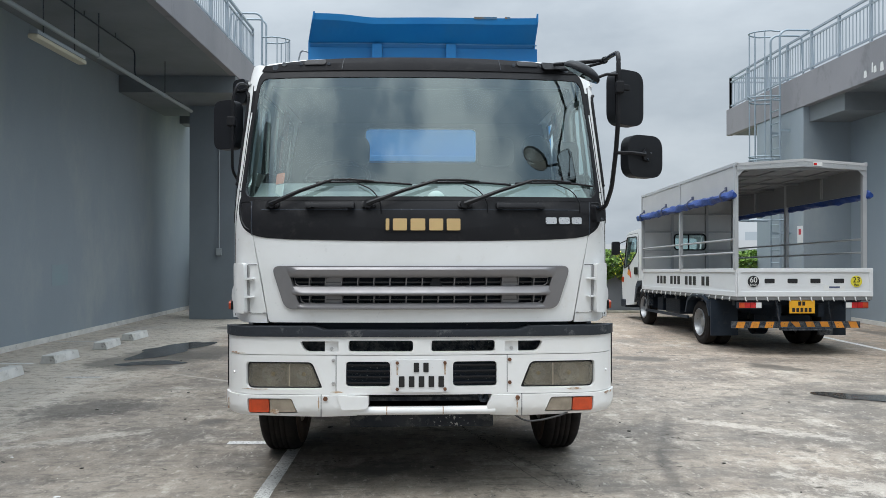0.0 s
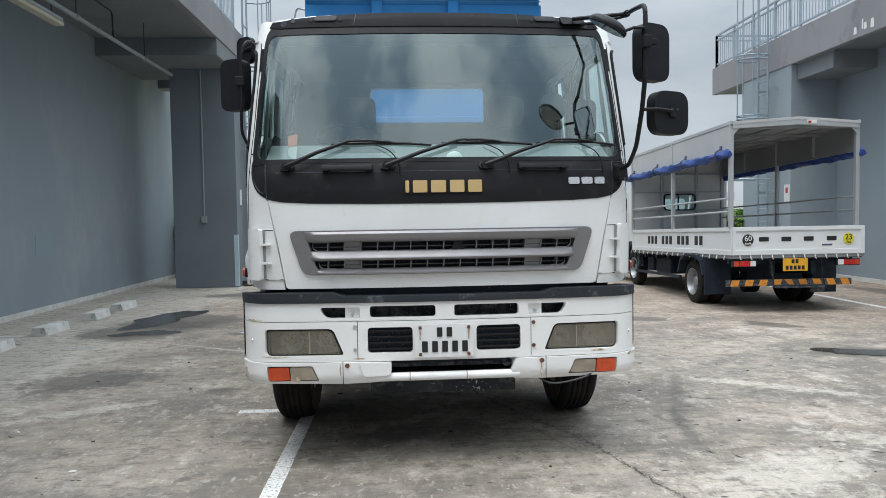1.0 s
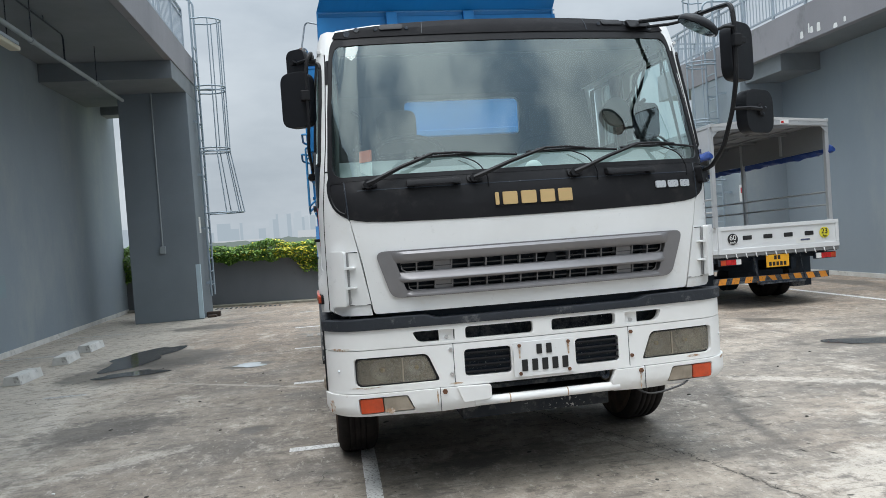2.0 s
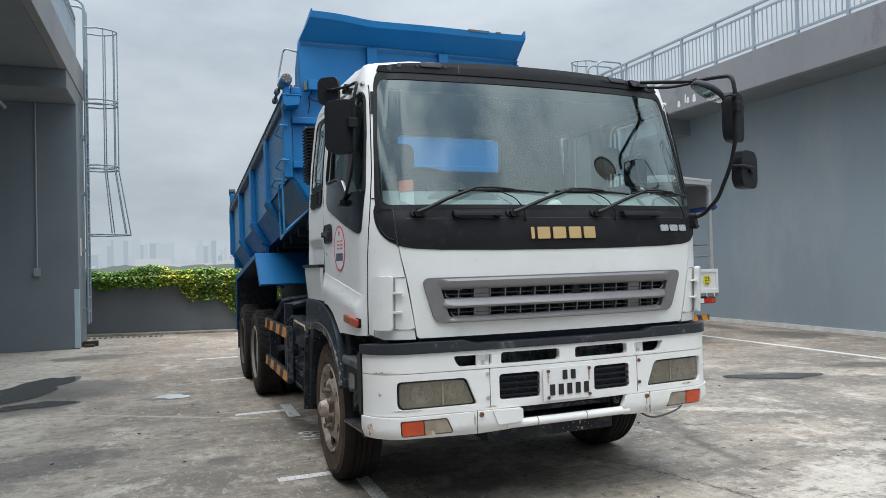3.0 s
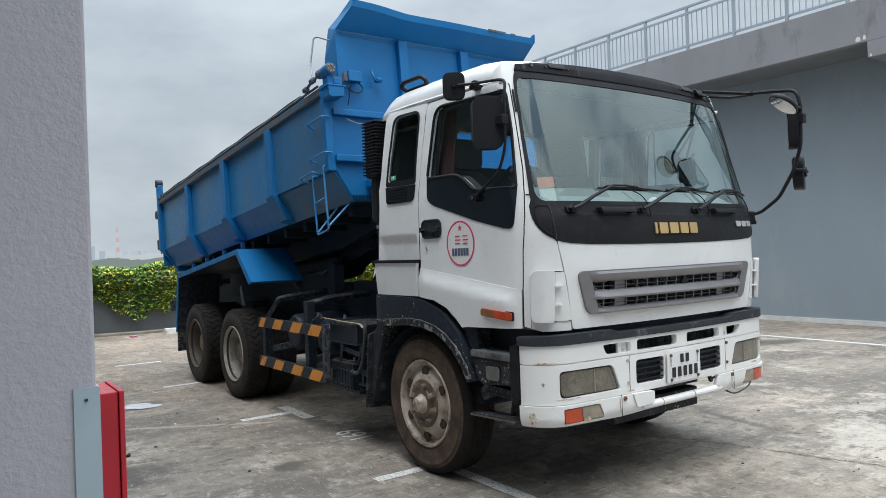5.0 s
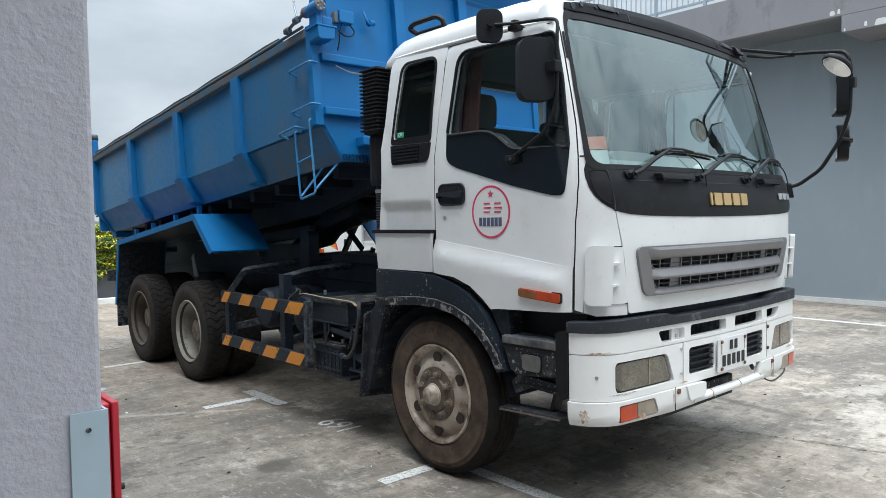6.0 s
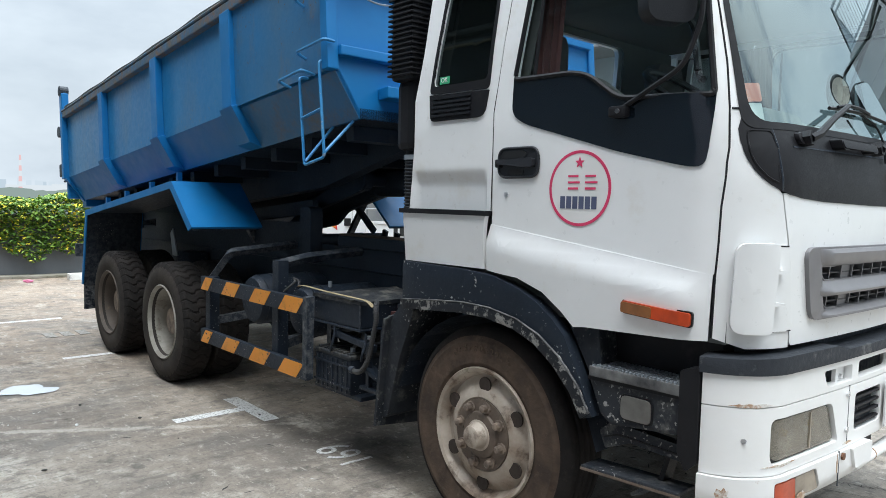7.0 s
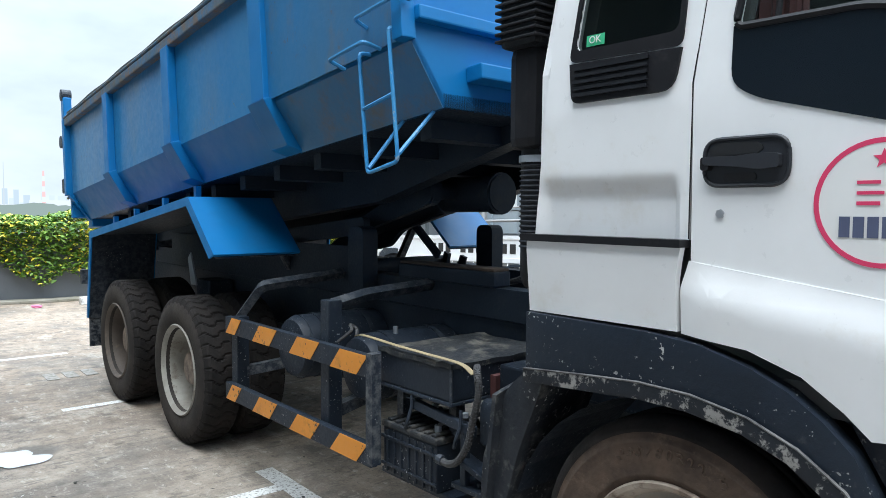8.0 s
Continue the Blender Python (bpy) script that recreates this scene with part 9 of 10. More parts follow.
# ---- rear mudguards ----
def mudguard(s):
    line = [(9.04, 1.352), (9.46, 1.717), (11.88, 1.42), (12.04, 0.60)]
    inner = [(9.06, 1.337), (9.47, 1.697), (11.865, 1.402), (12.02, 0.60)]
    bm = sheet(line + inner[::-1], thick=0.60)
    mg = part("mudguard", warp(bm, lambda u, v, w: Vector((s * (1.275 + w), u, v))), BLUE, truck, "blue sheet steel rear mudguard")
    edge = [(y, z) for y, z in line]
    flange = sheet(edge + [(11.995, 0.60), (11.83, 1.365), (9.49, 1.655), (9.115, 1.322)], thick=0.012)
    part("flange", warp(flange, lambda u, v, w: Vector((s * (1.283 + w), u, v))), BLUE, mg)
    for y in (9.75, 10.4, 11.1, 11.7):
        z = 1.715 - (y - 9.46) * 0.122
        part("bracket", beam((s * 1.1, y, z), (s * 1.1, y, z + 0.12), 0.04, 0.04, up=(0, 1, 0)), BLUE, mg)
    part("stay", beam((s * 0.5, 9.5, 1.2), (s * 0.72, 9.5, 1.6), 0.05, 0.05), CHASSIS, mg)
    part("back_flap", box(s * 0.68, 12.03, 0.32, s * 1.26, 12.045, 0.62), ARCH, mg)
    part("lining", warp(sheet([(y, z - 0.006) for y, z in inner] + [(y, z - 0.012) for y, z in inner[::-1]], thick=0.58), lambda u, v, w: Vector((s * (1.265 + w), u, v))), CHASSIS, mg)


both(mudguard)
part("tail_lamp_bar", box(-1.15, 12.75, 0.85, 1.15, 12.8, 1.0), CHASSIS, truck)
for s in (-1, 1):
    part("tail_lamp", box(s * 0.7, 12.8, 0.86, s * 1.1, 12.83, 0.98), RED_LENS, truck, bevel=0.008)

# the truck stands a little askew to the bays
truck.matrix_basis = Matrix.Translation((0, 4.6, 0)) @ Matrix.Rotation(radians(0.7), 4, "Z") @ Matrix.Translation((0, -4.6, 0)) @ WORLD[truck]


# ---- the canopy lorry ----
lorry = thing("canopy_lorry", (5.66, 13.5, 0), "white lorry with a drop-side bed, aluminium canopy and rolled blue sheets", "truck")
L0, L1, LR, LF = 4.635, 6.668, 10.6, 15.2      # the bed
C0, C1, CM = 4.628, 6.562, 5.64                # the canopy's sides and ridge
NOSE = 0.027                                   # the unladen lorry stands nose-down


def nose_down(bm):
    for v in bm.verts:
        v.co.z -= NOSE * (v.co.y - LR)
    return bm


def lorry_part(name, bm, material, parent, label="", **kw):
    return part(name, nose_down(bm), material, parent, label, **kw)


def lorry_gate(name, a, b, normal, label=""):
    """A drop-side of pressed sheet with a raised rim; a and b are the ends of its foot."""
    a, b = Vector(a), Vector(b)
    ln, d = (b - a).length, (b - a).normalized()
    nrm = Vector(normal)
    f = lambda u, v, w: a + d * u + Vector((0, 0, v)) + nrm * w
    g = lorry_part(name, warp(sheet([(0, 0), (ln, 0), (ln, 0.42), (0, 0.42)], thick=0.03), f), LORRY_WHITE, lorry, label)
    for u0, v0, u1, v1 in ((0, 0.36, ln, 0.42), (0, 0, ln, 0.075), (0, 0.075, 0.05, 0.36), (ln - 0.05, 0.075, ln, 0.36)):
        lorry_part("rim", warp(sheet([(u0, v0), (u1, v0), (u1, v1), (u0, v1)], thick=0.016), lambda u, v, w: f(u, v, w + 0.016)), LORRY_WHITE, g, bevel=0.005)
    return g, f


rear_gate, rf = lorry_gate("tailgate", (L0, LR, 0.89), (L1, LR, 0.89), (0, -1, 0), "white pressed tailgate with stickers")
left_gate, lf = lorry_gate("drop_side", (L0, LF, 0.89), (L0, LR, 0.89), (-1, 0, 0), "white drop-side panel with a lettered name")
right_gate, _ = lorry_gate("drop_side", (L1, LR, 0.89), (L1, LF, 0.89), (1, 0, 0), "white drop-side panel")
lorry_part("bed_floor", box(L0, LR, 0.84, L1, LF, 0.90), CANOPY_INNER, lorry)
# added black sheet that paints the bed's underside as shaded
lorry_part("bed_floor_shade", box(L0 + 0.01, LR + 0.03, 0.825, L1 - 0.01, LF - 0.01, 0.839), CHASSIS, lorry)
lorry_part("head_wall", warp(sheet([(L0, 0.90), (L1, 0.90), (L1, 2.80), (L0, 2.80)], [rrect(5.305, 1.735, 5.95, 2.045, 0.08)], thick=0.04), to_front(LF - 0.04)), HEAD_SHEET, lorry, "dull aluminium bulkhead behind the cab")
for k in range(14):                        # company name: plain bars
    if k in (3, 7, 11):
        continue
    u = 0.96 + k * 0.190
    lorry_part("name_bar", warp(sheet([(u, 0.14), (u + 0.125, 0.14), (u + 0.125, 0.29), (u, 0.29)], thick=0.003), lambda a, b, w: lf(a, b, w + 0.004)), BLACK, left_gate)
for x in (5.045, 5.39, 5.735, 6.09):
    lorry_part("maker_bar", warp(sheet(rrect(x - L0, 0.20, x - L0 + 0.15, 0.265, 0.012), thick=0.004), lambda a, b, w: rf(a, b, w + 0.005)), BLACK, rear_gate)
for x, mat, txt, sub, ink in ((4.875, BLACK, "60", "km/h", PAPER), (6.424, YELLOW, "23", "Pax", BLACK)):
    d = warp(lathe([(-0.004, 0.085), (0.0, 0.085)], 28), lambda u, v, w: Vector((x + v, LR - 0.006 + u, 1.115 + w)))
    disc = lorry_part("sticker", d, mat, rear_gate, "round limit sticker")
    turn = Matrix(((1, 0, 0, 0), (0, 0, -1, 0), (0, 1, 0, 0), (0, 0, 0, 1)))
    lettering(txt, 0.115, ink, Matrix.Translation((x, LR - 0.013, 1.135)) @ turn, "writing", disc)
    lettering(sub, 0.05, ink, Matrix.Translation((x, LR - 0.013, 1.062)) @ turn, "writing", disc)
lorry_part("label", warp(sheet([(1.30, 0.085), (1.62, 0.085), (1.62, 0.17), (1.30, 0.17)], thick=0.003), lambda a, b, w: rf(a, b, w + 0.004)), PAPER, rear_gate)
lorry_part("label_bar", warp(sheet([(1.38, 0.125), (1.54, 0.125), (1.54, 0.15), (1.38, 0.15)], thick=0.003), lambda a, b, w: rf(a, b, w + 0.007)), DECAL_GREY, rear_gate)
for k in range(12):
    x = L0 + 0.11 + k * 0.165
    lorry_part("tie_hook", tube(bend([(x, LR - 0.02, 0.885), (x, LR - 0.035, 0.84), (x + 0.02, LR - 0.02, 0.825)], 0.015), 0.009, 5), LORRY_WHITE, lorry)
for k in range(18):
    y = LR + 0.2 + k * 0.26
    lorry_part("tie_hook", tube(bend([(L0 - 0.02, y, 0.885), (L0 - 0.035, y, 0.84), (L0 - 0.02, y + 0.02, 0.825)], 0.015), 0.009, 5), LORRY_WHITE, lorry)

canopy = lorry_part("canopy_roof", warp(sheet([(C0 - 0.01, 2.83), (CM, 2.90), (C1 + 0.02, 2.83), (C1 + 0.02, 2.87), (CM, 2.94), (C0 - 0.01, 2.87)], thick=LF - LR + 0.06), lambda u, v, w: Vector((u, LR - 0.03 - w, v))),
                    CANOPY_SHEET, lorry, "pale aluminium canopy roof")
# inner sheets added in a darker grey for the canopy's shaded inside
lorry_part("roof_lining", box(C0 + 0.03, LR + 0.02, 2.813, C1 - 0.03, LF - 0.05, 2.825), CANOPY_INNER, canopy)
for s, x in ((-1, C0), (1, C1)):
    pan = lorry_part("canopy_side", box(x - 0.012, LR + 0.05, 2.42, x + 0.012, LF, 2.85), CANOPY_SHEET, canopy)
    lorry_part("side_lining", box(x - s * 0.013, LR + 0.06, 2.42, x - s * 0.018, LF - 0.05, 2.81), CANOPY_INNER, pan)
    lorry_part("edge_trim", box(x - 0.022, LR - 0.03, 2.83, x + 0.022, LF + 0.01, 2.885), ALU, canopy, bevel=0.006)
    for y in (LR + 0.03, 12.90, LF - 0.05):
        lorry_part("canopy_post", box(x - 0.03, y - 0.03, 1.30, x + 0.03, y + 0.03, 2.85), ALU, canopy, bevel=0.005)
    for z in (1.545, 1.745):
        lorry_part("side_rail", tube([(x, LR + 0.03, z), (x, LF - 0.03, z)], 0.016, 8), ALU, canopy, smooth=True)
    # the sheet is rolled up and tied: it sags and creases between its straps
    bm = bmesh.new()
    rows = []
    for k in range(71):
        y = LR - 0.06 + k * 0.0685
        sag = 0.014 * abs(math.sin(math.pi * (y - LR - 0.3) / 1.36))
        row = []
        for q in range(12):
            a = 2 * math.pi * q / 12
            crease = 0.010 * math.sin(3 * a + 5.0 * y) + 0.008 * math.sin(17 * y + 2 * a) + 0.007 * noise.noise(Vector((y * 6, math.cos(a) * 2, math.sin(a) * 2)))
            r = (0.052 if 0 < k < 70 else 0.034) + crease * (1 if 0 < k < 70 else 0.4)
            row.append(bm.verts.new((x + s * 0.055 + r * 0.95 * math.cos(a), y, 2.405 - sag + r * 1.15 * math.sin(a))))
        if rows:
            for q in range(12):
                bm.faces.new((rows[-1][q], rows[-1][(q + 1) % 12], row[(q + 1) % 12], row[q]))
        else:
            bm.faces.new(row[::-1])
        rows.append(row)
    bm.faces.new(rows[-1])
    roll = lorry_part("rolled_sheet", bm, BLUE_SHEET, canopy, "creased blue weather sheet rolled up under the canopy's side", smooth=True)
    for k in range(4):
        y = LR + 0.32 + k * 1.36
        lorry_part("strap", tube(bend([(x + s * 0.02, y, 2.52), (x + s * 0.105, y, 2.46), (x + s * 0.122, y, 2.40), (x + s * 0.08, y, 2.335)], 0.02), 0.013, 6), DECAL_GREY, roll)
        lorry_part("strap_buckle", box(x + s * 0.012, y - 0.025, 2.49, x + s * 0.035, y + 0.025, 2.55), DECAL_GREY, roll)
for k in range(6):
    y = LR + 0.05 + k * 0.9
    lorry_part("roof_bow", beam((C0, y, 2.792), (CM, y, 2.80), 0.05, 0.05), CANOPY_INNER, canopy)
    lorry_part("roof_bow", beam((CM, y, 2.80), (C1, y, 2.792), 0.05, 0.05), CANOPY_INNER, canopy)
for k in range(4):
    lorry_part("purlin", box(C0 + 0.3 + k * 0.42, LR + 0.06, 2.79, C0 + 0.34 + k * 0.42, LF - 0.06, 2.812), CANOPY_INNER, canopy)
lorry_part("rear_beam", beam((C0, LR, 2.81), (CM, LR, 2.865), 0.05, 0.085), ALU, canopy)
lorry_part("rear_beam", beam((CM, LR, 2.865), (C1, LR, 2.81), 0.05, 0.085), ALU, canopy)
for k in range(10):
    x = C0 + 0.12 + k * 0.19
    lorry_part("rivet", bolt_bm((x, LR - 0.026, 2.825 + 0.05 * (1 - abs(x - CM) / 0.97)), (0, -1, 0), 0.006, 0.004), STEEL, canopy)
for s, x in ((1, C0), (-1, C1)):
    lorry_part("corner_gusset", warp(sheet([(x, 2.80), (x + s * 0.14, 2.80), (x, 2.66)], thick=0.01), lambda u, v, w: Vector((u, LR - 0.01 - w, v))), ALU, canopy)
for y in (11.70, 14.05):
    lorry_part("hinge_bar", box(C1 - 0.05, y - 0.02, 2.45, C1 - 0.02, y + 0.02, 2.80), ALU, canopy)
lorry_part("makers_tag", box(5.76, LR - 0.038, 2.83, 5.90, LR - 0.031, 2.885), PAPER, canopy)
lorry_part("tag_mark", box(5.77, LR - 0.042, 2.84, 5.815, LR - 0.038, 2.872), RED_LENS, canopy)
for x in (5.25, 5.995):
    lorry_part("head_stud", box(x - 0.025, LF - 0.085, 0.9, x + 0.025, LF - 0.04, 2.8), ALU, lorry)
for z in (1.70, 2.085, 2.46):
    lorry_part("head_rail", box(C0, LF - 0.083, z, C1, LF - 0.042, z + 0.03), ALU, lorry)
rw = lorry_part("rear_window", warp(sheet(rrect(5.28, 1.71, 5.975, 2.07, 0.10), [rrect(5.305, 1.735, 5.95, 2.045, 0.08)], thick=0.03), to_front(LF - 0.092)), BLACK_TRIM, lorry, "cab rear window with a thick black rubber seal")
lorry_part("glass", warp(sheet(rrect(5.30, 1.73, 5.955, 2.05, 0.08), thick=0.004), to_front(LF - 0.02)), SIDE_GLASS, rw)
lorry_part("slider", box(5.60, LF - 0.045, 1.735, 5.625, LF - 0.025, 2.045), BLACK_TRIM, rw)

# lorry cab: a hollow shell with real windows
K0, K1 = 4.715, 6.465
CAB_SIDE = round_poly([(15.30, 1.00), (15.95, 1.00), (16.08, 0.52), (17.02, 0.46), (17.10, 1.05), (16.98, 1.33), (16.69, 2.08), (16.50, 2.17), (15.50, 2.22), (15.30, 2.14)], [0.03, 0.1, 0.04, 0.08, 0.1, 0.1, 0.12, 0.1, 0.12, 0.08])
CAB_WINDOW = round_poly([(15.86, 1.70), (16.50, 1.40), (16.90, 1.345), (16.63, 2.05), (15.86, 2.04)], [0.12, 0.2, 0.03, 0.06, 0.08])
near_side = warp(sheet(CAB_SIDE, [CAB_WINDOW], thick=0.05), to_left(K0))
lcab = lorry_part("lorry_cab", near_side, LORRY_WHITE, lorry, "white forward-control lorry cab", bevel=0.012)
lorry_part("far_side", warp(sheet(CAB_SIDE, [CAB_WINDOW], thick=0.05), to_left(K1 + 0.05)), LORRY_WHITE, lcab)
lorry_part("cab_back", warp(sheet([(K0 + 0.05, 0.95), (K1, 0.95), (K1, 2.16), (K0 + 0.05, 2.16)], [rrect(5.29, 1.72, 5.965, 2.06, 0.08)], thick=0.04), to_front(15.32)), LORRY_WHITE, lcab)
lorry_part("cab_roof", warp(sheet([(15.36, 2.155), (15.50, 2.215), (16.50, 2.165), (16.62, 2.12), (16.60, 2.09), (16.48, 2.13), (15.50, 2.18), (15.38, 2.12)], thick=K1 - K0 - 0.05), lambda u, v, w: Vector((K1 + w, u, v))), LORRY_WHITE, lcab)
nose_y = lambda v: lerp_table(((0.4, 17.02), (1.05, 17.09), (1.33, 16.975), (2.09, 16.68)), v)
lorry_part("cab_front", warp(sheet([(K0 + 0.05, 0.46), (K1, 0.46), (K1, 2.12), (K0 + 0.05, 2.12)], [rrect(K0 + 0.12, 1.38, K1 - 0.07, 2.04, 0.1)], thick=0.04, step=0.15), lambda u, v, w: Vector((u, nose_y(v) + w, v))), LORRY_WHITE, lcab)
lorry_part("windscreen", warp(sheet(rrect(K0 + 0.11, 1.37, K1 - 0.06, 2.05, 0.1), thick=0.006, step=0.15), lambda u, v, w: Vector((u, nose_y(v) - 0.02 + w, v))), SIDE_GLASS, lcab)
for x in (K0 + 0.02, K1 + 0.03):
    lorry_part("door_window", warp(sheet(CAB_WINDOW, thick=0.006), to_left(x)), SIDE_GLASS, lcab)
lorry_part("window_seal", tube([(K0 - 0.002, y, z) for y, z in CAB_WINDOW], 0.014, 6, closed=True), BLACK_TRIM, lcab, smooth=True)
lorry_part("cab_floor", box(K0 + 0.05, 15.33, 0.96, K1, 16.9, 1.02), CHASSIS, lcab)
lorry_part("dashboard", box(K0 + 0.05, 16.55, 1.02, K1, 16.92, 1.38), CHASSIS, lcab, bevel=0.05)
for x in (4.90, 5.85):
    lorry_part("seat", box(x, 15.40, 1.05, x + 0.45, 15.60, 1.68), SEAT, lcab, bevel=0.05)
lorry_part("door_handle", box(K0 - 0.03, 15.80, 1.20, K0 - 0.005, 16.02, 1.36), BLACK_TRIM, lcab, bevel=0.03)
lorry_part("door_seam", tube([(K0 - 0.001, y, z) for y, z in ((15.80, 1.06), (15.76, 1.2), (15.76, 2.06), (15.82, 2.12), (16.62, 2.11))], 0.004, 5), BLACK_TRIM, lcab)
for y0, y1, y2, y3, mat in ((16.30, 16.55, 16.50, 16.36, RED_BOX), (16.36, 16.60, 16.55, 16.42, ORANGE)):
    lorry_part("door_graphic", warp(sheet(round_poly([(y0, 1.10 + (mat is ORANGE) * 0.05), (y1, 1.20), (y2, 1.34), (y3, 1.26)], 0.03), thick=0.004 + 0.003 * (mat is ORANGE)), to_left(K0 - 0.006 - 0.003 * (mat is ORANGE))), mat, lcab)
lorry_part("door_graphic", warp(sheet(round_poly([(16.42, 1.30), (16.56, 1.32), (16.48, 1.46)], 0.03), thick=0.004), to_left(K0 - 0.012)), BLACK, lcab)
lorry_part("arch_trim", warp(sheet([(15.02, 0.55), (15.08, 0.82), (15.22, 0.95), (15.47, 0.98), (15.72, 0.92), (15.92, 0.62), (16.0, 0.58), (15.88, 0.95), (15.75, 1.06), (15.40, 1.07), (15.12, 1.02), (15.0, 0.86), (14.94, 0.55)], thick=0.10), to_left(K0 - 0.03)), CHASSIS, lcab)
lorry_part("wheel_well", box(K0 + 0.06, 15.02, 0.50, 5.10, 16.02, 0.94), UNDERBODY, lcab)
lorry_part("bumper", box(K0 - 0.02, 16.75, 0.42, K1 + 0.02, 17.13, 0.62), CHASSIS, lcab, bevel=0.04)
lorry_part("side_lamp", box(K0 - 0.015, 16.92, 1.02, K0 + 0.01, 17.06, 1.14), AMBER, lcab)
m_arm = lorry_part("door_mirror", warp(sheet(rrect(4.47, 1.66, 4.66, 1.98, 0.05), thick=0.08), to_front(17.05)), MIRROR_BACK, lcab, "black lorry door mirror", bevel=0.025)
lorry_part("mirror_stay", tube([(4.64, 17.05, 1.93), (4.74, 16.72, 2.0)], 0.012, 6), BLACK_TRIM, m_arm)
lorry_part("mirror_stay", tube([(4.64, 17.05, 1.70), (4.74, 16.9, 1.40)], 0.012, 6), BLACK_TRIM, m_arm)

# lorry underside and tail
for x in (5.33, 5.98):
    lorry_part("frame_rail", box(x - 0.04, LR + 0.15, 0.58, x + 0.04, 16.4, 0.78), UNDERBODY, lorry)
for k in range(8):
    lorry_part("bed_bearer", box(L0 + 0.05, LR + 0.2 + k * 0.62, 0.75, L1 - 0.05, LR + 0.28 + k * 0.62, 0.84), UNDERBODY, lorry)
lorry_part("side_skirt_rail", box(L0 + 0.03, 12.7, 0.43, L0 + 0.07, 15.1, 0.48), UNDERBODY, lorry)
lorry_part("lorry_fuel_tank", box(4.85, 13.6, 0.45, 5.25, 14.4, 0.76), UNDERBODY, lorry, bevel=0.04)
lorry_part("lorry_battery", box(4.82, 14.45, 0.48, 5.2, 14.8, 0.78), UNDERBODY, lorry, bevel=0.02)
lorry_part("exhaust", tube([(5.9, 13.2, 0.45), (5.9, 14.2, 0.45)], 0.11, 12), UNDERBODY, lorry, smooth=True)


def lorry_wheel(x, y, s, wide=0.2):
    c = (x, y, 0.365)
    bm = lathe([(-wide / 2 + 0.02, 0.22), (-wide / 2, 0.27), (-wide / 2 + 0.005, 0.33), (-wide / 2 + 0.025, 0.36), (-0.01, 0.366), (0.01, 0.366), (wide / 2 - 0.025, 0.36), (wide / 2 - 0.005, 0.33), (wide / 2, 0.27), (wide / 2 - 0.02, 0.22)], 44, closed=True)
    t = part("wheel", bm, TYRE, lorry, "small black lorry wheel", m=Matrix.Translation(c), smooth=True)
    side = Matrix.Translation(c) @ (Matrix.Rotation(math.pi, 4, "Z") if s > 0 else Matrix.Identity(4))
    part("rim", lathe([(-wide / 2 + 0.0, 0.232), (-wide / 2 - 0.004, 0.225), (-wide / 2 + 0.03, 0.21), (0.0, 0.19), (0.01, 0.12), (-0.03, 0.09), (-0.05, 0.08), (-0.05, 0.004)], 36, caps=False), LORRY_RIM, t, m=side, smooth=True)


for x, s in ((4.76, -1), (5.00, -1), (6.32, 1), (6.56, 1)):
    lorry_wheel(x, 12.12, s)
for x, s in ((4.82, -1), (6.48, 1)):
    lorry_wheel(x, 15.40, s)
lorry_part("axle", tube([(4.8, 12.12, 0.40), (6.5, 12.12, 0.40)], 0.07, 8), UNDERBODY, lorry)
lorry_part("differential", warp(lathe([(-0.16, 0.08), (-0.1, 0.2), (0.1, 0.2), (0.16, 0.08)], 16), lambda u, v, w: Vector((5.66 + u, 12.12 + v, 0.40 + w))), UNDERBODY, lorry, smooth=True)
for s, x in ((-1, 4.56), (1, 6.35)):
    lorry_part("mud_flap", box(x, 11.4, 0.24, x + 0.44 * (1 if s < 0 else 0.9), 11.42, 0.82), UNDERBODY, lorry)
    lorry_part("wing", warp(sheet([(11.55, 0.55), (11.66, 0.76), (11.85, 0.84), (12.25, 0.84), (12.45, 0.76), (12.55, 0.55), (12.60, 0.55), (12.48, 0.79), (12.27, 0.87), (11.83, 0.87), (11.63, 0.79), (11.51, 0.55)], thick=0.36),
                      lambda u, v, w: Vector((x + 0.38 + w, u, v))), UNDERBODY, lorry)
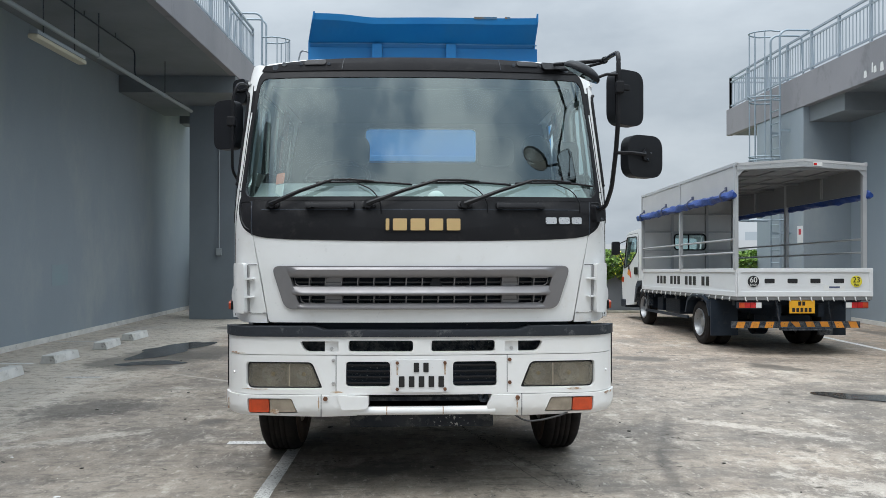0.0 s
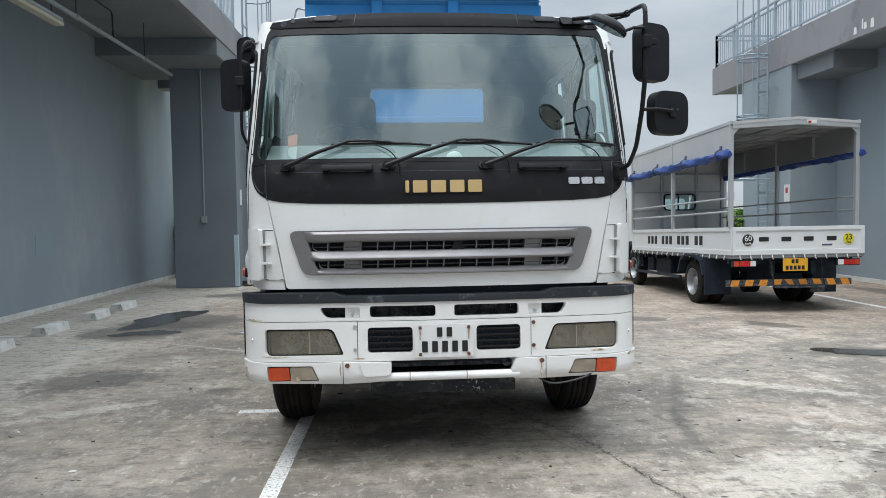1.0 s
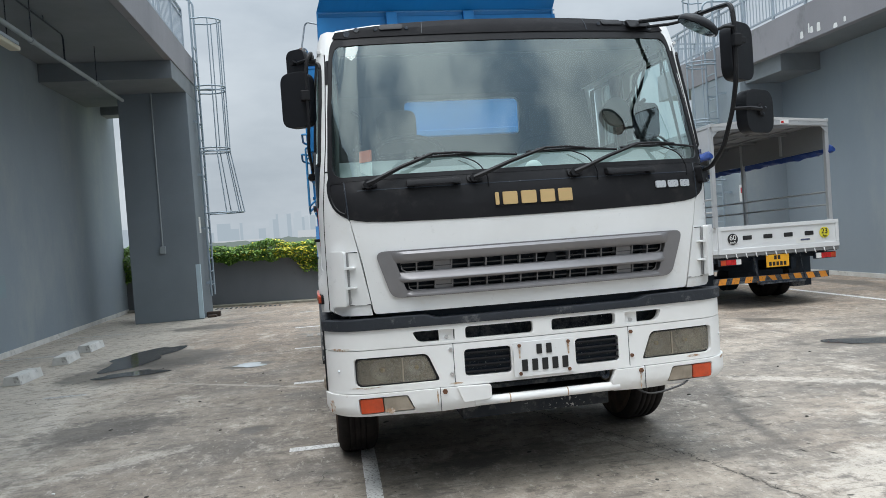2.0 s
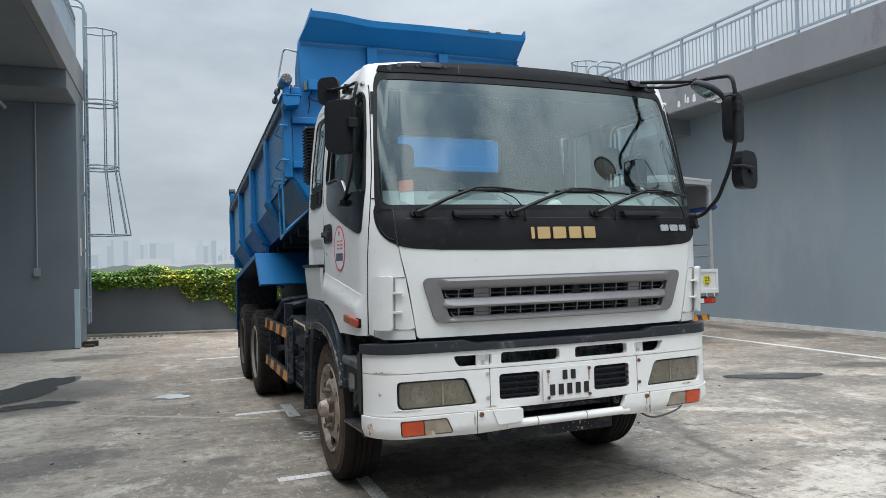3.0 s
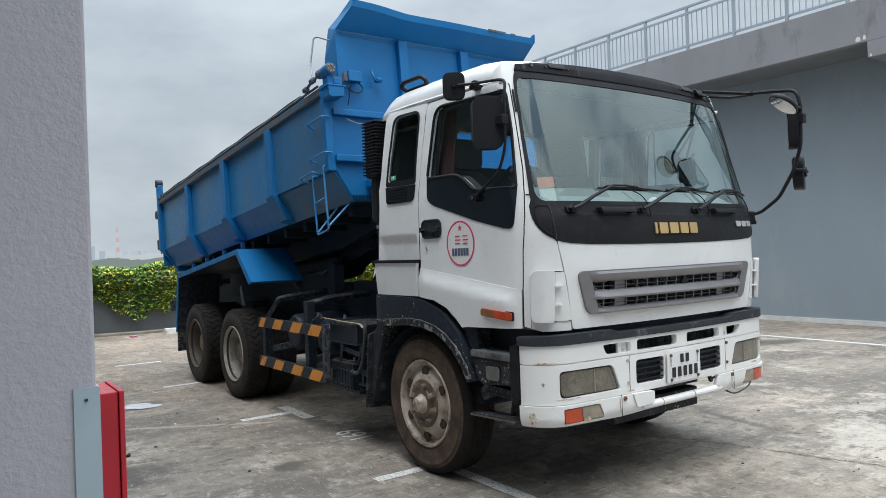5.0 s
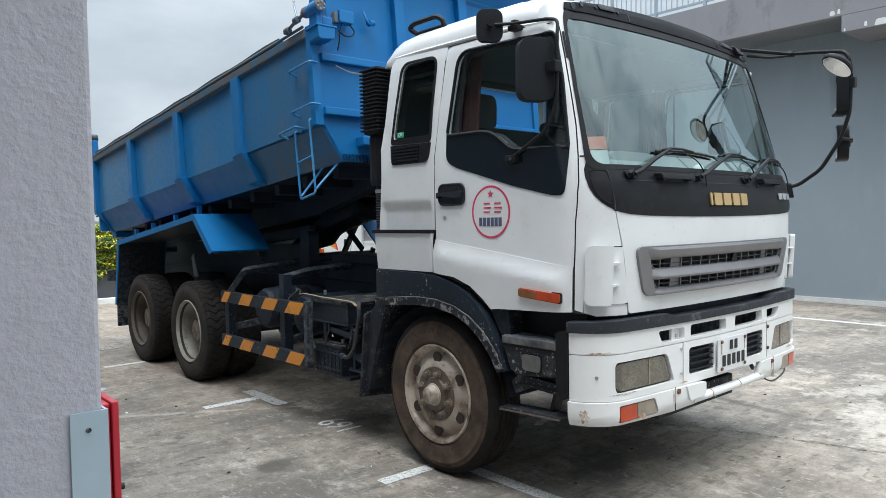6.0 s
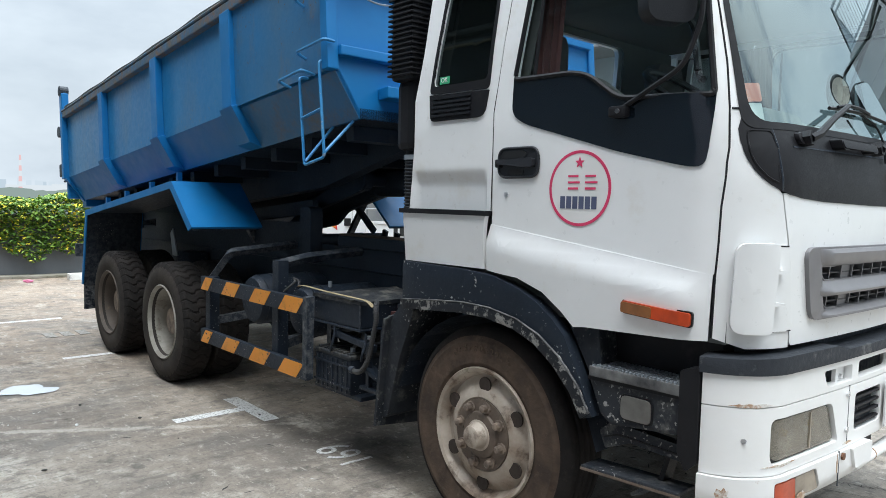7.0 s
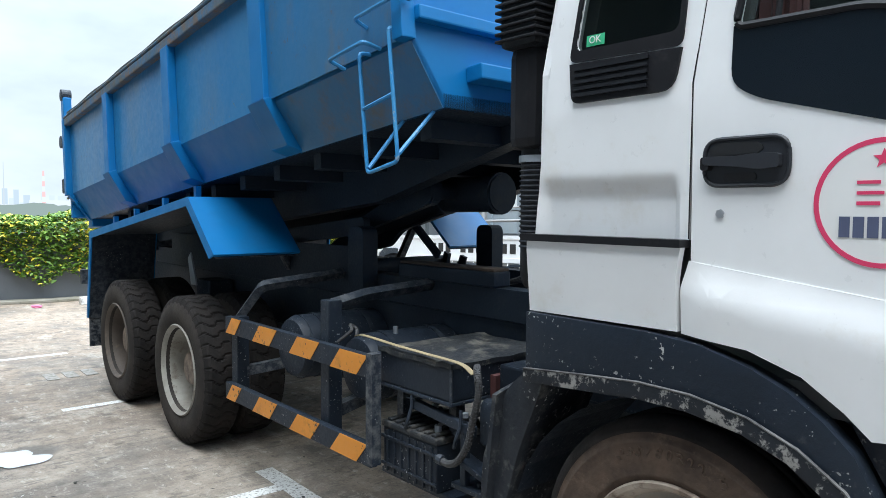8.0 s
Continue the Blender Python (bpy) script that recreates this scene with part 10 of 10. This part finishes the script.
tail_bar = lorry_part("under_run_bar", box(4.60, LR + 0.09, 0.415, 6.54, LR + 0.14, 0.512), CHASSIS, lorry, "black under-run bar with orange hazard stripes")
for k in range(9):
    x = 4.70 + k * 0.2185
    lorry_part("stripe", warp(sheet([(x - 0.05 * (k != 4), 0.417), (x + 0.07, 0.417), (x + (0.10 if k < 4 else 0.03), 0.510), (x - (0.02 if k < 4 else 0.09), 0.510)], thick=0.003), to_front(LR + 0.087)), ORANGE, tail_bar)
lorry_part("step_frame", tube([(5.27, LR + 0.10, 0.85), (5.295, LR + 0.03, 0.42), (6.08, LR + 0.03, 0.42), (6.05, LR + 0.10, 0.85)], 0.018, 6), CHASSIS, tail_bar, "black tubular step frame")
lorry_part("step_tread", box(5.31, LR + 0.01, 0.385, 6.07, LR + 0.10, 0.41), CHASSIS, tail_bar)
lorry_part("hanger", box(5.95, LR + 0.14, 0.30, 6.15, LR + 0.2, 0.50), CHASSIS, tail_bar)
for x in (4.655, 6.265):
    lampu = lorry_part("tail_lamp", box(x, LR + 0.02, 0.71, x + 0.36, LR + 0.08, 0.81), CHASSIS, lorry, "red and orange tail lamp cluster", bevel=0.01)
    order = (AMBER, RED_LENS, RED_LENS, PAPER) if x < 5 else (PAPER, RED_LENS, RED_LENS, AMBER)
    for k, mt in enumerate(order):
        lorry_part("lens", box(x + 0.015 + k * 0.084, LR + 0.005, 0.722, x + 0.095 + k * 0.084, LR + 0.02, 0.80), mt, lampu)
yplate = lorry_part("number_plate", box(5.42, LR + 0.0, 0.64, 5.80, LR + 0.01, 0.83), YELLOW_PLATE, lorry, "yellow number plate")
for z, n, x0 in ((0.785, 2, 5.55), (0.69, 5, 5.46)):
    for k in range(n):
        lorry_part("bar", box(x0 + k * 0.062, LR - 0.004, z - 0.03, x0 + k * 0.062 + 0.042, LR, z + 0.03), INK, yplate)
lorry_part("spare_hanger", box(5.3, LR + 0.3, 0.42, 5.9, LR + 0.9, 0.6), UNDERBODY, lorry, bevel=0.03)
